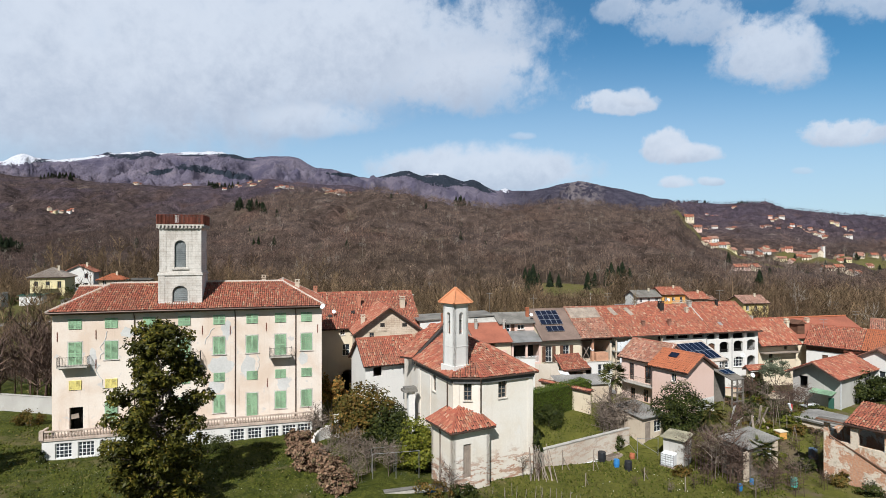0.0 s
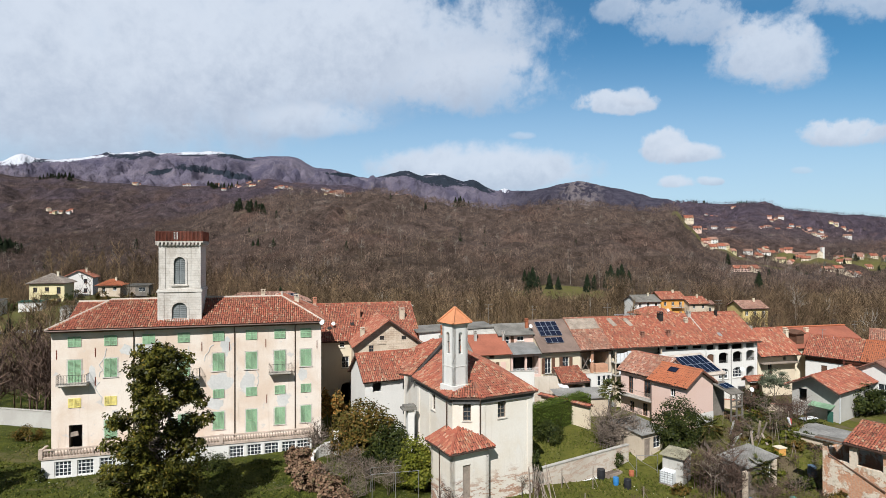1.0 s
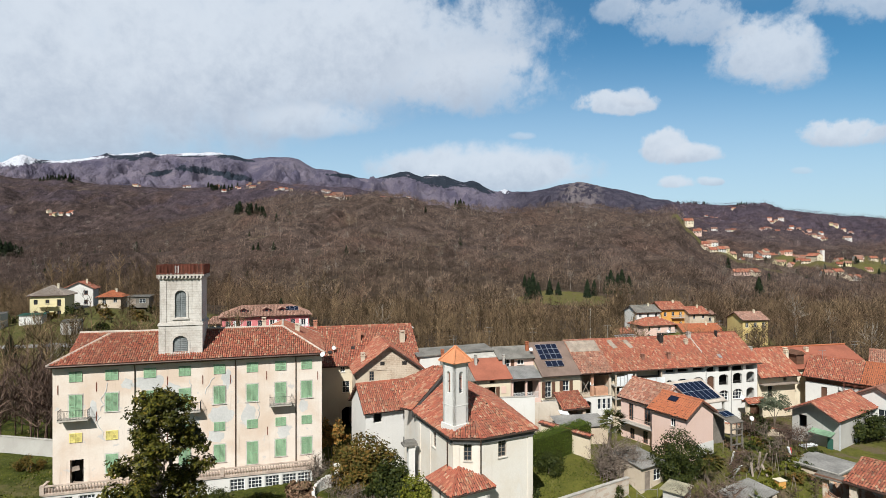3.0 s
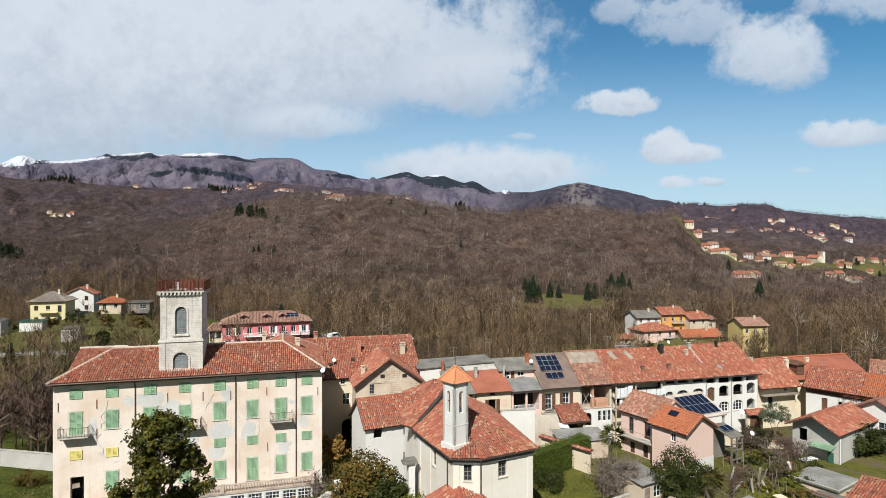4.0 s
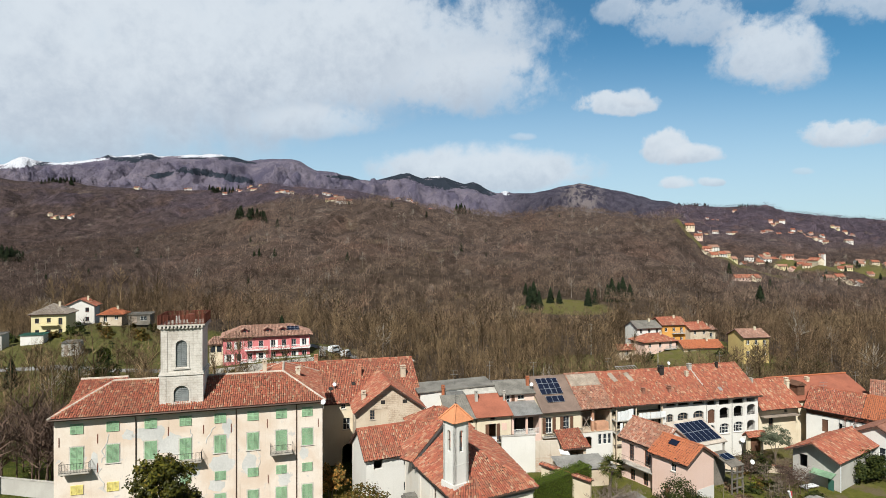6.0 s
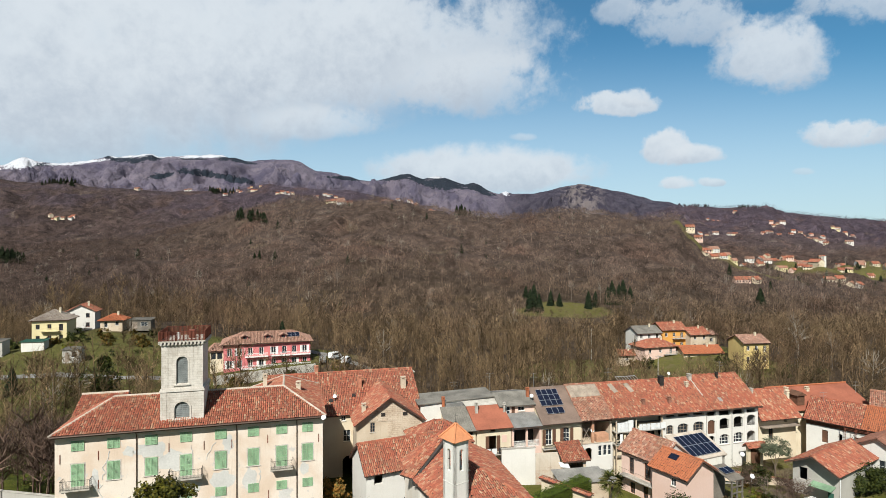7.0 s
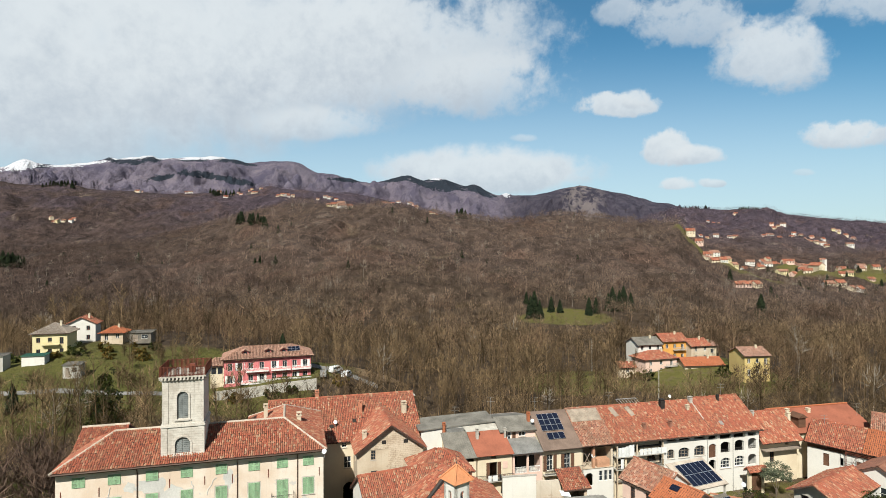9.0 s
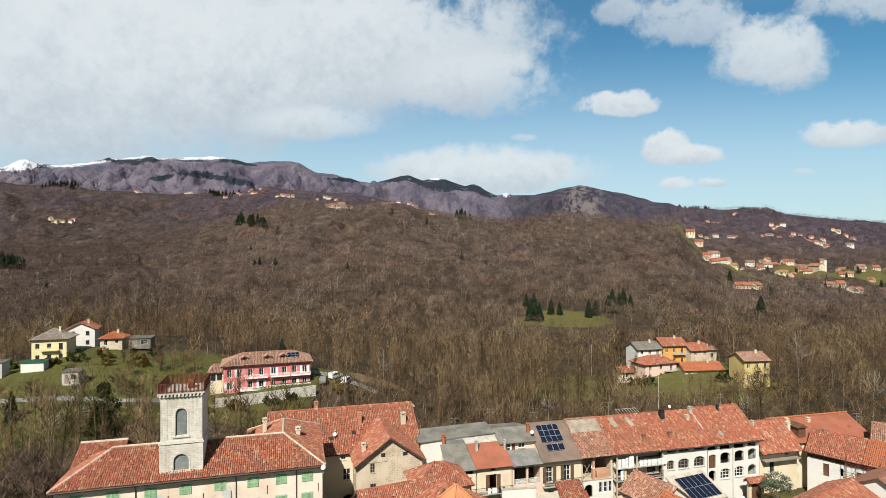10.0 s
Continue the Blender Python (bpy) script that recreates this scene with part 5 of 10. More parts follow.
    cyl(bm, cx, cy, 13.4, 14.1, 0.42, 0.2, 12)
    bar(bm, (cx - 0.9 * ca, cy - 0.9 * sa, 14.25), (cx + 0.9 * ca, cy + 0.9 * sa, 14.25), 0.05)
    part("bell", bm, M["gutter"], tower_ob, "small dark bronze bell")
    r = Roof(13, 0.20, 0.3)
    h = s / 2 + 0.32
    top = tuple(M38 @ Vector((0, 0, 17.55)))
    cor = [tuple(M38 @ Vector((sx * h, sy * h, 16.1))) for sx, sy in ((-1, -1), (1, -1), (1, 1), (-1, 1))]
    for i in range(4):
        r.plane([cor[i], cor[(i + 1) % 4], top], False, 0.08)
        r.cap(cor[i], top, 0.09, 0.3)
    r.done(tower_ob, M["cap_tile"], M["cap_tile"], M["cap_tile"])
    bm = bmesh.new()
    cyl(bm, cx, cy, 17.5, 17.75, 0.12, 0.05, 8)
    bar(bm, (cx, cy, 17.7), (cx, cy, 18.5), 0.025)
    bar(bm, (cx - 0.18, cy - 0.1, 18.25), (cx + 0.18, cy + 0.1, 18.25), 0.02)
    part("cross", bm, M["iron"], tower_ob)
    return c


def annex():
    """The low vestry against the apse, with its own hipped roof."""
    a = thing("vestry", 0, 0, 0, 0, "low whitewashed vestry with hipped clay roof", "outbuilding")
    A, B = (-1.1, 53.3), (0.85, 49.75)
    d = Vector((B[0] - A[0], B[1] - A[1])).normalized()
    n = Vector((-d.y, d.x))
    Cc = (B[0] + n.x * 4.0, B[1] + n.y * 4.0)
    D = (A[0] + n.x * 4.0, A[1] + n.y * 4.0)
    pts = [A, B, Cc, D]
    poly_walls(a, pts, -1.8, 4.75, M["chapel_wall"], {1: [(1.15, 2.0, 0.4, 3.5)]}, "wall", True, 0.35)
    bm = bmesh.new()
    m = face(B, Cc)
    box(bm, 1.15, 2.0, 0.15, 0.21, 0.4, 3.5, m)
    for k in range(4):
        box(bm, 1.16 + k * 0.21, 1.35 + k * 0.21, 0.12, 0.15, 0.42, 3.48, m)
    part("door", bm, M["grey_wood"], a)
    r = Roof(14, 0.24, 0.38)
    o = 0.42
    dd, nn = d * o, n * o
    e = [(A[0] - dd.x - nn.x, A[1] - dd.y - nn.y, 4.85), (B[0] + dd.x - nn.x, B[1] + dd.y - nn.y, 4.85), (Cc[0] + dd.x + nn.x, Cc[1] + dd.y + nn.y, 4.85), (D[0] - dd.x + nn.x, D[1] - dd.y + nn.y, 4.85)]
    cx, cy = (A[0] + Cc[0]) / 2, (A[1] + Cc[1]) / 2
    apex = (cx + 0.1, cy + 0.6, 7.0)
    for i in range(4):
        r.plane([e[i], e[(i + 1) % 4], apex])
        r.cap(e[i], apex, 0.12)
    r.done(a, M["clay_old"], M["clay_old"])
    bm = bmesh.new()
    for i in (0, 1):
        bar(bm, Vector(e[i]) - Vector((0, 0, 0.08)), Vector(e[i + 1]) - Vector((0, 0, 0.08)), 0.08)
    part("gutter", bm, M["gutter"], a)
    pipe(a, [(-0.35, 51.5, 4.7), (-0.28, 51.72, 4.2), (-0.28, 51.72, -0.6)], 0.05)


chapel()
annex()

M["old_sheet"] = plain("old_fibre_sheet", (0.29, 0.235, 0.18), 0.9, var=0.4)
# ---- the terraced row across the courtyard ----
RX, RY, RYAW = 21.73, 89.38, 14.1
RG = -3.6
ROOF_K = 4.4 / 6.5


def row_house(label, name="terraced_house"):
    return thing(name, RX, RY, 0.0, RYAW, label, "house", "houses of the terraced row")


def slabs(parent, x0, x1, y0, y1, zs, mat):
    for z in zs:
        bm = bmesh.new()
        box(bm, x0, x1, y0, y1, z - 0.2, z)
        part("floor_slab", bm, mat, parent)


def row_roof(h, x0, x1, mat, seed, eave=6.9, top=11.3, v1=5.8, back=6.5, tiles=True, under=None, w=0.27):
    r = Roof(seed, w, 0.45)
    r.plane([(x0, -0.7, eave), (x1, -0.7, eave), (x1, v1, top), (x0, v1, top)], tiles)
    r.plane([(x1, v1 + back, eave), (x0, v1 + back, eave), (x0, v1, top), (x1, v1, top)], tiles)
    if tiles:
        r.cap((x0, v1, top), (x1, v1, top), 0.15)
    return r.done(h, mat, None, under)


def solar_panels(parent, m, cols, rows, w=0.95, hgt=1.4, gap=0.03, frame_mat=None):
    """A field of panels on a tilted plane: m maps x across, y up the slope, z out."""
    for j in range(rows):
        for i in range(cols):
            x, y = i * (w + gap), j * (hgt + gap)
            bm = bmesh.new()
            box(bm, x, x + w, y, y + hgt, 0.08, 0.12, m)
            p = part("solar_panel", bm, M["alu"], parent)
            bm = bmesh.new()
            box(bm, x + 0.03, x + w - 0.03, y + 0.03, y + hgt - 0.03, 0.121, 0.127, m)
            part("cell_sheet", bm, M["solar"], p)


def tilt(x, y, z, slope):
    """A frame on a roof plane that rises along +y."""
    a = math.atan(slope)
    return Matrix.Translation((x, y, z)) @ Matrix.Rotation(a, 4, "X")


def leaf_pair(h, m, x, z0, w, hgt, mat):
    """Open shutter leaves on both sides of an opening."""
    for s in (-1, 1):
        bm = bmesh.new()
        xa = x + s * (w / 2 + w * 0.26)
        box(bm, xa - w * 0.24, xa + w * 0.24, -0.07, -0.02, z0, z0 + hgt, m)
        for k in range(int(hgt / 0.16)):
            box(bm, xa - w * 0.2, xa + w * 0.2, -0.085, -0.07, z0 + 0.06 + k * 0.16, z0 + 0.15 + k * 0.16, m)
        part("shutter", bm, mat, h)


def rail(h, x0, x1, y, z, high=0.95, mat=None, step=0.16, name="railing"):
    bm = bmesh.new()
    for zz in (z + 0.1, z + high):
        box(bm, x0, x1, y - 0.025, y + 0.025, zz - 0.025, zz + 0.025)
    n = max(2, int((x1 - x0) / step))
    for i in range(n + 1):
        x = x0 + (x1 - x0) * i / n
        box(bm, x - 0.015, x + 0.015, y - 0.015, y + 0.015, z, z + high)
    return part(name, bm, mat or M["iron"], h)


def big_house():
    h = row_house("long white house with arched loggias and old clay roof")
    m = face((0, 0), (1, 0))
    x0, xm, x1 = 6.6, 15.5, 35.0
    arches = [(16.4, 17.8, 3.2, 4.8, 0.5), (18.6, 20.7, 3.2, 4.9, 0.6), (21.7, 23.8, 3.25, 5.0, 0.6), (24.6, 26.1, 2.6, 5.05, 0.5), (27.0, 28.9, 3.3, 5.2, 0.55), (29.9, 31.8, 3.4, 5.3, 0.55), (32.7, 34.4, 3.5, 5.4, 0.5)]
    attic = [(16.4, 18.2, 6.1, 6.62), (18.7, 20.8, 6.1, 6.62), (21.7, 23.8, 6.1, 6.65), (24.5, 26.2, 5.75, 6.7), (26.9, 29.2, 5.65, 6.7), (29.7, 32.0, 5.65, 6.75), (32.6, 34.4, 5.75, 6.75)]
    low = [(21.8, 23.6, 0.4, 2.2, 0.55), (24.6, 26.0, 0.3, 2.3, 0.5), (27.0, 29.0, 0.6, 2.4, 0.6), (29.9, 31.9, 0.7, 2.5, 0.6), (32.7, 34.4, 0.7, 2.6, 0.6)]
    holes = [(a - xm, b - xm, *r) for a, b, *r in arches + attic + low]
    bm = bmesh.new()
    wall(bm, (xm, 0), (x1, 0), RG, 6.95, 0.45, holes)
    for x in (24.3, 26.5, 29.45, 32.3, 34.75):
        box(bm, x - 0.16, x + 0.16, -0.05, 0.01, RG, 6.9)
    part("wall_front", bm, M["white_wall"], h)
    bm = bmesh.new()
    wall(bm, (x0, 0.9), (xm, 0.9), RG, 6.95, 0.4, [(1.0, 2.2, 3.3, 5.3), (4.0, 5.0, 3.3, 5.3), (6.6, 8.3, 2.8, 4.4), (2.0, 3.4, 0.0, 2.0), (5.5, 6.6, -0.2, 2.0)])
    part("wall_front_left", bm, M["cream_wall"], h)
    for p, q in (((x1, 0.45), (x1, 12.5)), ((x1, 12.5), (x0, 12.5)), ((x0, 12.5), (x0, 0.9))):
        bm = bmesh.new()
        wall(bm, p, q, RG, 6.95, 0.4)
        if p[0] == q[0]:
            poly(bm, [(p[0], 0.0, 6.95), (p[0], 12.5, 6.95), (p[0], 5.8, 11.1)], 0.4, (-1 if p[0] > 20 else 1, 0, 0))
        part("wall_side", bm, M["white_wall"], h)
    # back wall and floors coloured dark to paint the loggias' shade
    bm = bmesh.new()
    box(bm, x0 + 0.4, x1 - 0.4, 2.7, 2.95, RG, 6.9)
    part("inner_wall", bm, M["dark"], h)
    slabs(h, x0 + 0.4, x1 - 0.4, 0.451, 2.7, (0.2, 2.5, 5.6), M["board_and_shade"])
    # glazed arches and doors
    for a, b, c, d, r in (arches[0], arches[1], arches[2], low[0], low[2], low[3]):
        window(h, m, (a + b) / 2, c, b - a, d - c, M["white_paint"] if c < 3 else M["grey_wood"], 0.25, 3, 3, "window", 0.09)
    bm = bmesh.new()
    box(bm, 24.6, 26.1, 0.25, 0.31, 2.6, 5.05)
    for k in range(4):
        box(bm, 24.66 + k * 0.37, 24.94 + k * 0.37, 0.2, 0.25, 2.7, 4.9)
    part("door", bm, M["brown_wood"], h)
    for a, b, c, d, r in arches[4:]:
        rail(h, a, b, 0.2, c, 0.5, M["iron"])
    # long balcony with white corrugated screens on the left part
    for z in (2.5, 4.55):
        bm = bmesh.new()
        box(bm, x0, xm - 0.01, -0.5, 0.9, z - 0.16, z)
        part("balcony_slab", bm, M["concrete"], h)
    rail(h, x0 + 0.1, xm - 0.1, -0.45, 2.5, 0.95)
    bm = bmesh.new()
    rng = random.Random(4)
    x = x0 + 0.3
    while x < xm - 0.4:
        w = rng.uniform(0.5, 1.1)
        if not 9.0 < x < 10.2:
            z1 = 5.55 if x > 10 else rng.uniform(6.0, 6.5)
            for k in range(int(w / 0.12)):
                box(bm, x + k * 0.12, x + k * 0.12 + 0.06, -0.49, -0.44, 4.56, z1)
                box(bm, x + k * 0.12 + 0.06, x + k * 0.12 + 0.12, -0.46, -0.41, 4.56, z1)
        x += w + 0.02
    tagged(part("corrugated_screen", bm, M["white_plastic"], h), kind="stuff")
    for x in (x0 + 0.15, 10.4, xm - 0.2):
        bm = bmesh.new()
        box(bm, x - 0.09, x + 0.09, -0.45, -0.27, RG, 6.8)
        part("post", bm, M["old_wall"], h)
    for x, z in ((8.2, 3.3), (11.1, 3.3), (14.05, 2.8)):
        window(h, face((0, 0.9), (1, 0.9)), x, z, 1.1, 1.6 if x > 14 else 2.0, M["brown_wood"], 0.15, 2, 3)
    row_roof(h, x0 - 0.35, 25.2, M["clay_old"], 21, 6.9, 11.2)
    row_roof(h, 25.2, x1 + 0.35, M["clay_old"], 22, 6.95, 11.42)
    # pale fibre sheets laid over the tiles
    for x, v in ((8.9, 4.5), (12.0, 4.4)):
        bm = bmesh.new()
        box(bm, -0.45, 0.45, -1.0, 1.0, 0.1, 0.14, tilt(x, v, 6.9 + ROOF_K * (v + 0.7), ROOF_K) @ pose(0, 0, 0, 0, 0, 14))
        part("roof_sheet", bm, M["old_sheet"], h)
    bm = bmesh.new()
    box(bm, -0.35, 0.35, -0.4, 0.4, 0.1, 0.2, tilt(27.9, 1.0, 8.1, ROOF_K))
    part("roof_window", bm, M["zinc"], h)
    chimney(h, 18.7, 4.7, 10.0, 11.6, 0.75, M["dark"])
    chimney(h, 23.4, 4.0, 9.6, 10.5, 0.5, M["old_wall"])
    chimney(h, 25.0, 5.3, 10.4, 11.5, 0.6, M["concrete"])
    chimney(h, 17.9, 1.3, 7.9, 8.9, 0.5, M["clay_brown"])
    chimney(h, 12.9, 1.4, 7.9, 8.8, 0.5, M["clay_brown"])
    chimney(h, 30.6, 5.0, 10.6, 11.6, 0.35, M["dark"])
    # parapet between the two roofs
    bm = bmesh.new()
    poly(bm, [(25.05, 2.0, 8.9), (25.05, 5.8, 11.5), (25.05, 5.8, 11.2), (25.05, 2.0, 8.6)], 0.3, (1, 0, 0))
    part("parapet", bm, M["concrete"], h)
    bm = bmesh.new()
    bar(bm, (x0 - 0.3, -0.78, 6.85), (x1 + 0.3, -0.78, 6.85), 0.08, 7)
    part("gutter", bm, M["gutter"], h)
    for x in (24.3, 29.45):
        pipe(h, [(x, -0.7, 6.8), (x, -0.12, 6.3), (x, -0.12, RG)], 0.05, M["zinc"])
    # glass lean-to behind the ridge
    bm = bmesh.new()
    for k in range(8):
        x = 12.4 + k * 0.58
        bar(bm, (x, 7.2, 10.35), (x, 9.4, 11.15), 0.035, 4)
    bar(bm, (12.4, 7.2, 10.35), (16.5, 7.2, 10.35), 0.05, 4)
    bar(bm, (12.4, 9.4, 11.15), (16.5, 9.4, 11.15), 0.05, 4)
    part("skylight_frame", bm, M["alu"], h)
    # laundry hung from the balcony
    for x, z, w, hh, mat in ((7.3, 2.6, 0.5, 1.6, "white_plastic"), (8.0, 2.3, 0.35, 1.8, "cream_wall")):
        bm = bmesh.new()
        for k in range(4):
            box(bm, x + k * w / 4, x + (k + 1) * w / 4, -0.56 - 0.03 * (k % 2), -0.53 - 0.03 * (k % 2), z + 0.1 * (k % 2), z + hh)
        tagged(part("hanging_sheet", bm, M[mat], h), "pale cloth hung over the balcony")


def barn():
    h = row_house("open-fronted barn with clay tiles and pale roof sheets")
    x0, x1 = 0.55, 6.25
    for p, q in (((x1, 0.2), (x1, 12.5)), ((x1, 12.5), (x0, 12.5)), ((x0, 12.5), (x0, 0.2))):
        bm = bmesh.new()
        wall(bm, p, q, RG, 6.9, 0.35)
        part("wall_side", bm, M["old_wall"], h)
    bm = bmesh.new()
    wall(bm, (x0, 5.6), (x1, 5.6), RG, 6.9, 0.3)
    part("inner_wall", bm, M["old_wall"], h)
    bm = bmesh.new()
    wall(bm, (x0, 0.0), (x1, 0.0), RG, 3.0, 0.3, [(0.6, 2.0, 0.2, 2.3, 0.6), (3.1, 3.8, 0.8, 2.5), (4.0, 4.7, 0.8, 2.5), (4.9, 5.4, 0.8, 2.5)])
    part("wall_front", bm, M["white_wall"], h)
    for x in (3.45, 4.35, 5.15):
        window(h, face((x0, 0), (x1, 0)), x, 0.8, 0.62, 1.7, M["white_paint"], 0.12, 1, 2, "window", 0.06, False)
    bm = bmesh.new()
    box(bm, x0, x1, 0.0, 5.6, 2.85, 3.04)
    part("floor_slab", bm, M["old_wall"], h)
    # little clay-roofed store on the gallery
    bm = bmesh.new()
    box(bm, 3.4, 5.6, 0.1, 1.4, 3.05, 4.3)
    box(bm, 2.55, 2.95, 0.0, 0.5, 3.05, 6.7)
    part("gallery_store", bm, M["hollow_brick"], h)
    bm = bmesh.new()
    box(bm, x0 + 0.02, x1 - 0.02, 0.02, 0.25, 6.4, 6.75)
    part("beam", bm, M["brown_wood"], h)
    for a, b in (((0.9, 0.5, 3.1), (2.3, 0.5, 5.4)), ((1.0, 0.9, 6.2), (2.4, 0.4, 3.4))):
        bm = bmesh.new()
        bar(bm, a, b, 0.06, 5)
        part("plank", bm, M["grey_wood"], h)
    row_roof(h, 0.35, 6.25, M["clay_worn"], 23, 6.9, 11.25)
    bm = bmesh.new()
    for k in range(22):
        x = -0.9 + k * 0.25
        box(bm, x, x + 0.125, -1.25, 1.35, 0.11, 0.13, tilt(1.4, 4.35, 10.32, ROOF_K))
        box(bm, x + 0.125, x + 0.25, -1.25, 1.35, 0.14, 0.16, tilt(1.4, 4.35, 10.32, ROOF_K))
    tagged(part("corrugated_sheet", bm, M["old_sheet"], h), kind="stuff")


def solar_house():
    h = row_house("cream house with brown roof carrying dark solar panels")
    x0, x1 = -6.3, 0.5
    m = face((x0, 0), (x1, 0))
    bm = bmesh.new()
    wall(bm, (x0, 0), (x1, 0), RG, 6.9, 0.4, [(0.7, 1.8, 3.3, 5.9), (3.75, 4.9, 3.4, 5.9), (1.0, 2.0, 0.2, 2.0), (4.0, 5.0, 0.2, 2.2)])
    part("wall_front", bm, M["cream_wall"], h)
    for p, q in (((x1, 0.4), (x1, 12.5)), ((x1, 12.5), (x0, 12.5)), ((x0, 12.5), (x0, 0.4))):
        bm = bmesh.new()
        wall(bm, p, q, RG, 6.9, 0.35)
        poly(bm, [(p[0], 0.0, 6.9), (p[0], 12.5, 6.9), (p[0], 5.8, 11.0)], 0.3, (-1 if p[0] > -2 else 1, 0, 0)) if p[0] == q[0] else None
        part("wall_side", bm, M["cream_wall"], h)
    for x in (1.25, 4.325):
        window(h, m, x, 3.35, 1.1, 2.5, M["white_paint"], 0.2, 2, 3)
        leaf_pair(h, m, x, 3.35, 1.15, 2.5, M["brown_wood"])
    rail(h, x0 + 0.1, x1 - 0.1, -0.7, 3.0)
    bm = bmesh.new()
    box(bm, x0, x1, -0.8, 0.0, 2.85, 3.0)
    part("balcony_slab", bm, M["concrete"], h)
    r = Roof(24, 0.3, 0.45)
    a, b = -6.45, 0.4
    r.plane([(a, -0.7, 6.9), (b, -0.7, 6.9), (b, 5.8, 11.25), (a, 5.8, 11.25)], False)
    r.plane([(b, 12.3, 6.9), (a, 12.3, 6.9), (a, 5.8, 11.25), (b, 5.8, 11.25)], False)
    r.done(h, M["dun_sheet"], None, M["dun_sheet"])
    s = thing("solar_array", RX, RY, 0.0, RYAW, "dark blue solar panels in silver frames on a roof", "solar array")
    k = math.hypot(1, ROOF_K)
    solar_panels(s, tilt(-5.3, 2.25, 8.92, ROOF_K), 4, 3, 0.93, 1.12)
    solar_panels(s, tilt(-4.85, 0.85, 7.98, ROOF_K), 3, 1, 0.98, 1.25)
    bm = bmesh.new()
    bar(bm, (a, -0.78, 6.82), (b, -0.78, 6.82), 0.08, 7)
    part("gutter", bm, M["gutter"], h)


def terrace_house():
    h = row_house("peach house with a loggia and a set-back top floor")
    x0, x1 = -11.3, -6.35
    bm = bmesh.new()
    wall(bm, (x0, 0), (x1, 0), RG, 6.6, 0.35, [(0.3, 2.35, 3.4, 6.2), (2.65, 4.6, 3.4, 6.2), (0.9, 1.9, 0.3, 2.0), (3.0, 3.9, 0.2, 2.2)])
    part("wall_front", bm, M["pink_wall"], h)
    # back wall painted black in place of the loggia's shade
    bm = bmesh.new()
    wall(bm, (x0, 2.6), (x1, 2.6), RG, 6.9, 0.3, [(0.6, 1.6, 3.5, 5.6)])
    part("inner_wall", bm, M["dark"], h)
    bm = bmesh.new()
    box(bm, x0, x1, 0.351, 2.6, 3.0, 3.2)
    part("floor_slab", bm, M["concrete"], h)
    for a in (x0 + 0.3, x0 + 2.65):
        rail(h, a, a + 2.0, 0.12, 3.4, 0.95, M["white_paint"], 0.12)
    bm = bmesh.new()
    wall(bm, (x0 - 0.9, 2.9), (x1, 2.9), 6.9, 9.4, 0.3, [(0.5, 1.7, 7.0, 9.1), (1.9, 2.5, 7.0, 9.1), (3.0, 4.2, 8.2, 9.0)])
    part("upper_wall", bm, M["pink_wall"], h)
    mm = face((x0 - 0.9, 2.9), (x1, 2.9))
    window(h, mm, 1.1, 7.0, 1.2, 2.1, M["white_paint"], 0.1, 2, 3, "window", 0.09, False)
    window(h, mm, 3.6, 8.2, 1.2, 0.8, M["white_paint"], 0.1, 2, 1, "window", 0.09)
    bm = bmesh.new()
    box(bm, 1.9, 2.5, 0.1, 0.15, 7.0, 9.1, mm)
    part("door", bm, M["brown_wood"], h)
    for p, q in (((x1, 0.351), (x1, 12)), ((x1, 12), (x0 - 0.9, 12)), ((x0 - 0.9, 12), (x0 - 0.9, 3.2))):
        bm = bmesh.new()
        wall(bm, p, q, RG, 9.4 if p[1] > 1 else 6.6, 0.3)
        part("wall_side", bm, M["pink_wall"], h)
    bm = bmesh.new()
    poly(bm, [(x0 - 1.3, 2.3, 9.35), (x1 + 0.05, 2.3, 9.35), (x1 + 0.05, 6.0, 10.75), (x0 - 1.3, 6.0, 10.75)], 0.14)
    poly(bm, [(x0 - 1.3, 6.0, 10.75), (x1 + 0.05, 6.0, 10.75), (x1 + 0.05, 12.4, 9.3), (x0 - 1.3, 12.4, 9.3)], 0.14)
    part("roof", bm, M["slab"], h, "grey slab roof, stained dark")
    bm = bmesh.new()
    for k in range(40):
        x = x0 - 0.3 + k * 0.14
        poly(bm, [(x, -0.75, 6.75 + 0.03 * (k % 2)), (x + 0.14, -0.75, 6.75 + 0.03 * ((k + 1) % 2)), (x + 0.14, 2.9, 8.0 + 0.03 * ((k + 1) % 2)), (x, 2.9, 8.0 + 0.03 * (k % 2))])
    part("awning_roof", bm, M["zinc"], h, "grey corrugated sheet awning")
    chimney(h, -6.9, 4.4, 9.6, 11.2, 0.45, M["clay_new"])


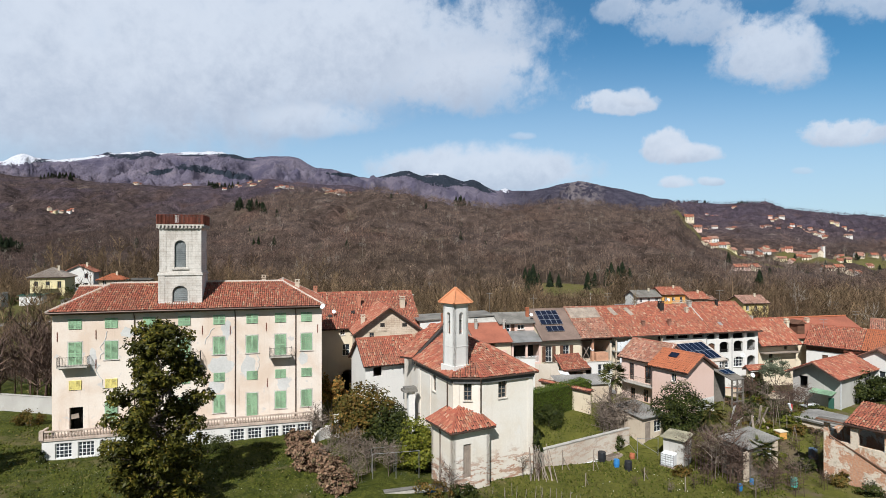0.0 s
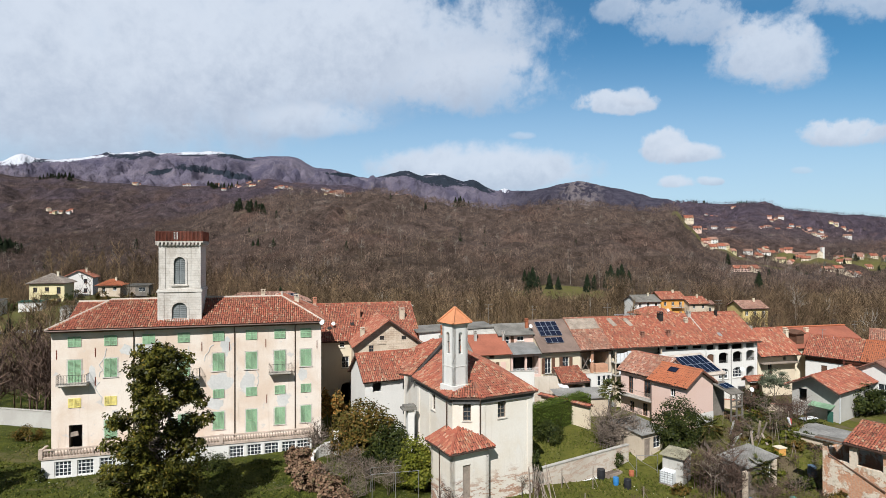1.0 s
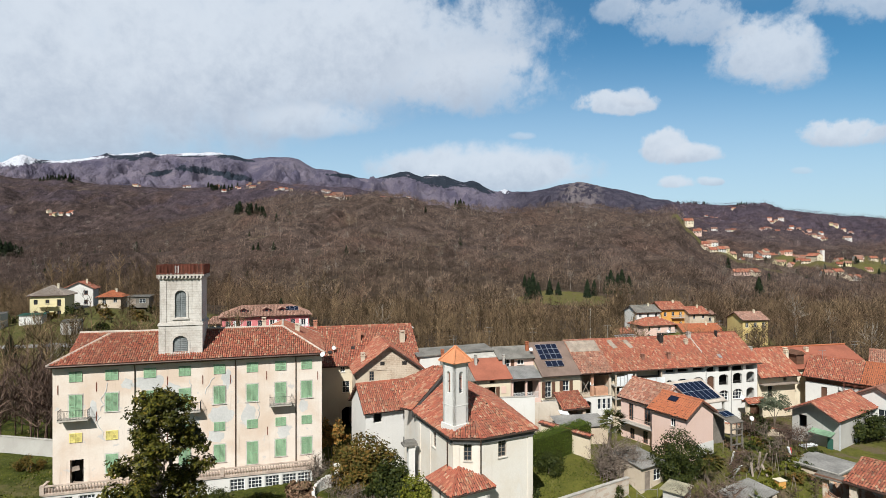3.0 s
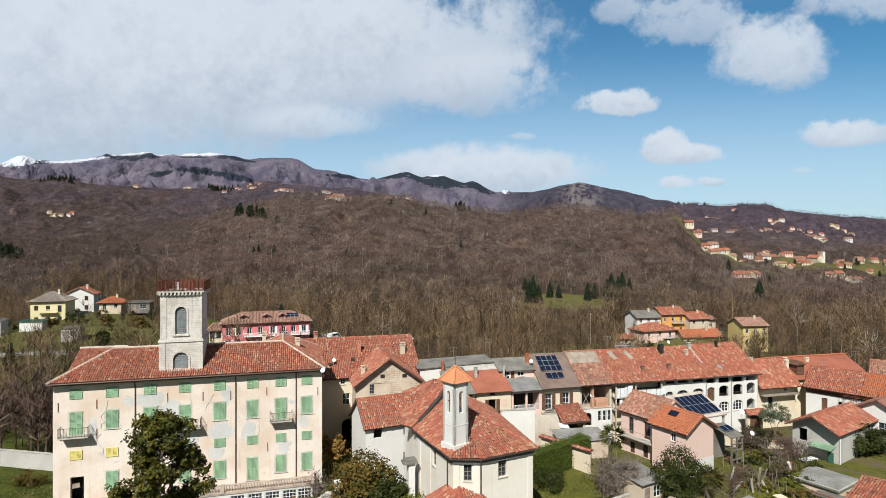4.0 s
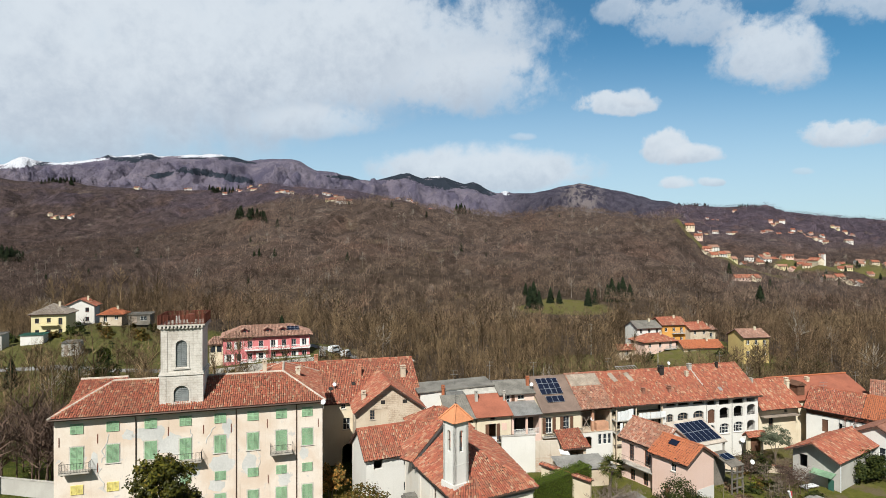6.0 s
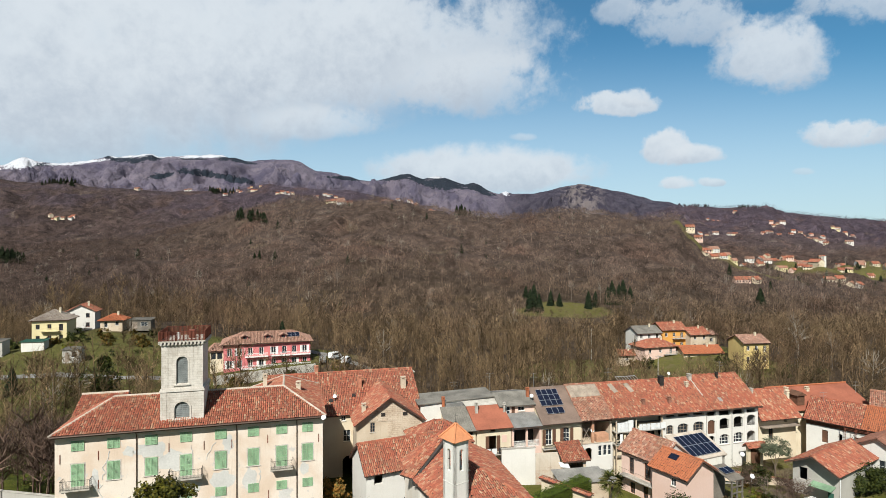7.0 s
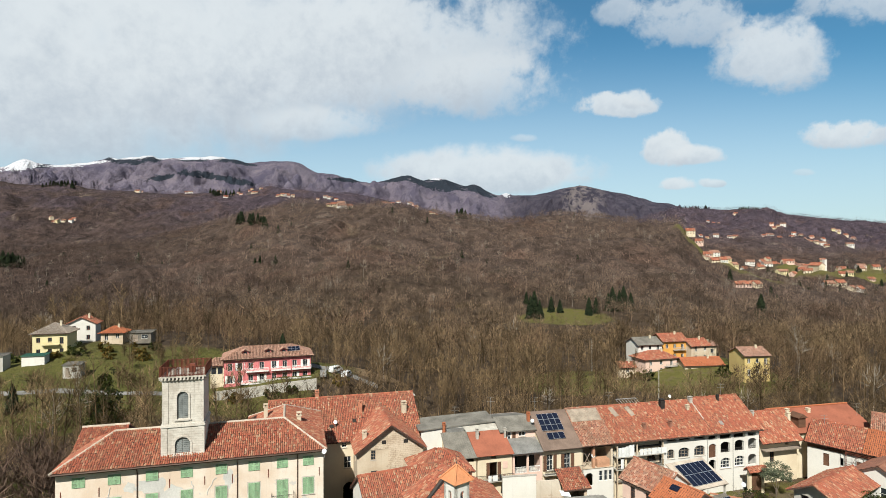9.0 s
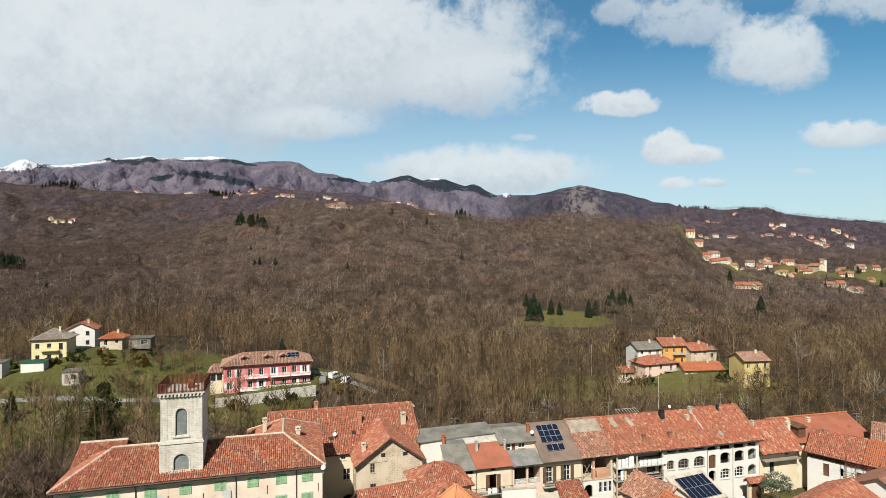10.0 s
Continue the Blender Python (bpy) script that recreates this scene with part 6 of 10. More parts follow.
def sheet_house():
    h = row_house("cream house with a smooth brick-red sheet roof")
    x0, x1 = -17.1, -11.45
    m = face((x0, 0), (x1, 0))
    bm = bmesh.new()
    wall(bm, (x0, 0), (x1, 0), RG, 6.9, 0.35, [(2.0, 3.2, 3.2, 5.6), (4.1, 4.9, 4.5, 5.6), (2.2, 3.0, 6.2, 6.75), (1.0, 2.0, 0.2, 2.2), (3.8, 4.8, 0.5, 2.0)])
    part("wall_front", bm, M["cream_wall"], h)
    for p, q in (((x1, 0.35), (x1, 10)), ((x1, 10), (x0, 10)), ((x0, 10), (x0, 0.35))):
        bm = bmesh.new()
        wall(bm, p, q, RG, 6.9, 0.35)
        part("wall_side", bm, M["cream_wall"], h)
    leaf_pair(h, m, 2.6, 3.2, 1.2, 2.4, M["brown_wood"])
    bm = bmesh.new()
    box(bm, 4.1, 4.9, -0.05, 0.1, 4.5, 5.6, m)
    part("shutter", bm, M["pink_wall"], h)
    bm = bmesh.new()
    box(bm, x0 - 1.5, x1, -1.0, 0.0, 2.9, 3.05)
    part("balcony_slab", bm, M["concrete"], h)
    rail(h, x0 - 1.5, x1, -0.95, 3.05)
    for x, w, mat in ((-15.7, 0.5, "white_plastic"), (-15.0, 0.8, "white_plastic"), (-13.9, 0.3, "black_plastic"), (-13.3, 0.35, "rust")):
        bm = bmesh.new()
        box(bm, x, x + w, -1.03, -0.99, 3.1, 3.95)
        tagged(part("hanging_cloth", bm, M[mat], h), "cloth hung on the balcony rail")
    bm = bmesh.new()
    poly(bm, [(x0 - 0.3, -0.7, 6.9), (x1 + 0.15, -0.7, 6.9), (x1 - 0.35, 3.3, 9.5), (x0 - 0.8, 3.3, 9.5)], 0.15)
    roof = part("roof", bm, M["red_sheet"], h, "smooth brick-red roof sheet")
    bm = bmesh.new()
    poly(bm, [(x0 - 0.8, 3.3, 9.52), (x1 - 0.35, 3.3, 9.52), (x1 - 0.5, 5.0, 10.2), (x0 - 1.2, 5.0, 10.2)], 0.15)
    poly(bm, [(x0 - 1.2, 5.0, 10.2), (x1 - 0.5, 5.0, 10.2), (x1 - 0.5, 10.4, 8.0), (x0 - 1.2, 10.4, 8.0)], 0.15)
    part("roof_top", bm, M["concrete"], roof)
    chimney(h, -16.5, 2.2, 8.5, 9.9, 0.4, M["concrete"])
    chimney(h, -11.9, 2.0, 8.3, 9.7, 0.3, M["concrete"])


def slate_house():
    h = row_house("cream house with grey slab roof and flat white additions")
    x0, x1 = -21.6, -17.3
    bm = bmesh.new()
    wall(bm, (x0, 0), (x1, 0), RG, 6.9, 0.35, [(2.6, 3.6, 3.2, 5.5), (0.9, 1.6, 4.4, 5.4), (2.0, 3.9, 6.0, 6.7)])
    part("wall_front", bm, M["cream_wall"], h)
    bm = bmesh.new()
    box(bm, x0 + 2.6, x0 + 3.6, 0.1, 0.16, 3.2, 5.5)
    box(bm, x0 + 0.9, x0 + 1.6, 0.1, 0.16, 4.4, 5.4)
    part("shutter", bm, M["rust"], h)
    bm = bmesh.new()
    wall(bm, (x0, 9), (x0, 0.35), RG, 6.9, 0.35)
    poly(bm, [(x0, 0.0, 6.9), (x0, 9.0, 6.9), (x0, 9.0, 8.5), (x0, 4.0, 9.4)], 0.35, (1, 0, 0))
    part("wall_left", bm, M["cream_wall"], h)
    bm = bmesh.new()
    wall(bm, (x1, 0.35), (x1, 9), RG, 6.9, 0.3)
    part("wall_right", bm, M["cream_wall"], h)
    bm = bmesh.new()
    wall(bm, (x1, 9), (x0, 9), RG, 6.9, 0.3)
    part("wall_back", bm, M["cream_wall"], h)
    bm = bmesh.new()
    poly(bm, [(x0 - 0.4, -0.7, 6.85), (x1 + 0.2, -0.7, 6.85), (x1 - 0.6, 4.0, 9.5), (x0 - 0.4, 4.0, 9.5)], 0.14)
    part("roof", bm, M["slab"], h)
    bm = bmesh.new()
    for k in range(12):
        x = x0 - 0.2 + k * 0.37
        poly(bm, [(x, -0.6, 6.99), (x + 0.05, -0.6, 6.99), (x - 0.2, 3.9, 9.53), (x - 0.25, 3.9, 9.53)], 0.05)
    tagged(part("roof_rib", bm, M["slab"], h), kind="stuff")
    bm = bmesh.new()
    wall(bm, (-25.0, 4.6), (-16.9, 4.6), RG, 10.1, 0.3, [(4.5, 5.2, 8.6, 9.6)])
    wall(bm, (-16.9, 4.9), (-16.9, 9.5), RG, 10.1, 0.3)
    wall(bm, (-25.0, 9.5), (-25.0, 4.9), RG, 10.1, 0.3)
    part("rear_block", bm, M["white_wall"], h)
    bm = bmesh.new()
    poly(bm, [(-25.5, 4.2, 10.1), (-12.5, 4.6, 10.5), (-12.5, 9.9, 10.7), (-25.5, 9.9, 10.3)], 0.16)
    part("flat_roof", bm, M["slab"], h)
    bm = bmesh.new()
    box(bm, -21.0, -18.2, 3.9, 4.55, 8.9, 9.9)
    part("glass_porch", bm, M["zinc"], h)
    chimney(h, -21.4, 4.3, 9.0, 10.6, 0.4, M["clay_new"])


big_house()
barn()
solar_house()
terrace_house()
sheet_house()
slate_house()


def at_row(u, v, z):
    p = pose(RX, RY, 0, 0, 0, RYAW) @ Vector((u, v, z))
    return p.x, p.y, p.z


dish(*at_row(20.9, 5.6, 11.6), 0.33, 20)
dish(*at_row(-6.7, 3.2, 10.0), 0.33, 5)
dish(*at_row(2.7, 0.2, 4.5), 0.33, -10)
for u, v, z in ((-5.2, 5.8, 11.2), (-12.9, 6.2, 10.6), (-19.0, 6.5, 10.4), (32.0, 5.8, 11.3), (9.0, 6.0, 11.2)):
    aerial(*at_row(u, v, z), 2.4 if u != -12.9 else 3.4)

# ---- houses behind the villa ----
def back_houses():
    h = thing("farm_wing", -16.6, 85.2, 0, 15.4, "long cream farm wing with old clay roof", "house")
    x0, x1, y0, y1 = -10.0, 13.2, 0.0, 15.6
    front = [(0.8 + 10.0, 1.5 + 10, 8.0, 8.8), (2.4 + 10, 3.2 + 10, 8.0, 8.8), (1.1 + 10, 2.2 + 10, 4.8, 6.6), (1.0 + 10, 3.0 + 10, -1, 2.6, 0.8)]
    block_walls(h, x0, x1, y0, y1, -3.0, 9.2, M["cream_wall"], "x", 13.9, front=front)
    m = face((x0, 0), (x1, 0))
    for a, b, c, d in ((10.8, 11.5, 8.0, 8.8), (12.4, 13.2, 8.0, 8.8), (11.1, 12.2, 4.8, 6.6)):
        window(h, m, (a + b) / 2, c, b - a, d - c, M["white_paint"], 0.15, 2, 2)
    gable_roof(h, x0, x1, y0, y1, 9.3, 13.95, M["clay_old"], 0.5, 0.4, 0.27, 0.45, 31)
    chimney(h, 4.2, 4.4, 11.5, 13.5, 0.5, M["brick"])
    chimney(h, -2.6, 8.4, 13.4, 14.7, 0.6, M["brick"])
    chimney(h, 11.3, 4.0, 11.0, 13.0, 0.8, M["old_wall"])
    bm = bmesh.new()
    box(bm, 12.4, 14.0, 7.2, 8.6, 13.3, 13.45)
    box(bm, 12.7, 13.1, 7.5, 8.0, 11.0, 13.3)
    part("chimney_shelter", bm, M["concrete"], h)
    for x, v in ((3.0, 2.9), (-0.6, 2.2)):
        bm = bmesh.new()
        box(bm, -0.3, 0.3, -0.3, 0.3, 0.1, 0.25, tilt(x, v, 9.3 + 4.65 / 7.8 * v, 4.65 / 7.8))
        part("roof_window", bm, M["dark"], h)
    # stone-gabled house in front of it
    g = thing("stone_house", -12.75, 80.9, 0, 15.4, "old house with a bare stone gable and clay roof", "house")
    W, D = 9.9, 10.0
    front = [(2.0, 2.7, 7.6, 9.0), (2.0, 2.9, 4.2, 6.0), (6.9, 7.6, 9.7, 10.25), (3.6, 4.25, 9.8, 10.35), (8.9, 9.5, 8.4, 9.2)]
    block_walls(g, 0, W, 0, D, -3.0, 9.1, M["old_wall"], "y", 12.6, front=front[:2] + [front[4]], left=[(7.0, 7.6, 6.8, 8.4), (5.0, 5.6, 6.8, 8.4), (7.0, 7.6, 3.2, 4.8)])
    m = face((0, 0), (1, 0))
    bm = bmesh.new()
    poly(bm, [(0.4, -0.02, 9.1), (W - 0.4, -0.02, 9.1), (W / 2 + 1.2, -0.02, 11.6), (W / 2, -0.02, 11.8), (W / 2 - 1.4, -0.02, 11.4)], 0.05, (0, -1, 0))
    box(bm, 4.6, W - 0.02, -0.05, 0.0, 6.2, 9.1)
    part("bare_stone", bm, M["gable_stone"], g, "bare rubble stone where plaster fell")
    # dark plates; the two high on the gable paint shaded holes
    for a, b, c, d in front:
        bm = bmesh.new()
        box(bm, a, b, -0.09 if c > 9 else 0.12, -0.03 if c > 9 else 0.18, c, d)
        part("opening", bm, M["dark"], g)
    for a, b, c, d in front[:2]:
        window(g, m, (a + b) / 2, c, b - a, d - c, M["grey_wood"], 0.03, 2, 3)
    gable_roof(g, 0, W, 0, D, 9.2, 12.75, M["clay_old"], 0.45, 0.8, 0.26, 0.44, 32, along="y")
    chimney(g, 1.3, 2.0, 10.0, 11.0, 0.6, M["old_wall"])
    # low wing with dark window holes beside the chapel
    k = thing("low_wing", -9.4, 67.2, 0, 25, "low white wing with clay roof and dark openings", "outbuilding")
    front = [(1.0, 2.1, 5.7, 6.9), (4.9, 6.0, 5.6, 6.8), (4.9, 5.9, 2.5, 3.5)]
    block_walls(k, 0, 11.5, 0, 6.2, -1.5, 7.3, M["white_wall"], "x", 9.75, front=front)
    bm = bmesh.new()
    for i in range(34):
        box(bm, 0.0 + i * 0.34, 0.15 + i * 0.34, -0.45, -0.01, 7.0, 7.2)
    tagged(part("eaves_trim", bm, M["grey_wood"], k), kind="stuff")
    bm = bmesh.new()
    box(bm, 4.95, 5.85, 0.1, 0.15, 2.5, 3.5)
    part("pane", bm, M["glass"], k)
    gable_roof(k, 0, 11.5, 0, 6.2, 7.45, 9.9, M["clay_old"], 0.5, 0.35, 0.25, 0.42, 33)
    # steep little roof behind it
    s = thing("side_wing", -3.6, 74.5, 0, 15.4, "small wing with a hipped clay roof", "outbuilding")
    block_walls(s, 0, 7.5, 0, 6.0, -2.0, 7.9, M["old_wall"])
    hip_roof(s, 0, 7.5, 0, 6.0, 8.0, 10.3, M["clay_old"], 0.5, 0.26, 0.44, 34)
    bm = bmesh.new()
    wall(bm, (5.0, -6.0), (5.0, 0.0), -1.5, 6.2, 0.3)
    part("link_wall", bm, M["white_wall"], s)
    # porch roof stub on a pillar beside the chapel
    p = thing("shrine_pillar", -3.4, 58.6, 0, 20, "white pillar with a small slab cap by the chapel", "pillar")
    bm = bmesh.new()
    box(bm, -0.35, 0.35, -0.35, 0.35, -1.5, 6.3)
    part("shaft", bm, M["white_wall"], p)
    bm = bmesh.new()
    box(bm, -0.95, 0.6, -0.6, 0.6, 6.3, 6.5)
    box(bm, -0.75, 0.5, -0.45, 0.45, 6.5, 6.75)
    part("cap", bm, M["slab"], p)


back_houses()
dish(-17.2, 87.2, 10.9, 0.33, 20)
dish(-14.35, 66.2, 13.9, 0.33, -15, "round white satellite dish on the villa eaves")


# ---- pink house and its sheds ----
def pink_house():
    h = thing("pink_house", 30.0, 68.3, 0, 31, "salmon pink house with bright orange tile roof", "house")
    z0 = -1.6
    block_walls(h, 0, 5.6, 0, 5.0, z0, 6.25, M["pink_wall"], "y", 7.9, left=[(2.5, 3.2, 4.6, 5.6), (1.6, 2.4, 0.8, 2.4)])
    ml = face((0, 5.0 - 0.35), (0, 0.35))
    window(h, ml, 2.85, 4.6, 0.7, 1.0, M["white_paint"], 0.08, 2, 1)
    bm = bmesh.new()
    box(bm, 1.6, 2.4, -0.04, 0.08, 0.8, 2.4, ml)
    part("shutter", bm, M["brown_wood"], h)
    bm = bmesh.new()
    wall(bm, (2.2, -0.03), (5.63, -0.03), z0, 2.4, 0.02)
    part("white_base", bm, M["white_wall"], h)
    gable_roof(h, 0, 5.6, 0, 5.0, 6.3, 7.95, M["clay_new"], 0.45, 0.5, 0.3, 0.4, 41, along="y")
    bm = bmesh.new()
    k = 1.65 / 2.8
    box(bm, -0.45, 0.45, -0.6, 0.6, 0.12, 0.2, Matrix.Translation((1.9, 3.1, 6.3 + 1.9 * k)) @ Matrix.Rotation(-math.atan(k), 4, "Y"))
    part("roof_window", bm, M["solar"], h)
    o = thing("old_pink_wing", 30.0, 68.3, 0, 31, "older pink wing with balcony and worn clay roof", "house")
    block_walls(o, 1.5, 7.2, 5.02, 11.4, z0, 6.3, M["pink_wall"], "y", 8.3, left=[(1.0, 1.8, 3.1, 5.4), (3.6, 4.6, 3.1, 5.4), (3.4, 4.2, 0.5, 2.2), (1.2, 2.0, 0.5, 2.0)])
    mo = face((1.5, 11.4 - 0.35), (1.5, 5.37))
    for x, z, w, hh in ((1.4, 3.1, 0.8, 2.3), (4.1, 3.1, 1.0, 2.3), (3.8, 0.5, 0.8, 1.7), (1.6, 0.5, 0.8, 1.5)):
        window(o, mo, x, z, w, hh, M["brown_wood"], 0.1, 2, 3, "window", 0.08, False)
    bm = bmesh.new()
    box(bm, 0.2, 5.9, -1.1, 0.0, 2.85, 3.0, mo)
    bal = part("balcony", bm, M["concrete"], o)
    bm = bmesh.new()
    for i in range(36):
        bar(bm, mo @ Vector((0.25 + i * 0.16, -1.05, 3.0)), mo @ Vector((0.25 + i * 0.16, -1.05, 3.95)), 0.012, 4)
    bar(bm, mo @ Vector((0.2, -1.05, 3.95)), mo @ Vector((5.9, -1.05, 3.95)), 0.03, 4)
    part("railing", bm, M["grey_wood"], bal)
    gable_roof(o, 1.5, 7.2, 5.02, 11.4, 6.35, 8.35, M["clay_worn"], 0.5, 0.4, 0.26, 0.42, 42, along="y")
    # raised parapet between the two roofs
    bm = bmesh.new()
    poly(bm, [(1.9, 5.0, 6.4), (4.35, 5.0, 8.55), (6.8, 5.0, 6.5), (6.8, 5.0, 5.9), (1.9, 5.0, 5.9)], 0.2, (0, -1, 0))
    part("parapet", bm, M["white_wall"], o)
    # solar shed behind
    s = thing("solar_shed", 33.2, 77.6, 0, 23, "flat-pitched shed roof covered with solar panels", "shed")
    bm = bmesh.new()
    poly(bm, [(-0.8, -2.6, 5.75), (6.2, -2.6, 5.75), (6.2, 2.0, 7.9), (-0.8, 2.0, 7.9)], 0.2)
    part("roof", bm, M["mortar"], s)
    for x, y in ((-0.5, -2.2), (5.9, -2.2), (-0.5, 1.7), (5.9, 1.7)):
        bm = bmesh.new()
        box(bm, x - 0.12, x + 0.12, y - 0.12, y + 0.12, -3, 5.7 if y < 0 else 7.5)
        part("post", bm, M["concrete"], s)
    kk = 2.15 / 4.6
    solar_panels(s, tilt(0.15, -2.1, 6.0, kk), 6, 2, 0.88, 1.9)
    # lower lean-to with more panels and rough timber frame
    t = thing("timber_lean_to", 38.0, 73.0, 0, 24, "grey timber lean-to with panels on its roof", "shed")
    bm = bmesh.new()
    poly(bm, [(-0.6, -0.6, 4.2), (1.8, -0.6, 4.2), (1.8, 2.6, 5.1), (-0.6, 2.6, 5.1)], 0.12)
    part("roof", bm, M["board_and_shade"], t)
    solar_panels(t, tilt(-0.3, 0.6, 4.6, 0.9 / 3.2), 2, 1, 0.9, 1.2)
    for x in (-0.4, 0.6, 1.6):
        bm = bmesh.new()
        box(bm, x - 0.08, x + 0.08, -0.5, -0.34, -1.5, 4.2)
        part("post", bm, M["board_and_shade"], t)
    for z in (1.2, 2.4, 3.2):
        bm = bmesh.new()
        box(bm, -0.5, 1.7, -0.55, -0.4, z, z + 0.14)
        part("rail", bm, M["board_and_shade"], t)
    bm = bmesh.new()
    wall(bm, (-0.5, 2.4), (1.7, 2.4), -1.5, 5.0, 0.2)
    part("back_wall", bm, M["board_and_shade"], t)
    dish(40.4, 72.4, 4.3, 0.33, 10)
    dish(40.0, 74.0, 6.6, 0.33, 0)


pink_house()


# ---- grey house, white houses and the far roofs of the village ----
def village_right():
    g = thing("grey_house", 54.6, 76.2, 0, 33, "grey rendered house with clay gable roof and patio", "house")
    block_walls(g, 0, 10.5, 0, 6.0, -2.2, 3.6, M["grey_wall"], "x", 5.2, left=[(0.5, 1.6, 1.2, 3.0)], front=[(6.0, 7.0, 0.6, 2.2)])
    gable_roof(g, 0, 10.5, 0, 6.0, 3.7, 5.3, M["clay_old"], 0.55, 1.25, 0.26, 0.44, 51)
    pipe(g, [(0.05, -0.4, 3.5), (0.05, -0.1, 3.2), (0.05, -0.1, -2.0)], 0.06, M["white_plastic"])
    bm = bmesh.new()
    poly(bm, [(-1.5, 0.4, 1.2), (-0.02, 0.4, 1.55), (-0.02, 3.3, 1.55), (-1.5, 3.3, 1.2)], 0.07)
    part("awning", bm, M["awning"], g, "faded green awning sheet")
    bm = bmesh.new()
    box(bm, -0.5, -0.44, 0.5, 1.2, -1.4, 0.7)
    part("curtain", bm, M["green_cloth"], g)
    bm = bmesh.new()
    box(bm, -3.6, 0.0, -0.5, 6.5, -2.2, -1.4)
    part("patio", bm, M["concrete"], g)
    t = thing("garden_table", 51.3, 77.6, -1.3, 20, "long table under a crumpled white sheet", "table")
    bm = bmesh.new()
    box(bm, -1.3, 1.3, -0.5, 0.5, 0.72, 0.8)
    part("tabletop", bm, M["white_plastic"], t)
    for sx in (-1.15, 1.15):
        for sy in (-0.4, 0.4):
            bm = bmesh.new()
            box(bm, sx - 0.04, sx + 0.04, sy - 0.04, sy + 0.04, -0.1, 0.72)
            part("leg", bm, M["grey_wood"], t)
    w = thing("white_cottage", 64.6, 82.6, 0, 33, "white cottage with brown clay roof and white windows", "house")
    block_walls(w, 0, 9, -4.0, 3.5, -2.5, 4.2, M["white_wall"], "x", 6.3, left=[(3.5, 5.0, 1.4, 3.2)], front=[(1.0, 2.0, 1.6, 3.0)])
    window(w, face((0, 3.15), (0, -3.65)), 4.25, 1.4, 1.5, 1.8, M["white_paint"], 0.1, 2, 2)
    gable_roof(w, 0, 9, -4.0, 3.5, 4.3, 6.4, M["clay_brown"], 0.5, 0.5, 0.28, 0.46, 52)
    # house with the scaffold
    s = thing("scaffolded_house", 65.2, 99.6, 0, -48, "white house with orange-red tiles under repair", "house")
    block_walls(s, 0, 11.5, 0.4, 8.0, -4.0, 4.6, M["white_wall"], "x", 7.1, front=[(2.4, 3.3, 0.4, 2.6), (7.2, 8.3, 0.2, 2.4), (4.9, 5.4, 1.0, 2.4)])
    for x, z, w_, h_ in ((2.85, 0.4, 0.9, 2.2), (7.75, 0.2, 1.1, 2.2)):
        bm = bmesh.new()
        box(bm, x - w_ / 2, x + w_ / 2, 0.55, 0.62, z, z + h_)
        part("door", bm, M["brown_wood"], s)
    # dark strip that paints the deep eaves' shade on the wall
    bm = bmesh.new()
    box(bm, 0.0, 11.5, 0.37, 0.397, 3.2, 4.55)
    part("eaves_shade", bm, M["brown_wood"], s)
    gable_roof(s, 0, 7.8, 0.4, 8.0, 4.75, 7.3, M["clay_old"], 0.9, 0.3, 0.27, 0.45, 53)
    gable_roof(s, 8.15, 11.5, 0.4, 8.0, 4.75, 7.25, M["clay_new"], 0.9, 0.02, 0.27, 0.45, 54)
    sc = thing("scaffold", 65.2, 99.6, 0, -48, "rusty tube scaffold against a white wall", "scaffold")
    for y in (-0.3, -1.1):
        for x in (6.0, 7.6, 9.2, 10.6):
            bm = bmesh.new()
            bar(bm, (x, y, -3.5), (x, y, 5.0), 0.035, 5)
            part("standard", bm, M["rust"], sc)
        for z in (-0.2, 1.8, 3.8):
            bm = bmesh.new()
            bar(bm, (5.8, y, z), (10.8, y, z), 0.035, 5)
            part("ledger", bm, M["rust"], sc)
    for x0, x1 in ((6.0, 7.6), (9.2, 10.6)):
        bm = bmesh.new()
        bar(bm, (x0, -1.1, -0.2), (x1, -1.1, 3.8), 0.03, 5)
        part("brace", bm, M["rust"], sc)
    b = thing("annex_house", 72.9, 91.0, 0, -46, "low white house with brown clay roof", "house")
    block_walls(b, 0, 9.0, 0.4, 7.0, -4.0, 4.3, M["white_wall"], "x", 6.6, front=[(2.0, 2.7, 1.2, 2.6)])
    gable_roof(b, 0, 9.0, 0.4, 7.0, 4.4, 6.7, M["clay_brown"], 0.8, 0.3, 0.28, 0.46, 55)
    chimney(b, 1.6, 2.0, 5.4, 7.0, 0.5, M["brick"])
    # cream house next to the long white one
    c = thing("cream_house", 56.8, 98.6, 0, 14.1, "cream house with deep eaves and old clay roof", "house")
    block_walls(c, 0, 8.2, 0.8, 8.5, -4.0, 4.9, M["cream_wall"], "x", 7.9, front=[(2.2, 3.2, 0.2, 2.4), (5.6, 6.3, 3.0, 4.2)])
    window(c, face((0, 0.8), (1, 0.8)), 2.7, 0.2, 1.0, 2.2, M["brown_wood"], 0.15, 2, 3)
    gable_roof(c, 0, 8.2, 0.8, 8.5, 5.0, 8.2, M["clay_old"], 1.2, 0.4, 0.27, 0.45, 56)
    bm = bmesh.new()
    box(bm, 0.2, 8.0, -0.4, 0.79, 2.6, 2.75)
    part("balcony_slab", bm, M["grey_wood"], c)
    chimney(c, 0.6, 3.2, 6.4, 8.6, 0.5, M["concrete"])
    # roofs beyond
    d = thing("wide_red_house", 63.0, 101.5, 0, 13.5, "wide house with a smooth red roof and white chimneys", "house")
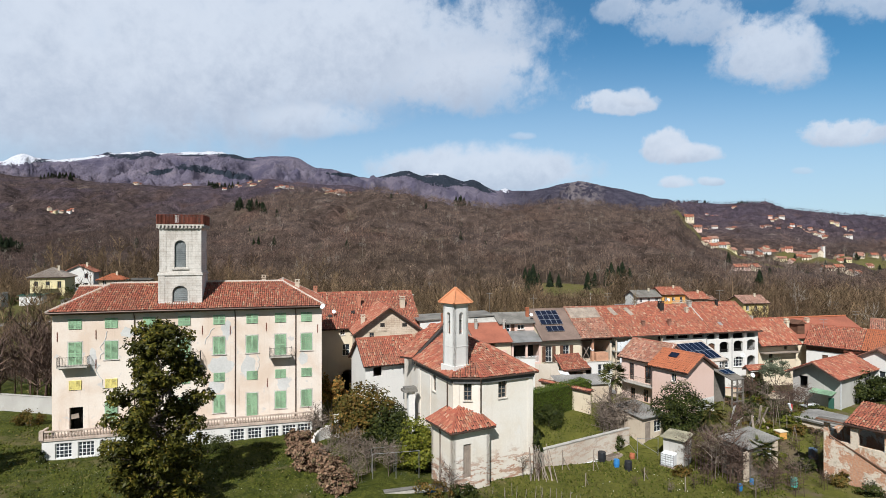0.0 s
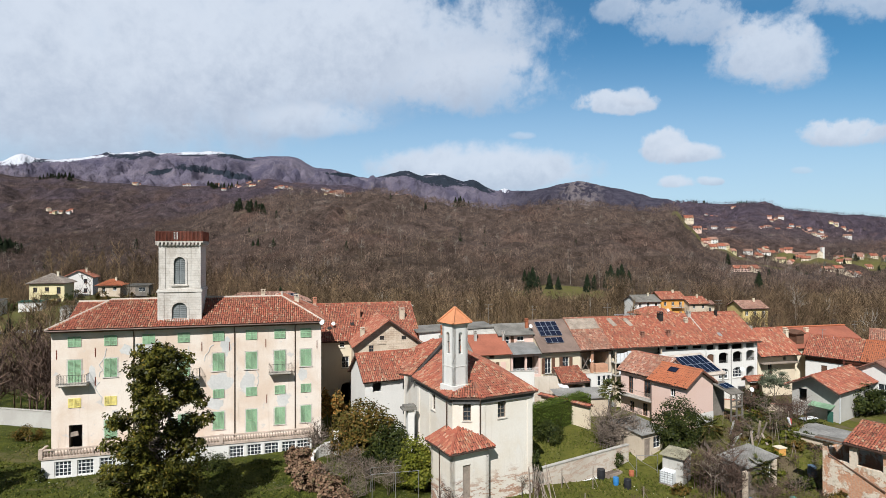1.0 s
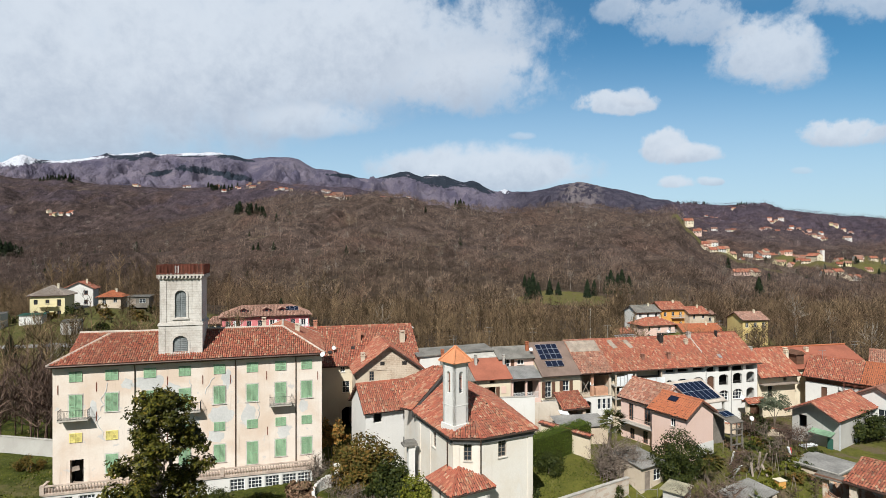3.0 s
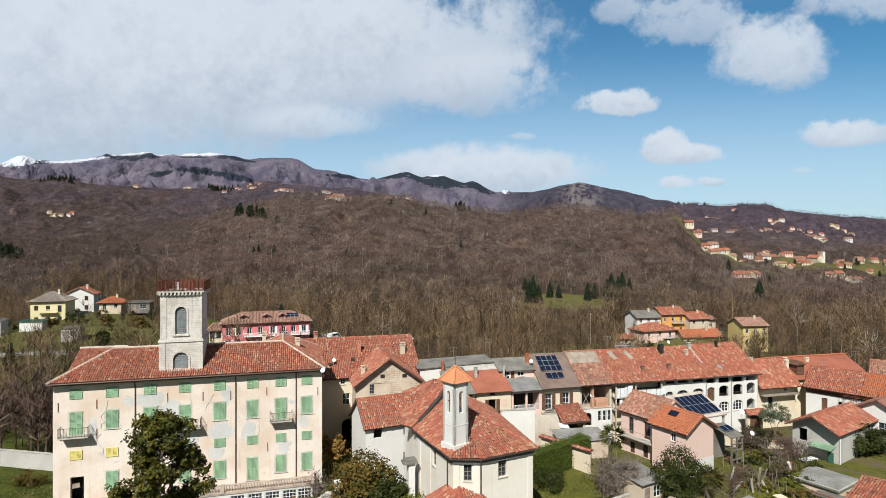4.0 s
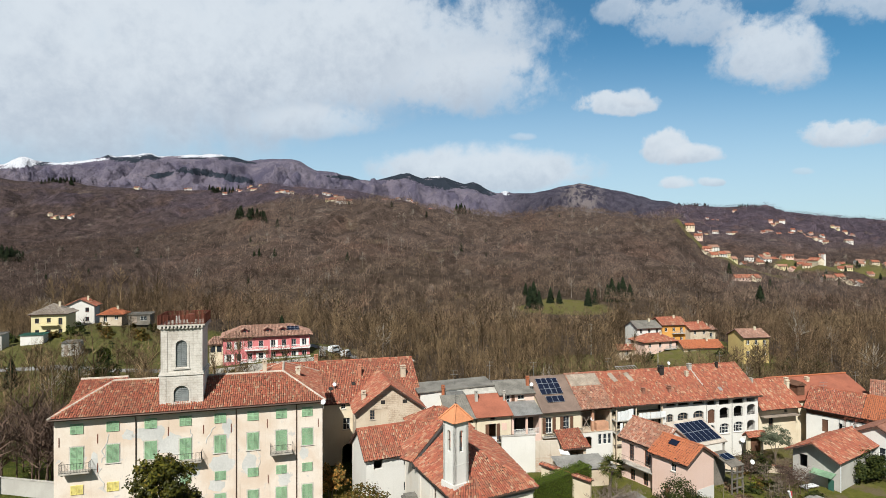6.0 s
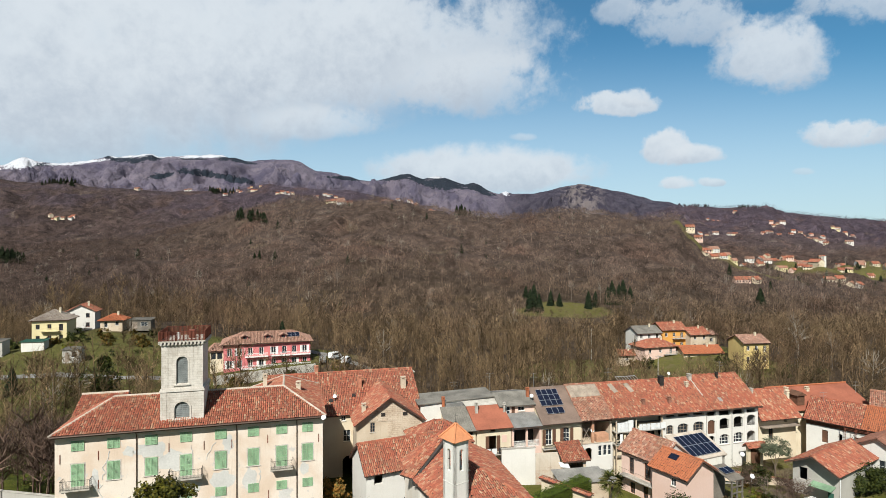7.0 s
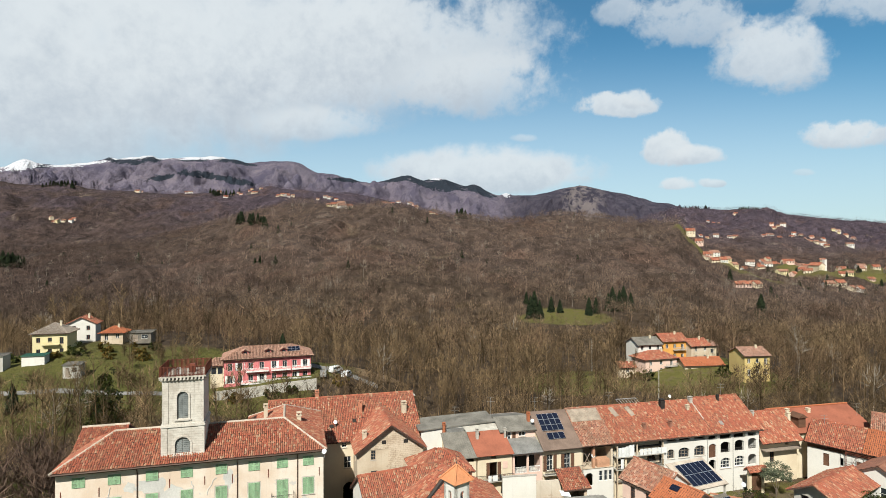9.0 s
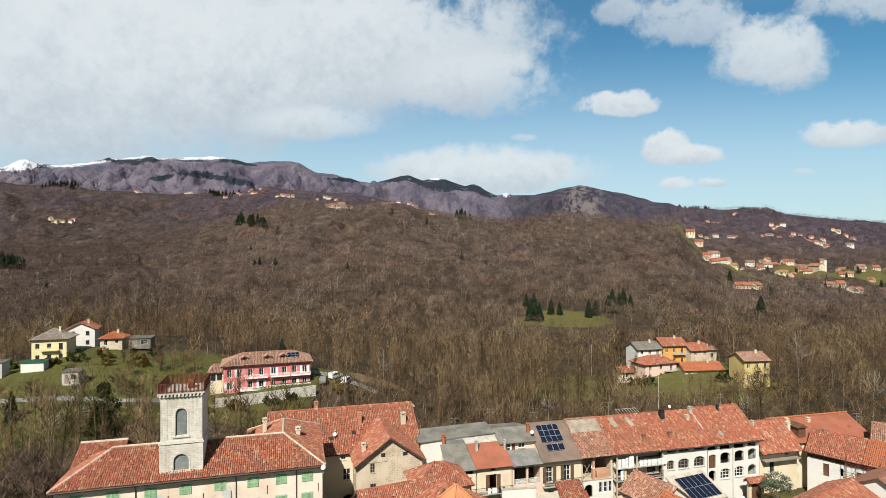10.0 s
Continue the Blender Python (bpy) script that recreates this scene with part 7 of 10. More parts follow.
    block_walls(d, 0, 18.5, 0.0, 9.5, -4.0, 5.2, M["cream_wall"], "x", 7.9)
    gable_roof(d, 0, 18.5, 0.0, 9.5, 5.3, 8.0, M["clay_new"], 0.6, 0.4, 0.27, 0.45, 57, sheet=M["red_sheet"])
    for x, y in ((2.2, 2.2), (4.0, 4.2), (8.3, 3.6)):
        chimney(d, x, y, 6.2, 7.6, 0.6, M["cream_wall"])
    dm = bmesh.new()
    box(dm, 2.8, 4.4, 0.4, 2.6, 5.6, 7.4)
    poly(dm, [(2.5, 0.1, 7.4), (4.7, 0.1, 7.4), (3.6, 0.1, 8.1)], 2.4, (0, 1, 0))
    part("dormer", dm, M["brown_wood"], d)
    e = thing("tiled_house", 77.0, 99.5, 0, -40, "house with mottled clay tile roof and chimneys", "house")
    block_walls(e, 0, 14.0, 0.0, 9.0, -4.0, 5.4, M["old_wall"], "x", 8.2)
    gable_roof(e, 0, 14.0, 0.0, 9.0, 5.5, 8.3, M["clay_worn"], 0.6, 0.4, 0.28, 0.46, 58)
    chimney(e, 2.5, 4.8, 7.8, 9.6, 0.7, M["concrete"])
    chimney(e, 9.0, 4.8, 7.8, 9.4, 0.7, M["concrete"])
    dish(70.6, 99.8, 6.6, 0.33, 10)
    dish(79.5, 97.2, 6.3, 0.33, 0)
    aerial(77.5, 104.0, 7.9, 1.8)
    aerial(69.0, 100.5, 7.0, 1.6)
    # gateway with a little tiled roof at the white house
    gt = thing("gateway", 52.3, 94.6, 0, 14.1, "brown wooden gate under a small tiled roof", "gate")
    for x in (-0.2, 2.4):
        bm = bmesh.new()
        box(bm, x - 0.25, x + 0.25, -0.25, 0.25, -4.0, 0.9)
        part("pier", bm, M["cream_wall"], gt)
    bm = bmesh.new()
    for k in range(9):
        box(bm, 0.1 + k * 0.23, 0.3 + k * 0.23, -0.05, 0.05, -3.4, 0.3)
    box(bm, 0.06, 2.14, 0.05, 0.1, -2.6, -2.4)
    box(bm, 0.06, 2.14, 0.05, 0.1, -0.6, -0.4)
    part("gate_leaf", bm, M["brown_wood"], gt)
    gable_roof(gt, -0.6, 2.8, -0.5, 0.5, 0.95, 1.35, M["clay_old"], 0.3, 0.2, 0.26, 0.4, 59)


village_right()


def ruin():
    r = thing("ruined_barn", 38.2, 55.6, 0, -55.5, "half-ruined brick barn with red clay roof", "barn")
    L = 7.5
    bm = bmesh.new()
    wall(bm, (0, 0), (L, 0), -2.2, 2.35, 0.4)
    box(bm, 0.0, 0.45, 0.0, 0.4, 2.35, 3.9)
    box(bm, 2.3, 2.9, 0.0, 0.4, 2.35, 4.0)
    box(bm, 5.0, 5.5, 0.0, 0.4, 2.35, 4.1)
    part("wall_front", bm, M["rubble"], r)
    for p, q in (((L, 0.4), (L, 6)), ((L, 6), (0, 6)), ((0, 6), (0, 0.4))):
        bm = bmesh.new()
        wall(bm, p, q, -2.2, 3.0, 0.35)
        part("wall_side", bm, M["rubble"], r)
    bm = bmesh.new()
    bar(bm, (-0.6, -0.2, 4.2), (L + 0.5, -0.2, 4.3), 0.13, 6)
    bar(bm, (-0.3, 0.1, 3.1), (5.2, -0.06, 0.6), 0.09, 6)
    part("beam", bm, M["brown_wood"], r)
    ro = Roof(61, 0.24, 0.4)
    ro.plane([(1.9, -0.5, 4.4), (L + 0.8, -0.5, 4.4), (L + 0.8, 4.2, 5.75), (1.9, 4.2, 5.75)])
    ro.plane([(L + 0.8, 8.6, 4.4), (1.9, 8.6, 4.4), (1.9, 4.2, 5.75), (L + 0.8, 4.2, 5.75)])
    ro.done(r, M["clay_old"])
    bm = bmesh.new()
    poly(bm, [(-0.7, -0.4, 4.15), (1.85, -0.5, 4.25), (1.85, 1.0, 4.35), (-0.7, 0.8, 4.25)], 0.12)
    part("patched_roof", bm, M["board_and_shade"], r)


ruin()


def shed(x, y, z, yaw, w, d, h, label, wall_mat, roof_mat, name="garden_shed", drop=0.35, door=True):
    s = thing(name, x, y, z, yaw, label, "shed")
    block_walls(s, 0, w, 0, d, -0.6, h, wall_mat, thick=0.14, front=[(w * 0.15, w * 0.4, 0.0, h * 0.8), (w * 0.55, w * 0.85, h * 0.35, h * 0.8)] if door else ())
    bm = bmesh.new()
    poly(bm, [(-0.25, -0.35, h + 0.03), (w + 0.25, -0.35, h + 0.03), (w + 0.25, d + 0.25, h + 0.03 + drop), (-0.25, d + 0.25, h + 0.03 + drop)], 0.08, (0, 0, 1))
    part("roof", bm, roof_mat, s)
    for k in range(int((w + 0.4) / 0.28)):
        bm = bmesh.new()
        x0 = -0.2 + k * 0.28
        bar(bm, (x0, -0.34, h + 0.12), (x0, d + 0.24, h + 0.12 + drop), 0.05, 6)
        part("corrugation", bm, roof_mat, s)
    if door:
        bm = bmesh.new()
        box(bm, w * 0.15 + 0.02, w * 0.4 - 0.02, 0.05, 0.1, 0.0, h * 0.8)
        part("door", bm, M["grey_wood"], s)
        window(s, face((0, 0), (1, 0)), w * 0.7, h * 0.35, w * 0.3, h * 0.45, M["white_paint"], 0.05, 2, 2, "window", 0.05, False)
    return s


def sheds():
    shed(22.6, 63.0, -0.9, 30, 3.8, 4.2, 2.9, "pale garden hut with grey sheet roof", M["old_wall"], M["fibre"], "garden_hut", 0.5)
    shed(23.7, 59.6, -1.8, -42, 2.1, 2.5, 2.9, "small grey shed with mossy yellow roof sheet", M["grey_wall"], plain("mossy_sheet", (0.29, 0.26, 0.175), 0.9, var=0.5), "tool_shed", 0.1, False)
    # walls coloured dark to carry the shade on the front
    shed(30.2, 55.1, -1.8, 33, 5.6, 2.6, 3.2, "long lean-to with shade painted on its wall and corrugated grey roof", M["board_and_shade"], M["fibre"], "lean_to_shed", 0.4)
    t = thing("water_tank", 24.0, 58.8, -1.75, -42, "white caged plastic water tank beside a shed", "water tank")
    bm = bmesh.new()
    box(bm, -0.55, 0.55, -0.5, 0.5, 0.12, 1.1, None, 0.08)
    t.scale = (1.25, 1.25, 1.35)
    part("tank", bm, M["white_plastic"], t)
    bm = bmesh.new()
    for k in range(6):
        for s in (-0.53, 0.53):
            bar(bm, (-0.55 + 0.22 * k, s, 0.1), (-0.55 + 0.22 * k, s, 1.12), 0.015, 4)
        bar(bm, (-0.57, -0.53, 0.15 + 0.18 * k), (0.57, -0.53, 0.15 + 0.18 * k), 0.015, 4)
    part("cage", bm, M["zinc"], t)
    bm = bmesh.new()
    box(bm, -0.6, 0.6, -0.55, 0.55, -0.1, 0.11)
    part("pallet", bm, M["grey_wood"], t)
    # roofs and walls in the court between chapel and row
    c = thing("court_shed", 15.9, 74.4, 0, 10, "low court shed with grey corrugated roof and tiled edge", "shed")
    block_walls(c, 0, 6.8, 0, 3.3, -2.5, 2.9, M["old_wall"], thick=0.2)
    bm = bmesh.new()
    for k in range(36):
        x = -0.2 + k * 0.2
        poly(bm, [(x, -0.3, 2.95 + 0.03 * (k % 2)), (x + 0.2, -0.3, 2.95 + 0.03 * ((k + 1) % 2)), (x + 0.2, 3.6, 3.5 + 0.03 * ((k + 1) % 2)), (x, 3.6, 3.5 + 0.03 * (k % 2))])
    part("roof", bm, M["fibre"], c)
    s = thing("court_store", 17.7, 80.3, 0, 5, "small court store with old clay roof", "shed")
    block_walls(s, 0, 3.1, 0, 3.6, -3.6, 3.7, M["old_wall"], thick=0.25, front=[(0.4, 2.7, 2.1, 3.5)])
    ro = Roof(62, 0.26, 0.42)
    ro.plane([(-0.4, -0.6, 3.78), (3.6, -0.6, 4.05), (3.3, 4.0, 5.5), (-0.6, 4.0, 5.15)])
    ro.done(s, M["clay_old"])
    bm = bmesh.new()
    box(bm, -1.6, -0.2, -0.7, 0.5, 3.5, 3.57, pose(0, 0, 0, 12, 8, 0))
    part("loose_sheet", bm, M["white_plastic"], s)
    w = thing("court_wall", 6.6, 81.0, 0, 8, "whitewashed court wall beside a lower rendered one", "wall")
    bm = bmesh.new()
    wall(bm, (2.0, 0), (7.1, 0), -2.5, 5.1, 0.35)
    part("wall", bm, M["white_wall"], w)
    bm = bmesh.new()
    wall(bm, (7.11, 0), (11.0, 0), -2.5, 4.2, 0.35)
    part("low_wall", bm, M["garden_wall"], w)
    bm = bmesh.new()
    box(bm, 1.9, 7.2, -0.05, 0.4, 5.1, 5.2)
    part("coping", bm, M["concrete"], w)
    # low flat-roofed store between the grey house and the ruin
    f = thing("flat_roofed_store", 46.8, 65.6, 0, 33, "low store with a stained flat concrete roof", "shed")
    block_walls(f, 0, 5.6, 0, 5.0, -2.4, 0.1, M["old_wall"], thick=0.25)
    bm = bmesh.new()
    box(bm, -0.3, 5.9, -0.3, 5.3, 0.1, 0.3, None, 0.02)
    part("roof_slab", bm, M["fibre"], f)
    bm = bmesh.new()
    box(bm, -0.3, 5.9, -0.36, -0.22, 0.3, 0.42)
    box(bm, -0.36, -0.22, -0.22, 5.3, 0.3, 0.42)
    part("kerb", bm, M["concrete"], f)
    # red and white cloth tied to a pole
    p = thing("cloth_pole", 45.0, 71.8, gz(45.0, 71.8), 20, "red and white cloth tied to a garden pole", "pole")
    bm = bmesh.new()
    bar(bm, (0, 0, -0.2), (-0.15, 0.0, 2.6), 0.03, 5)
    part("pole", bm, M["grey_wood"], p)
    bm = bmesh.new()
    bar(bm, (-0.25, -0.03, 1.75), (0.12, -0.05, 0.75), 0.17, 7, 0.12)
    part("white_cloth", bm, M["white_plastic"], p, "limp white cloth")
    bm = bmesh.new()
    bar(bm, (0.18, 0.06, 1.6), (0.26, 0.04, 0.95), 0.20, 7, 0.15)
    part("red_cloth", bm, M["red_cloth"], p, "faded red cloth")
    w = thing("tiled_boundary_wall", 13.4, 75.6, 0, -47, "low boundary wall with a clay tile coping", "wall")
    bm = bmesh.new()
    wall(bm, (0, 0), (7.6, 0), -1.5, 3.3, 0.3)
    part("wall", bm, M["cream_wall"], w)
    ro = Roof(64, 0.26, 0.4)
    ro.plane([(-0.2, -0.35, 3.3), (7.8, -0.35, 3.3), (7.8, 0.15, 3.55), (-0.2, 0.15, 3.55)])
    ro.plane([(7.8, 0.65, 3.3), (-0.2, 0.65, 3.3), (-0.2, 0.15, 3.55), (7.8, 0.15, 3.55)])
    ro.done(w, M["clay_old"])


sheds()

# ---- plants ----
def leaf_mat(name, cols, rough=0.6, spec=0.35, patch=None):
    mat, g = material(name, rough, 0.0, spec)
    rnd = g.n("ShaderNodeNewGeometry").outputs["Random Per Island"]
    ramp = g.n("ShaderNodeValToRGB", {0: rnd})
    el = ramp.color_ramp.elements
    el[0].position, el[0].color = 0.0, (*cols[0], 1)
    el[1].position, el[1].color = 1.0, (*cols[-1], 1)
    for i, c in enumerate(cols[1:-1]):
        el.new((i + 1) / (len(cols) - 1)).color = (*c, 1)
    col = ramp.outputs[0]
    if patch:
        co = g.n("ShaderNodeNewGeometry").outputs["Position"]
        col = g.mix(g.ramp(g.noise(co, patch[1], 5.0, 0.6), 0.42, 0.64, 0.0, 0.75), col, patch[0])
        if len(patch) > 2:
            col = g.mix(g.ramp(g.noise(co, patch[1] * 3.1, 5.0, 0.65, 0.4), 0.52, 0.66, 0.0, 0.6), col, patch[2])
    g.put(g.bsdf.inputs["Base Color"], col)
    return mat


# olive leaf tones; noise blotches paint sunlit clumps and dark gaps
M["magnolia"] = leaf_mat("magnolia_leaf", [(0.014, 0.015, 0.003), (0.045, 0.045, 0.006), (0.11, 0.098, 0.011), (0.026, 0.028, 0.004), (0.06, 0.058, 0.008), (0.16, 0.11, 0.016)], 0.5, 0.12, ((0.015, 0.017, 0.003), 0.55, (0.13, 0.112, 0.014)))
M["laurel"] = leaf_mat("laurel_leaf", [(0.010, 0.015, 0.004), (0.026, 0.033, 0.007), (0.050, 0.054, 0.010), (0.015, 0.021, 0.005)], 0.55, 0.1)
M["russet"] = leaf_mat("russet_leaf", [(0.035, 0.034, 0.006), (0.075, 0.060, 0.011), (0.12, 0.062, 0.014), (0.045, 0.046, 0.008), (0.15, 0.085, 0.02)], 0.6, 0.1)
M["lime"] = leaf_mat("lime_leaf", [(0.05, 0.062, 0.006), (0.095, 0.10, 0.009), (0.14, 0.13, 0.014), (0.035, 0.046, 0.006)], 0.55, 0.1)
M["orange_leaf"] = leaf_mat("orange_leaf", [(0.22, 0.10, 0.02), (0.30, 0.15, 0.03), (0.14, 0.09, 0.02), (0.08, 0.07, 0.015)], 0.7, 0.2)
M["dry_bloom"] = leaf_mat("dry_bloom", [(0.13, 0.075, 0.042), (0.19, 0.11, 0.065), (0.08, 0.048, 0.03), (0.24, 0.155, 0.095), (0.06, 0.055, 0.02)], 0.9, 0.1)
M["hedge"] = leaf_mat("hedge_leaf", [(0.030, 0.050, 0.007), (0.060, 0.085, 0.011), (0.095, 0.115, 0.016), (0.045, 0.065, 0.009)], 0.6, 0.1)
M["palm_leaf"] = leaf_mat("palm_leaf", [(0.022, 0.032, 0.008), (0.042, 0.052, 0.012), (0.07, 0.066, 0.018), (0.12, 0.085, 0.03)], 0.65, 0.08)
M["olive"] = leaf_mat("olive_leaf", [(0.07, 0.085, 0.045), (0.11, 0.12, 0.07), (0.05, 0.06, 0.03)], 0.6, 0.3)
M["conifer"] = leaf_mat("conifer_needles", [(0.011, 0.017, 0.009), (0.020, 0.028, 0.013), (0.032, 0.040, 0.018)], 0.8, 0.1)
M["twig"] = leaf_mat("bare_twig", [(0.13, 0.095, 0.072), (0.20, 0.155, 0.118), (0.09, 0.066, 0.05), (0.26, 0.21, 0.165)], 0.95, 0.1)
M["dark_twig"] = leaf_mat("dark_twig", [(0.07, 0.045, 0.034), (0.125, 0.080, 0.058), (0.05, 0.034, 0.027), (0.17, 0.115, 0.082)], 0.95, 0.1)


def wood_mat(name, cell, low, high, ends):
    """Leafless woodland, each tree and stand with its own tone."""
    mat, g = material(name, 0.95, 0.0, 0.05)
    geo = g.n("ShaderNodeNewGeometry")
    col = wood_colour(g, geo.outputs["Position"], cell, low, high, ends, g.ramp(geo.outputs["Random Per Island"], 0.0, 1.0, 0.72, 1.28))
    g.put(g.bsdf.inputs["Base Color"], col)
    return mat


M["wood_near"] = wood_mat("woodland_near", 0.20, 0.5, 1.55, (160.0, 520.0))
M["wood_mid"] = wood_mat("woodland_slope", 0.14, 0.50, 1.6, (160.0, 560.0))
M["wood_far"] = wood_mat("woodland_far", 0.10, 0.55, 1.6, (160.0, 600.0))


def leaf_quads(points, normals, size, rng, aspect=0.45, droop=0.0):
    """Rhombic leaves at points, lying roughly across the given normals."""
    n = len(points)
    nrm = normals + rng.normal(0, 0.55, (n, 3))
    nrm /= np.linalg.norm(nrm, axis=1)[:, None] + 1e-9
    d = rng.normal(0, 1, (n, 3))
    d[:, 2] -= droop
    d -= nrm * (d * nrm).sum(1)[:, None]
    d /= np.linalg.norm(d, axis=1)[:, None] + 1e-9
    s = np.cross(nrm, d)
    L = (size * rng.uniform(0.7, 1.3, n))[:, None]
    v = np.concatenate([points - d * L * 0.5, points + s * L * aspect * 0.5, points + d * L * 0.5, points - s * L * aspect * 0.5])
    i = np.arange(n)
    return v, np.stack([i, i + n, i + 2 * n, i + 3 * n], 1)


def shell(rng, n, c, r, fill=0.35):
    """Points in a lumpy ellipsoid, crowded to its outside, with their outward directions."""
    d = rng.normal(0, 1, (n, 3))
    d /= np.linalg.norm(d, axis=1)[:, None]
    k = 1 - fill * rng.random(n) ** 1.6
    return np.array(c) + d * k[:, None] * np.array(r), d


def limb(bm, a, b, r0, r1, rng, bends=3):
    a, b = np.array(a, float), np.array(b, float)
    pts = [a + (b - a) * k / bends + (rng.normal(0, 0.05, 3) * np.linalg.norm(b - a) if 0 < k < bends else 0) for k in range(bends + 1)]
    for k in range(bends):
        bar(bm, pts[k], pts[k + 1], r0 + (r1 - r0) * k / bends, 6, r0 + (r1 - r0) * (k + 1) / bends)
    return pts[-1]


def shrub(name, x, y, lumps, leaf, count, mat, label, seed, z=None, aspect=0.5, stems=5, category="shrub"):
    """A leafy shrub or small tree: stems and a crown of leaves in lumps (dx, dy, dz, rx, ry, rz)."""
    rng = np.random.default_rng(seed)
    z = gz(x, y) if z is None else z
    t = thing(name, x, y, z, 0, label, category)
    bm = bmesh.new()
    for i in range(min(stems, len(lumps))):
        l = lumps[i]
        limb(bm, (rng.normal(0, 0.15), rng.normal(0, 0.15), -0.3), (l[0], l[1], l[2]), 0.09, 0.03, rng)
    part("stems", bm, M["bark"], t) if stems else bm.free()
    vol = np.array([l[3] * l[4] + l[4] * l[5] for l in lumps])
    V, F, off = [], [], 0
    for l, share in zip(lumps, vol / vol.sum()):
        k = max(30, int(count * share))
        # small sub-clumps break the outline
        sub = max(6, k // 45)
        sc, sd = shell(rng, sub, l[:3], l[3:6], 0.45)
        idx = rng.integers(0, sub, k)
        p = sc[idx] + rng.normal(0, 1, (k, 3)) * np.array(l[3:6]) * 0.15
        p[:, 2] = np.maximum(p[:, 2], 0.05)
        v, f = leaf_quads(p, sd[idx] + np.array((0, 0, 0.5)), leaf * 1.25, rng, aspect * 1.15)
        V.append(v), F.append(f + off)
        off += len(v)
    raw("crown", np.concatenate(V), np.concatenate(F), mat, t, "stuff")
    return t


def magnolia():
    x, y = -24.1, 46.2
    rng = np.random.default_rng(5)
    z = gz(x, y)
    t = thing("magnolia_tree", x, y, z, 0, "tall evergreen magnolia with dark glossy leaves", "tree")
    H = 15.6
    bm = bmesh.new()
    limb(bm, (0, 0, -0.4), (0.5, 0.0, H * 0.93), 0.36, 0.05, rng, 6)
    tips = []
    n = 92
    for k in range(n):
        f = 0.04 + 0.94 * (k + 0.5) / n
        h = f * H
        prof = np.interp(f, [0, 0.1, 0.4, 0.55, 0.65, 0.74, 0.85, 0.94, 1.0], [3.8, 3.6, 3.3, 3.5, 3.0, 2.5, 2.2, 1.6, 0.9])
        prof *= rng.choice([0.45, 0.72, 0.9, 1.0, 1.06])
        a = k * 2.399 + rng.normal(0, 0.35)
        axis = np.array((0.95 * f - 0.15, 0.0, 0.0))
        e = axis + np.array((math.cos(a) * prof, math.sin(a) * prof, min(h + rng.uniform(-0.1, 0.6), H - 0.4)))
        root = axis + np.array((0, 0, max(0.3, h - prof * 0.3)))
        limb(bm, root, e, 0.10 * (1 - f * 0.6), 0.03, rng, 3)
        tips.append((e, rng.uniform(0.6, 0.92)))
        if prof > 1.9:
            q = root + (e - root) * 0.72 + rng.normal(0, 0.45, 3)
            tips.append((q, rng.uniform(0.55, 0.85)))
        if prof > 3.0 and f < 0.6:
            tips.append((root + (e - root) * 0.5 + rng.normal(0, 0.5, 3), rng.uniform(0.6, 0.95)))
    # two leaders at the top
    for e in ((1.5, -0.2, H - 0.6), (-0.5, 0.1, H - 0.95), (0.6, 0.3, H - 1.5)):
        tips.append((np.array(e), 0.62))
    part("trunk", bm, M["bark"], t)
    V, F, off = [], [], 0
    for e, r in tips:
        # whorls of stiff leaves at the ends of twigs
        whorls = int(26 * r * r) + 7
        c, d = shell(rng, whorls, e, (r * 1.1, r * 1.1, r * 0.8), 0.55)
        for p, q in zip(c, d):
            k = int(rng.integers(9, 15))
            pts = p + rng.normal(0, 0.13, (k, 3))
            v, fc = leaf_quads(pts, np.tile(q + np.array((0, 0, 0.5)), (k, 1)), 0.33, rng, 0.46)
            V.append(v), F.append(fc + off)
            off += len(v)
    raw("crown", np.concatenate(V), np.concatenate(F), M["magnolia"], t, "stuff")


magnolia()


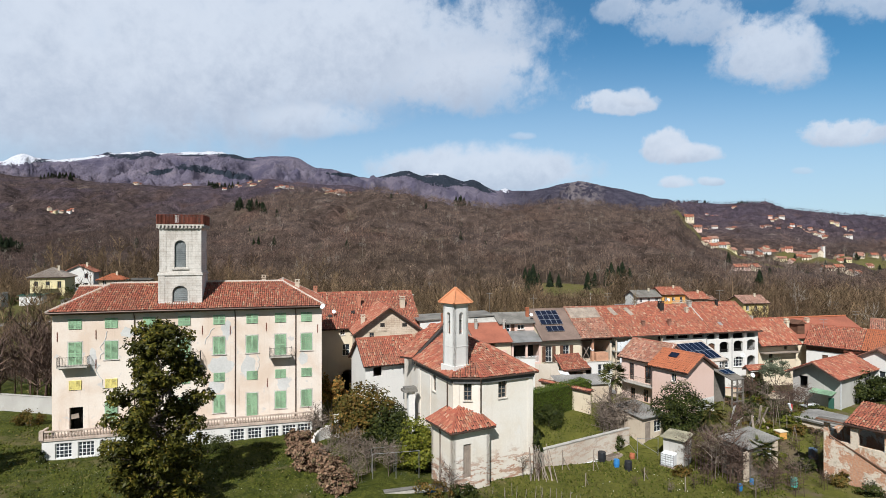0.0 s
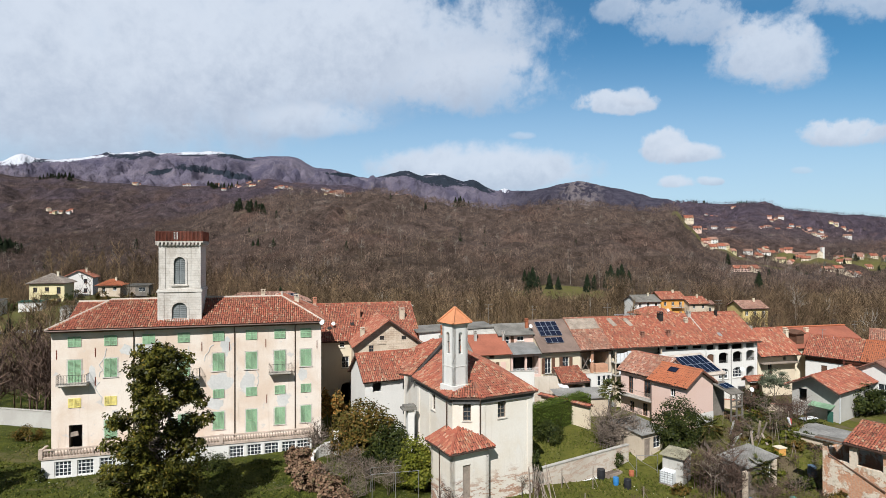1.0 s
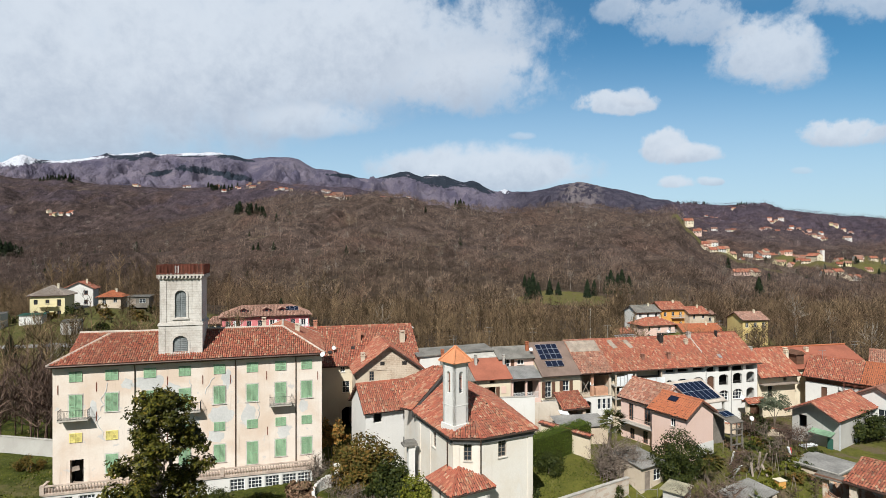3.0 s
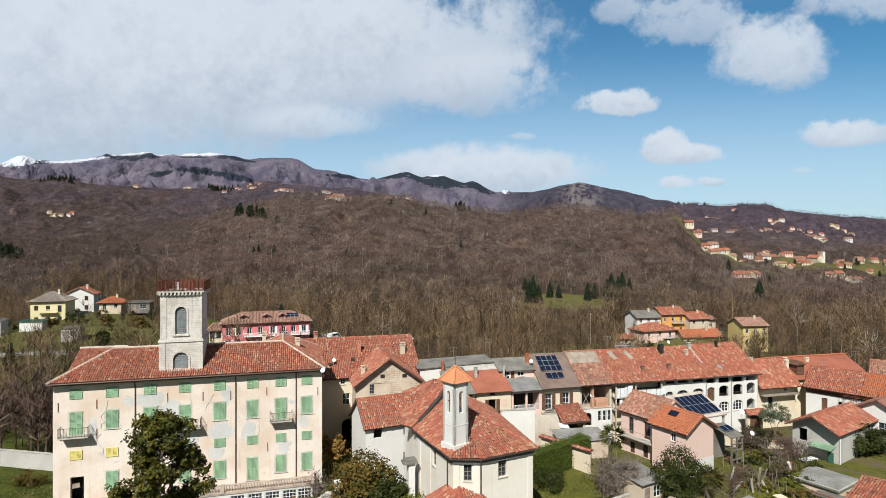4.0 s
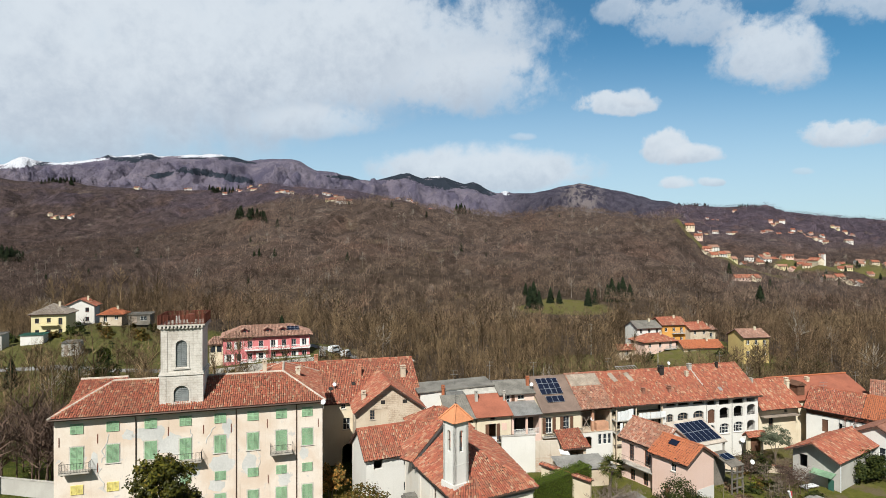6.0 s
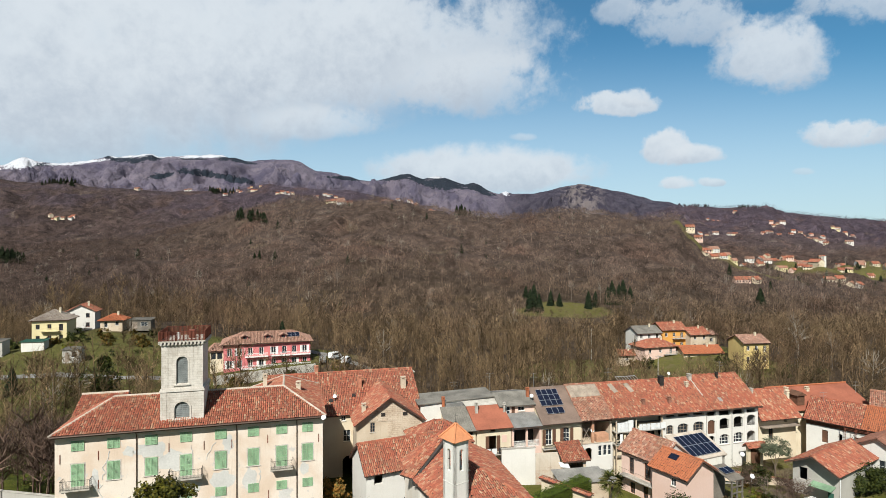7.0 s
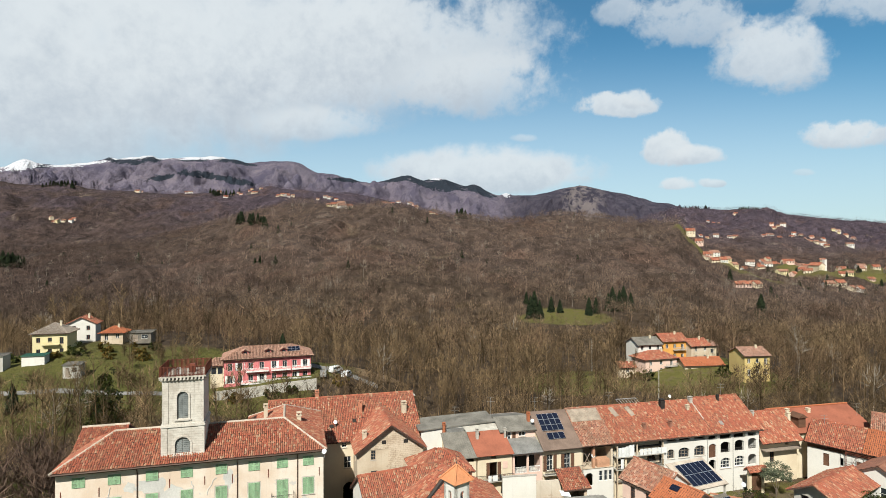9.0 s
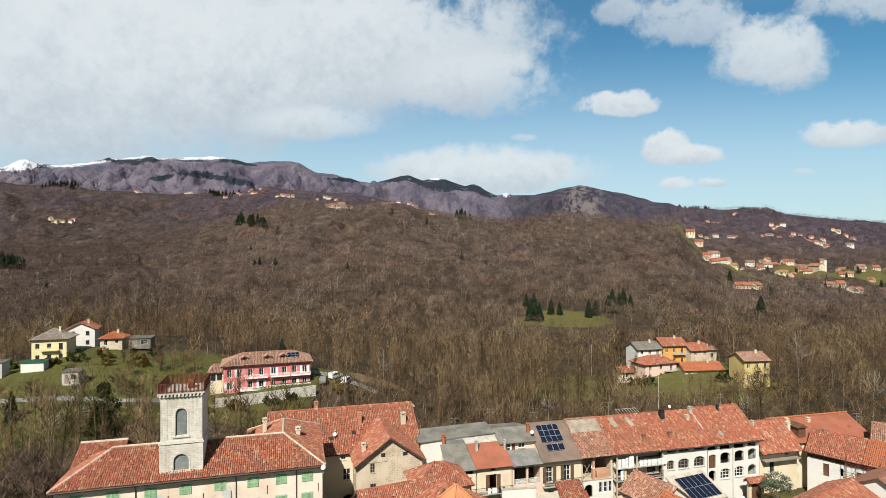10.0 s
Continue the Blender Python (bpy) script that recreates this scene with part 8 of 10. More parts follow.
def bare_template(rng, twigs, levels=2, width=0.008, spread=0.22):
    """A leafless tree of unit height: three-sided trunk, limbs, twigs as slivers."""
    V, F = [], []

    def sliver(a, b, w):
        d = b - a
        s = np.cross(d, rng.normal(0, 1, 3))
        s = s / (np.linalg.norm(s) + 1e-9) * w
        i = len(V)
        V.extend([a - s, a + s, b])
        F.append((i, i + 1, i + 2))

    def prism(a, b, w0, w1):
        i = len(V)
        for p, w in ((a, w0), (b, w1)):
            for k in range(3):
                q = 2.094 * k
                V.append(p + np.array((math.cos(q) * w, math.sin(q) * w, 0)))
        for k in range(3):
            j = (k + 1) % 3
            F.append((i + k, i + j, i + 3 + j))
            F.append((i + k, i + 3 + j, i + 3 + k))

    lean = np.array((rng.normal(0, 0.04), rng.normal(0, 0.04), 0))
    top = np.array((0, 0, 0.95)) + lean
    thin = min(1.0, 0.0075 / width)
    prism(np.array((0, 0, -0.06)), top * 0.55, width * 1.7 * thin, width * 1.0 * thin)
    prism(top * 0.55, top, width * 1.0 * thin, width * 0.25 * thin)
    if twigs <= 64:
        # far trees: a rounded haze of twigs on a thin trunk
        for k in range(twigs + max(3, twigs // 9)):
            d = rng.normal(0, 1, 3)
            d[2] = abs(d[2]) * 0.9 - 0.15
            d /= np.linalg.norm(d)
            a = np.array((0, 0, 0.52)) + lean * 0.6 + d * np.array((spread, spread, 0.42)) * rng.uniform(0.35, 0.95)
            b = a + (d + np.array((0, 0, 0.5)) + rng.normal(0, 0.35, 3)) * rng.uniform(0.07, 0.15)
            sliver(a, b, width * rng.uniform(0.55, 1.0))
        return np.array(V), np.array(F)
    anchors = []
    nl = max(3, twigs // 9)
    for k in range(nl):
        h = rng.uniform(0.28, 0.9)
        a = rng.uniform(0, 6.283)
        r = spread * rng.uniform(0.6, 1.15) * (1.15 - 0.55 * h)
        b = top * h + np.array((math.cos(a) * r, math.sin(a) * r, rng.uniform(0.10, 0.24)))
        sliver(top * h, b, width * 0.75)
        anchors.append((top * h, b))
    for k in range(twigs):
        p, q = anchors[rng.integers(0, nl)]
        a = p + (q - p) * rng.uniform(0.3, 1.0)
        d = rng.normal(0, 1, 3)
        d[2] = abs(d[2]) * 0.9 + (1.1 if twigs > 100 else 0.15)
        d = d / np.linalg.norm(d) * rng.uniform(0.06, 0.17)
        sliver(a, a + d, width * rng.uniform(0.28, 0.5))
    return np.array(V), np.array(F)


def haze_template(rng, twigs, width, spread):
    """A far leafless tree of unit height: a slim stem and a rounded haze of twigs that reach up."""
    V, F = [], []

    def sliver(a, b, w):
        s = np.cross(b - a, rng.normal(0, 1, 3))
        s = s / (np.linalg.norm(s) + 1e-9) * w
        i = len(V)
        V.extend([a - s, a + s, b])
        F.append((i, i + 1, i + 2))

    lean = np.array((rng.normal(0, 0.04), rng.normal(0, 0.04), 0))
    sliver(np.array((0, 0, -0.05)), np.array((0, 0, 0.9)) + lean, width * 0.7)
    for k in range(twigs):
        d = rng.normal(0, 1, 3)
        d[2] = abs(d[2]) * 0.9 - 0.25
        d /= np.linalg.norm(d)
        a = np.array((0, 0, 0.46)) + lean * 0.6 + d * np.array((spread, spread, 0.40)) * rng.uniform(0.35, 0.95)
        b = a + (d * 0.6 + np.array((0, 0, 0.75)) + rng.normal(0, 0.3, 3)) * rng.uniform(0.10, 0.22)
        sliver(a, b, width * rng.uniform(0.55, 1.0))
    return np.array(V), np.array(F)


def scatter(name, places, heights, templates, mat, label, rng, wide=1.0):
    """One joined woodland out of turned and scaled templates."""
    V, F, off = [], [], 0
    pick = rng.integers(0, len(templates), len(places))
    for k, (tv, tf) in enumerate(templates):
        sel = np.where(pick == k)[0]
        if not len(sel):
            continue
        a = rng.uniform(0, 6.283, len(sel))
        h = heights[sel]
        c, s = np.cos(a), np.sin(a)
        X = (tv[None, :, 0] * c[:, None] - tv[None, :, 1] * s[:, None]) * h[:, None] * wide
        Y = (tv[None, :, 0] * s[:, None] + tv[None, :, 1] * c[:, None]) * h[:, None] * wide
        Z = tv[None, :, 2] * h[:, None]
        P = np.stack([X + places[sel, 0:1], Y + places[sel, 1:2], Z + places[sel, 2:3]], -1).reshape(-1, 3)
        n = tv.shape[0]
        f = (tf[None] + (np.arange(len(sel)) * n)[:, None, None]).reshape(-1, 3) + off
        V.append(P), F.append(f)
        off += len(P)
    ob = raw(name, np.concatenate(V), np.concatenate(F), mat, None, "stuff")
    tagged(ob, label, "woodland")
    return ob


# open ground that the woods leave free: x, y, half widths
FREE = [(-122, 172, 22, 24), (-103, 184, 20, 9), (-110, 150, 34, 20), (-50, 160, 20, 13), (-34, 168, 14, 9), (-66, 182, 28, 12), (84, 204, 20, 16), (107, 190, 8, 6), (70, 196, 9, 6), (84, 392, 24, 15), (46, 192, 12, 6), (-75, 150, 14, 12), (88, 186, 22, 5), (-48, 142, 18, 5), (-25, 184, 10, 8)]


def wooded(x, y):
    ok = (y > 107) | ((x < -12) & (y > 92)) | ((x < -47) & (y > 79)) | ((x > 88) & (y > 80))
    for cx, cy, a, b in FREE:
        ok &= ((x - cx) / a) ** 2 + ((y - cy) / b) ** 2 > 1
    for px, py in PLOTS:
        ok &= (np.abs(x - px) > 10) | (y < py - 18) | (y > py + 10)
    return ok


def jitter_grid(rng, y0, y1, step, u=0.86):
    xs, ys = [], []
    y = y0
    while y < y1:
        n = int(2 * u * y / step)
        xs.append(np.linspace(-u * y, u * y, n) + rng.uniform(-0.5, 0.5, n) * step)
        ys.append(np.full(n, y) + rng.uniform(-0.5, 0.5, n) * step)
        y += step
    x, y = np.concatenate(xs), np.concatenate(ys)
    return x, y


def woods():
    rng = np.random.default_rng(77)
    for name, y0, y1, step, twigs, hmin, hmax, width, spread, mat, label, wide in (
            ("woodland_near", 68, 235, 3.7, 190, 7, 14, 0.0062, 0.24, M["wood_near"], "leafless grey-brown trees in the valley below the village", 1.0),
            ("woodland_slope", 235, 520, 5.4, 64, 8, 13, 0.012, 0.30, M["wood_mid"], "leafless brown woodland on the near hillside", 1.1),
            ("woodland_hill", 520, 1180, 7.4, 27, 8, 13, 0.016, 0.38, M["wood_mid"], "leafless brown woodland covering the hill", 1.0),
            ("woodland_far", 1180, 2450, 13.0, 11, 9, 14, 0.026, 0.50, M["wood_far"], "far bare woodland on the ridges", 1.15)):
        x, y = jitter_grid(rng, y0, y1, step)
        ok = wooded(x, y)
        thin = fbm(x, y, 60.0 if y0 < 500 else 200.0, 2, 9)
        ok &= rng.random(len(x)) < (0.80 if y0 < 500 else 0.92) + 0.45 * thin
        # few trees on the back of the near hill and beyond the second ridge
        u = x / y
        ok &= (rng.random(len(x)) < 0.3) | ((x - 580) / 170 > 1) | (((x - 560) / 190) ** 2 + ((y - 820) / 130) ** 2 > 1)
        ok &= ~((y > 1080) & (y < 1200) & (np.abs(u - 0.07) < 0.30)) & ~((y > 1940) & (u < 0.2)) & ~((y > 1200) & (np.abs(u - 0.21) < 0.13))
        x, y = x[ok], y[ok]
        z = ground(x, y) - 0.2
        h = rng.uniform(hmin, hmax, len(x)) * (1 + 0.45 * fbm(x, y, 38.0 if y0 < 1000 else 90.0, 2, 4))
        h *= np.where((y < 125) & (x > -10), 0.62, 1.0)
        for cx, cy, a, b in ((-50, 141, 26, 13), (84, 345, 42, 46), (-105, 136, 32, 14), (84, 178, 24, 14)):
            h *= np.where(((x - cx) / a) ** 2 + ((y - cy) / b) ** 2 < 1, 0.45, 1.0)
        if y0 < 500:
            tem = [bare_template(rng, twigs, 2, width, spread * rng.uniform(0.8, 1.2)) for _ in range(7)]
        else:
            tem = [haze_template(rng, twigs, width, spread * rng.uniform(0.8, 1.2)) for _ in range(9)]
        scatter(name, np.stack([x, y, z], 1), h, tem, mat, label, rng, wide)
    # undergrowth: low bushy slivers among the trees
    x, y = jitter_grid(rng, 68, 330, 5.9)
    ok = wooded(x, y)
    x, y = x[ok], y[ok]
    tem = [bare_template(rng, 36, 2, 0.014, 0.5) for _ in range(5)]
    scatter("underwood", np.stack([x, y, ground(x, y) - 0.1], 1), rng.uniform(1.5, 4.0, len(x)), tem, M["wood_near"], "bare scrub between the trees", rng, 1.0)
    # pale birches
    x, y = jitter_grid(rng, 110, 900, 15.0)
    ok = wooded(x, y) & (rng.random(len(x)) < 0.03 + 0.30 * np.clip(fbm(x, y, 160.0, 2, 29) - 0.1, 0, 1))
    x, y = x[ok], y[ok]
    tem = [bare_template(rng, 40, 2, 0.008, 0.16) for _ in range(4)]
    scatter("birches", np.stack([x, y, ground(x, y)], 1), rng.uniform(11, 17, len(x)), tem, M["birch"], "pale slender birch trees among darker woods", rng)


M["birch"] = plain("birch_bark", (0.24, 0.205, 0.165), 0.9, var=0.3)
woods()


def conifer_mesh(seed, h=1.0, n=340):
    rng = np.random.default_rng(seed)
    V, F = [], []
    for k in range(n):
        f = rng.random() ** 0.8
        z = 0.08 + 0.92 * f
        r = 0.31 * (1.03 - f) ** 0.7 * rng.uniform(0.75, 1.1)
        a = rng.uniform(0, 6.283)
        tip = np.array((math.cos(a) * r, math.sin(a) * r, z - 0.05 - 0.1 * (1 - f)))
        root = np.array((0, 0, z))
        s = np.array((-math.sin(a), math.cos(a), 0.2 * rng.normal())) * r * 0.42
        mid = root * 0.45 + tip * 0.55 + np.array((0, 0, 0.025))
        i = len(V)
        V.extend([root, mid - s, tip, mid + s])
        F.append((i, i + 1, i + 2, i + 3))
    return np.array(V), np.array(F)


def conifers():
    """Dark firs standing singly in the woods."""
    first = {}
    rng = np.random.default_rng(3)
    spots = [(-55.5, 190, 12), (-104, 133, 9), (60, 384, 12), (63, 387, 14), (66, 383, 10), (104, 398, 10), (110, 402, 9), (122, 412, 11), (127, 418, 14), (131, 414, 12), (136, 420, 13), (140, 416, 10), (84, 402, 8), (78, 404, 9), (30, 930, 26), (22, 935, 24), (36, 940, 26), (44, 938, 22), (28, 950, 25),
             (-360, 1000, 15), (-352, 1003, 14), (-342, 1000, 12), (-335, 998, 14), (-368, 1002, 12), (-326, 1004, 11), (-376, 998, 11), (190, 300, 13), (240, 420, 15), (300, 500, 16), (330, 560, 18), (-210, 700, 18), (-420, 760, 20), (-260, 1090, 26), (-245, 1100, 28), (330, 640, 16)]
    spots = [(x, y, h * (1.3 if 370 < y < 430 else 0.8)) for x, y, h in spots]
    for k in range(24):
        spots.append((rng.uniform(-655, -585), rng.uniform(735, 800), rng.uniform(14, 23)))
    for k in range(46):
        y = rng.uniform(300, 1000)
        spots.append((rng.uniform(-0.75, 0.42) * y, y, rng.uniform(5, 10)))
    for k in range(16):
        spots.append((rng.uniform(-312, -262), rng.uniform(815, 842), rng.uniform(13, 19)))
    for k in range(26):
        spots.append((rng.uniform(-780, -680), rng.uniform(1800, 1850), rng.uniform(11, 19)))
        spots.append((rng.uniform(-1330, -1215), rng.uniform(1815, 1860), rng.uniform(11, 18)))
    for k in range(44):
        spots.append((rng.uniform(430, 720), rng.uniform(640, 900), rng.uniform(6, 12)))
    for k in range(60):
        a = rng.uniform(0.42, 0.475) if k % 3 == 0 else rng.uniform(0.52, 0.61)
        y = rng.uniform(2290, 2370)
        spots.append((a * y, y, rng.uniform(9, 15)))
    for i, (x, y, h) in enumerate(spots):
        j = i % 4
        z = gz(x, y) - 0.3
        t = thing("fir_tree", x, y, z, 40.0 * i, "dark evergreen fir among bare trees", "tree", "firs in the woods")
        t.scale = (h, h, h)
        if j not in first:
            v, f = conifer_mesh(j + 1)
            bm = bmesh.new()
            cyl(bm, 0, 0, -0.03, 0.5, 0.02, 0.008, 6)
            first[j] = (raw("crown", v, f, M["conifer"], t, "stuff"), part("trunk", bm, M["bark"], t))
        else:
            for src in first[j]:
                o = new(src.name.split(".")[0], src.data)
                o.parent = t
                if src.name.startswith("crown"):
                    tagged(o, kind="stuff")


conifers()


def bare_shrub(x, y, h, seed, label, mat=None, twigs=260, spread=0.45, name="bare_shrub", category="shrub"):
    """A leafless shrub: many stems from the ground."""
    rng = np.random.default_rng(seed)
    z = gz(x, y)
    t = thing(name, x, y, z, 0, label, category)
    V, F, off = [], [], 0
    for k in range(5):
        v, f = bare_template(rng, twigs // 4, 2, 0.012, spread)
        v = v * h * rng.uniform(0.7, 1.0) + np.array((rng.normal(0, h * 0.12), rng.normal(0, h * 0.12), 0))
        V.append(v), F.append(f + off)
        off += len(v)
    raw("branch", np.concatenate(V), np.concatenate(F), mat or M["twig"], t, "stuff")


def palm(x, y, h, seed):
    rng = np.random.default_rng(seed)
    z = gz(x, y)
    t = thing("palm_tree", x, y, z, 0, "shaggy fan palm with yellowing lower fronds", "palm")
    bm = bmesh.new()
    limb(bm, (0, 0, -0.3), (0.1, 0, h - 0.6), 0.2, 0.15, rng, 4)
    part("trunk", bm, M["bark"], t)
    V, F, off = [], [], 0
    for k in range(72):
        a = rng.uniform(0, 6.283)
        el = rng.uniform(-1.1, 1.2)
        c = np.array((0.1, 0, h - 0.5))
        d = np.array((math.cos(a) * math.cos(el), math.sin(a) * math.cos(el), math.sin(el)))
        hub = c + d * rng.uniform(0.6, 1.15)
        side = np.cross(d, (0, 0, 1))
        side /= np.linalg.norm(side) + 1e-9
        up = np.cross(side, d)
        for q in np.linspace(-1.15, 1.15, 13):
            tip = hub + (d * math.cos(q) + side * math.sin(q)) * rng.uniform(0.75, 1.1) - np.array((0, 0, 0.22))
            w = up * 0.03 + side * math.cos(q) * 0.04
            V.extend([hub - w, hub + w, tip])
            F.append((off, off + 1, off + 2))
            off += 3
    raw("fronds", np.array(V), np.array(F), M["palm_leaf"], t, "stuff")


def garden_plants():
    # shrubbery between villa and chapel
    shrub("rhododendron", -8.4, 61.5, [(-0.5, 0, 4.2, 2.3, 2.2, 2.2), (1.4, -0.6, 3.6, 1.9, 1.8, 2.2), (-2.0, -0.6, 2.6, 1.8, 1.7, 1.8), (0.2, -1.6, 2.0, 2.2, 1.5, 1.7)], 0.26, 9000, M["russet"], "tall russet-green evergreen shrub", 21)
    shrub("rhododendron", -5.6, 58.5, [(0, 0, 3.2, 2.0, 1.8, 2.0), (-1.3, -0.6, 1.9, 1.6, 1.4, 1.6), (1.1, -0.8, 2.0, 1.4, 1.3, 1.6)], 0.24, 7000, M["laurel"], "dark evergreen shrub by the chapel garden", 22)
    shrub("rhododendron", -2.5, 55.0, [(0, 0, 3.6, 1.5, 1.5, 1.7), (0.2, -0.5, 2.0, 1.8, 1.6, 1.6), (-0.9, 0, 1.6, 1.3, 1.3, 1.4)], 0.22, 6500, M["lime"], "yellow-green shrub against the chapel wall", 23)
    shrub("persimmon_tree", -14.2, 71.0, [(0, 0, 4.6, 1.3, 1.3, 1.4), (0.7, 0, 3.4, 1.2, 1.2, 1.2), (-0.8, 0, 2.9, 1.1, 1.1, 1.2)], 0.28, 2200, M["orange_leaf"], "small tree with orange leaves in shade", 24, category="tree")
    shrub("rhododendron", -11.6, 66.0, [(0, 0, 2.2, 1.9, 1.8, 1.8), (1.2, 0.2, 1.6, 1.5, 1.4, 1.4)], 0.24, 4200, M["russet"], "rounded russet shrub behind the lawn", 25)
    for i, (x, y, r) in enumerate(((-15.9, 61.0, 1.3), (-15.2, 58.4, 1.2), (-13.6, 54.9, 1.3), (-11.6, 54.0, 1.3), (-13.6, 57.6, 1.1), (-10.2, 51.2, 1.3), (-9.4, 49.4, 1.2))):
        shrub("hydrangea", x, y, [(0, 0, r * 0.5, r, r * 0.95, r * 0.75), (r * 0.5, 0.2, r * 0.4, r * 0.8, r * 0.7, r * 0.6)], 0.20, 2600, M["dry_bloom"], "hydrangea bush with dry brown flower heads", 30 + i, aspect=0.9)
    for i, (x, y, h) in enumerate(((-14.4, 62.8, 4.2), (-9.2, 56.0, 3.6), (-7.2, 53.6, 3.4), (-10.4, 54.8, 3.0), (-5.2, 53.0, 3.0), (-7.8, 51.2, 2.6), (-11.9, 60.6, 3.2))):
        bare_shrub(x, y, h, 40 + i, "wispy leafless shrub with pale twigs", None, 760, 0.6)
    shrub("box_bush", -25.2, 59.3, [(0, 0, 0.9, 2.2, 1.0, 0.95), (1.3, 0, 0.7, 1.2, 0.9, 0.8)], 0.14, 3000, M["laurel"], "low clipped evergreen bush before the terrace", 50)
    shrub("box_bush", -51.6, 69.4, [(0, 0, 0.9, 1.6, 1.2, 1.0), (-1.4, 0.2, 0.7, 1.1, 1.0, 0.8)], 0.16, 2200, M["russet"], "round bush by the garden wall", 51)
    shrub("box_bush", -41.8, 57.4, [(0, 0, 0.6, 0.7, 0.6, 0.7)], 0.14, 700, M["laurel"], "small bush at the terrace corner", 52)
    # clipped hedge on the lawn beside the chapel
    hd = thing("clipped_hedge", 11.6, 67.4, gz(14, 70), 38, "dense clipped evergreen hedge round a lawn", "hedge")
    rng = np.random.default_rng(55)
    V, F, off = [], [], 0
    for x0, x1, y0, y1, z1 in ((-0.6, 10.6, 0.2, 2.2, 3.3),):
        n = int(900 * ((x1 - x0) * (z1) + (x1 - x0) * (y1 - y0)) / 6)
        p = np.stack([rng.uniform(x0, x1, n), rng.uniform(y0, y1, n), rng.uniform(0, z1, n)], 1)
        k = rng.integers(0, 3, n)
        p[k == 0, 1] = y0 + rng.normal(0, 0.07, (k == 0).sum())
        p[k == 1, 2] = z1 + rng.normal(0, 0.08, (k == 1).sum())
        p[k == 2, 0] = np.where(rng.random((k == 2).sum()) < 0.5, x0, x1) + rng.normal(0, 0.07, (k == 2).sum())
        d = np.zeros((n, 3))
        d[k == 0, 1], d[k == 1, 2], d[k == 2, 0] = -1, 1, 1
        v, f = leaf_quads(p, d, 0.17, rng, 0.55)
        V.append(v), F.append(f + off)
        off += len(v)
    raw("leaves", np.concatenate(V), np.concatenate(F), M["hedge"], hd, "stuff")
    bm = bmesh.new()
    box(bm, -0.4, 10.4, 0.4, 2.0, -0.2, 3.1)
    part("branch_core", bm, M["laurel"], hd)
    shrub("evergreen_tree", -48.0, 49.6, [(0, 0, 8.2, 2.4, 2.4, 2.4), (0.5, 0.3, 5.0, 2.8, 2.8, 2.6)], 0.45, 2600, M["laurel"], "dark evergreen tree at the edge of the lawn", 402, category="tree")
    shrub("round_bush", 12.6, 66.0, [(0, 0, 1.1, 1.7, 1.5, 1.3), (0.6, 0.2, 1.5, 1.2, 1.1, 1.0)], 0.16, 3600, M["laurel"], "dense dark rounded bush before the hedge", 56)
    palm(20.8, 68.0, 6.2, 1)
    palm(30.8, 64.2, 3.4, 2)
    palm(32.2, 56.0, 3.0, 3)
    shrub("laurel_tree", 27.3, 64.4, [(0, 0, 4.4, 2.2, 2.0, 1.9), (1.2, -0.3, 3.0, 2.0, 1.8, 1.8), (-1.4, 0, 2.8, 1.8, 1.7, 1.7), (0, -0.8, 1.8, 1.9, 1.6, 1.3)], 0.19, 9000, M["laurel"], "dense dark laurel tree in the vegetable garden", 60, category="tree")
    shrub("laurel_tree", 60.8, 79.6, [(0, 0, 2.6, 2.8, 2.0, 2.0), (2.6, 0.6, 2.0, 2.2, 1.8, 1.6), (-1.6, -0.3, 1.6, 1.8, 1.5, 1.4)], 0.28, 5200, M["laurel"], "broad laurel hedge by the white cottage", 61)
    shrub("olive_tree", 55.6, 92.6, [(0, 0, 5.0, 2.1, 1.8, 1.3), (1.0, 0, 4.2, 1.4, 1.3, 1.0), (-1.1, 0, 4.4, 1.4, 1.3, 1.0)], 0.26, 3200, M["olive"], "grey-green olive tree in a courtyard", 62, aspect=0.3, category="tree")
    shrub("laurel_tree", 47.2, 84.0, [(0, 0, 1.8, 1.6, 1.4, 1.7), (1.3, 0.2, 1.5, 1.2, 1.2, 1.4)], 0.26, 2600, M["laurel"], "dark shrub beside the garden path", 63)
    shrub("yucca", 51.0, 90.5, [(0, 0, 1.2, 1.1, 1.1, 1.0)], 0.4, 700, M["palm_leaf"], "spiky green plant in the garden", 64, aspect=0.2)
    shrub("box_bush", 19.6, 62.2, [(0, 0, 0.8, 0.7, 0.6, 0.8)], 0.16, 900, M["laurel"], "small bush at the garden wall", 65)
    for i, (x, y, h) in enumerate(((20.4, 64.6, 5.4), (18.8, 66.0, 4.2), (22.0, 65.6, 4.8), (19.4, 63.8, 4.0))):
        bare_shrub(x, y, h, 70 + i, "grey leafless fig tree with many stems", None, 900, 0.6, "fig_tree", "tree")
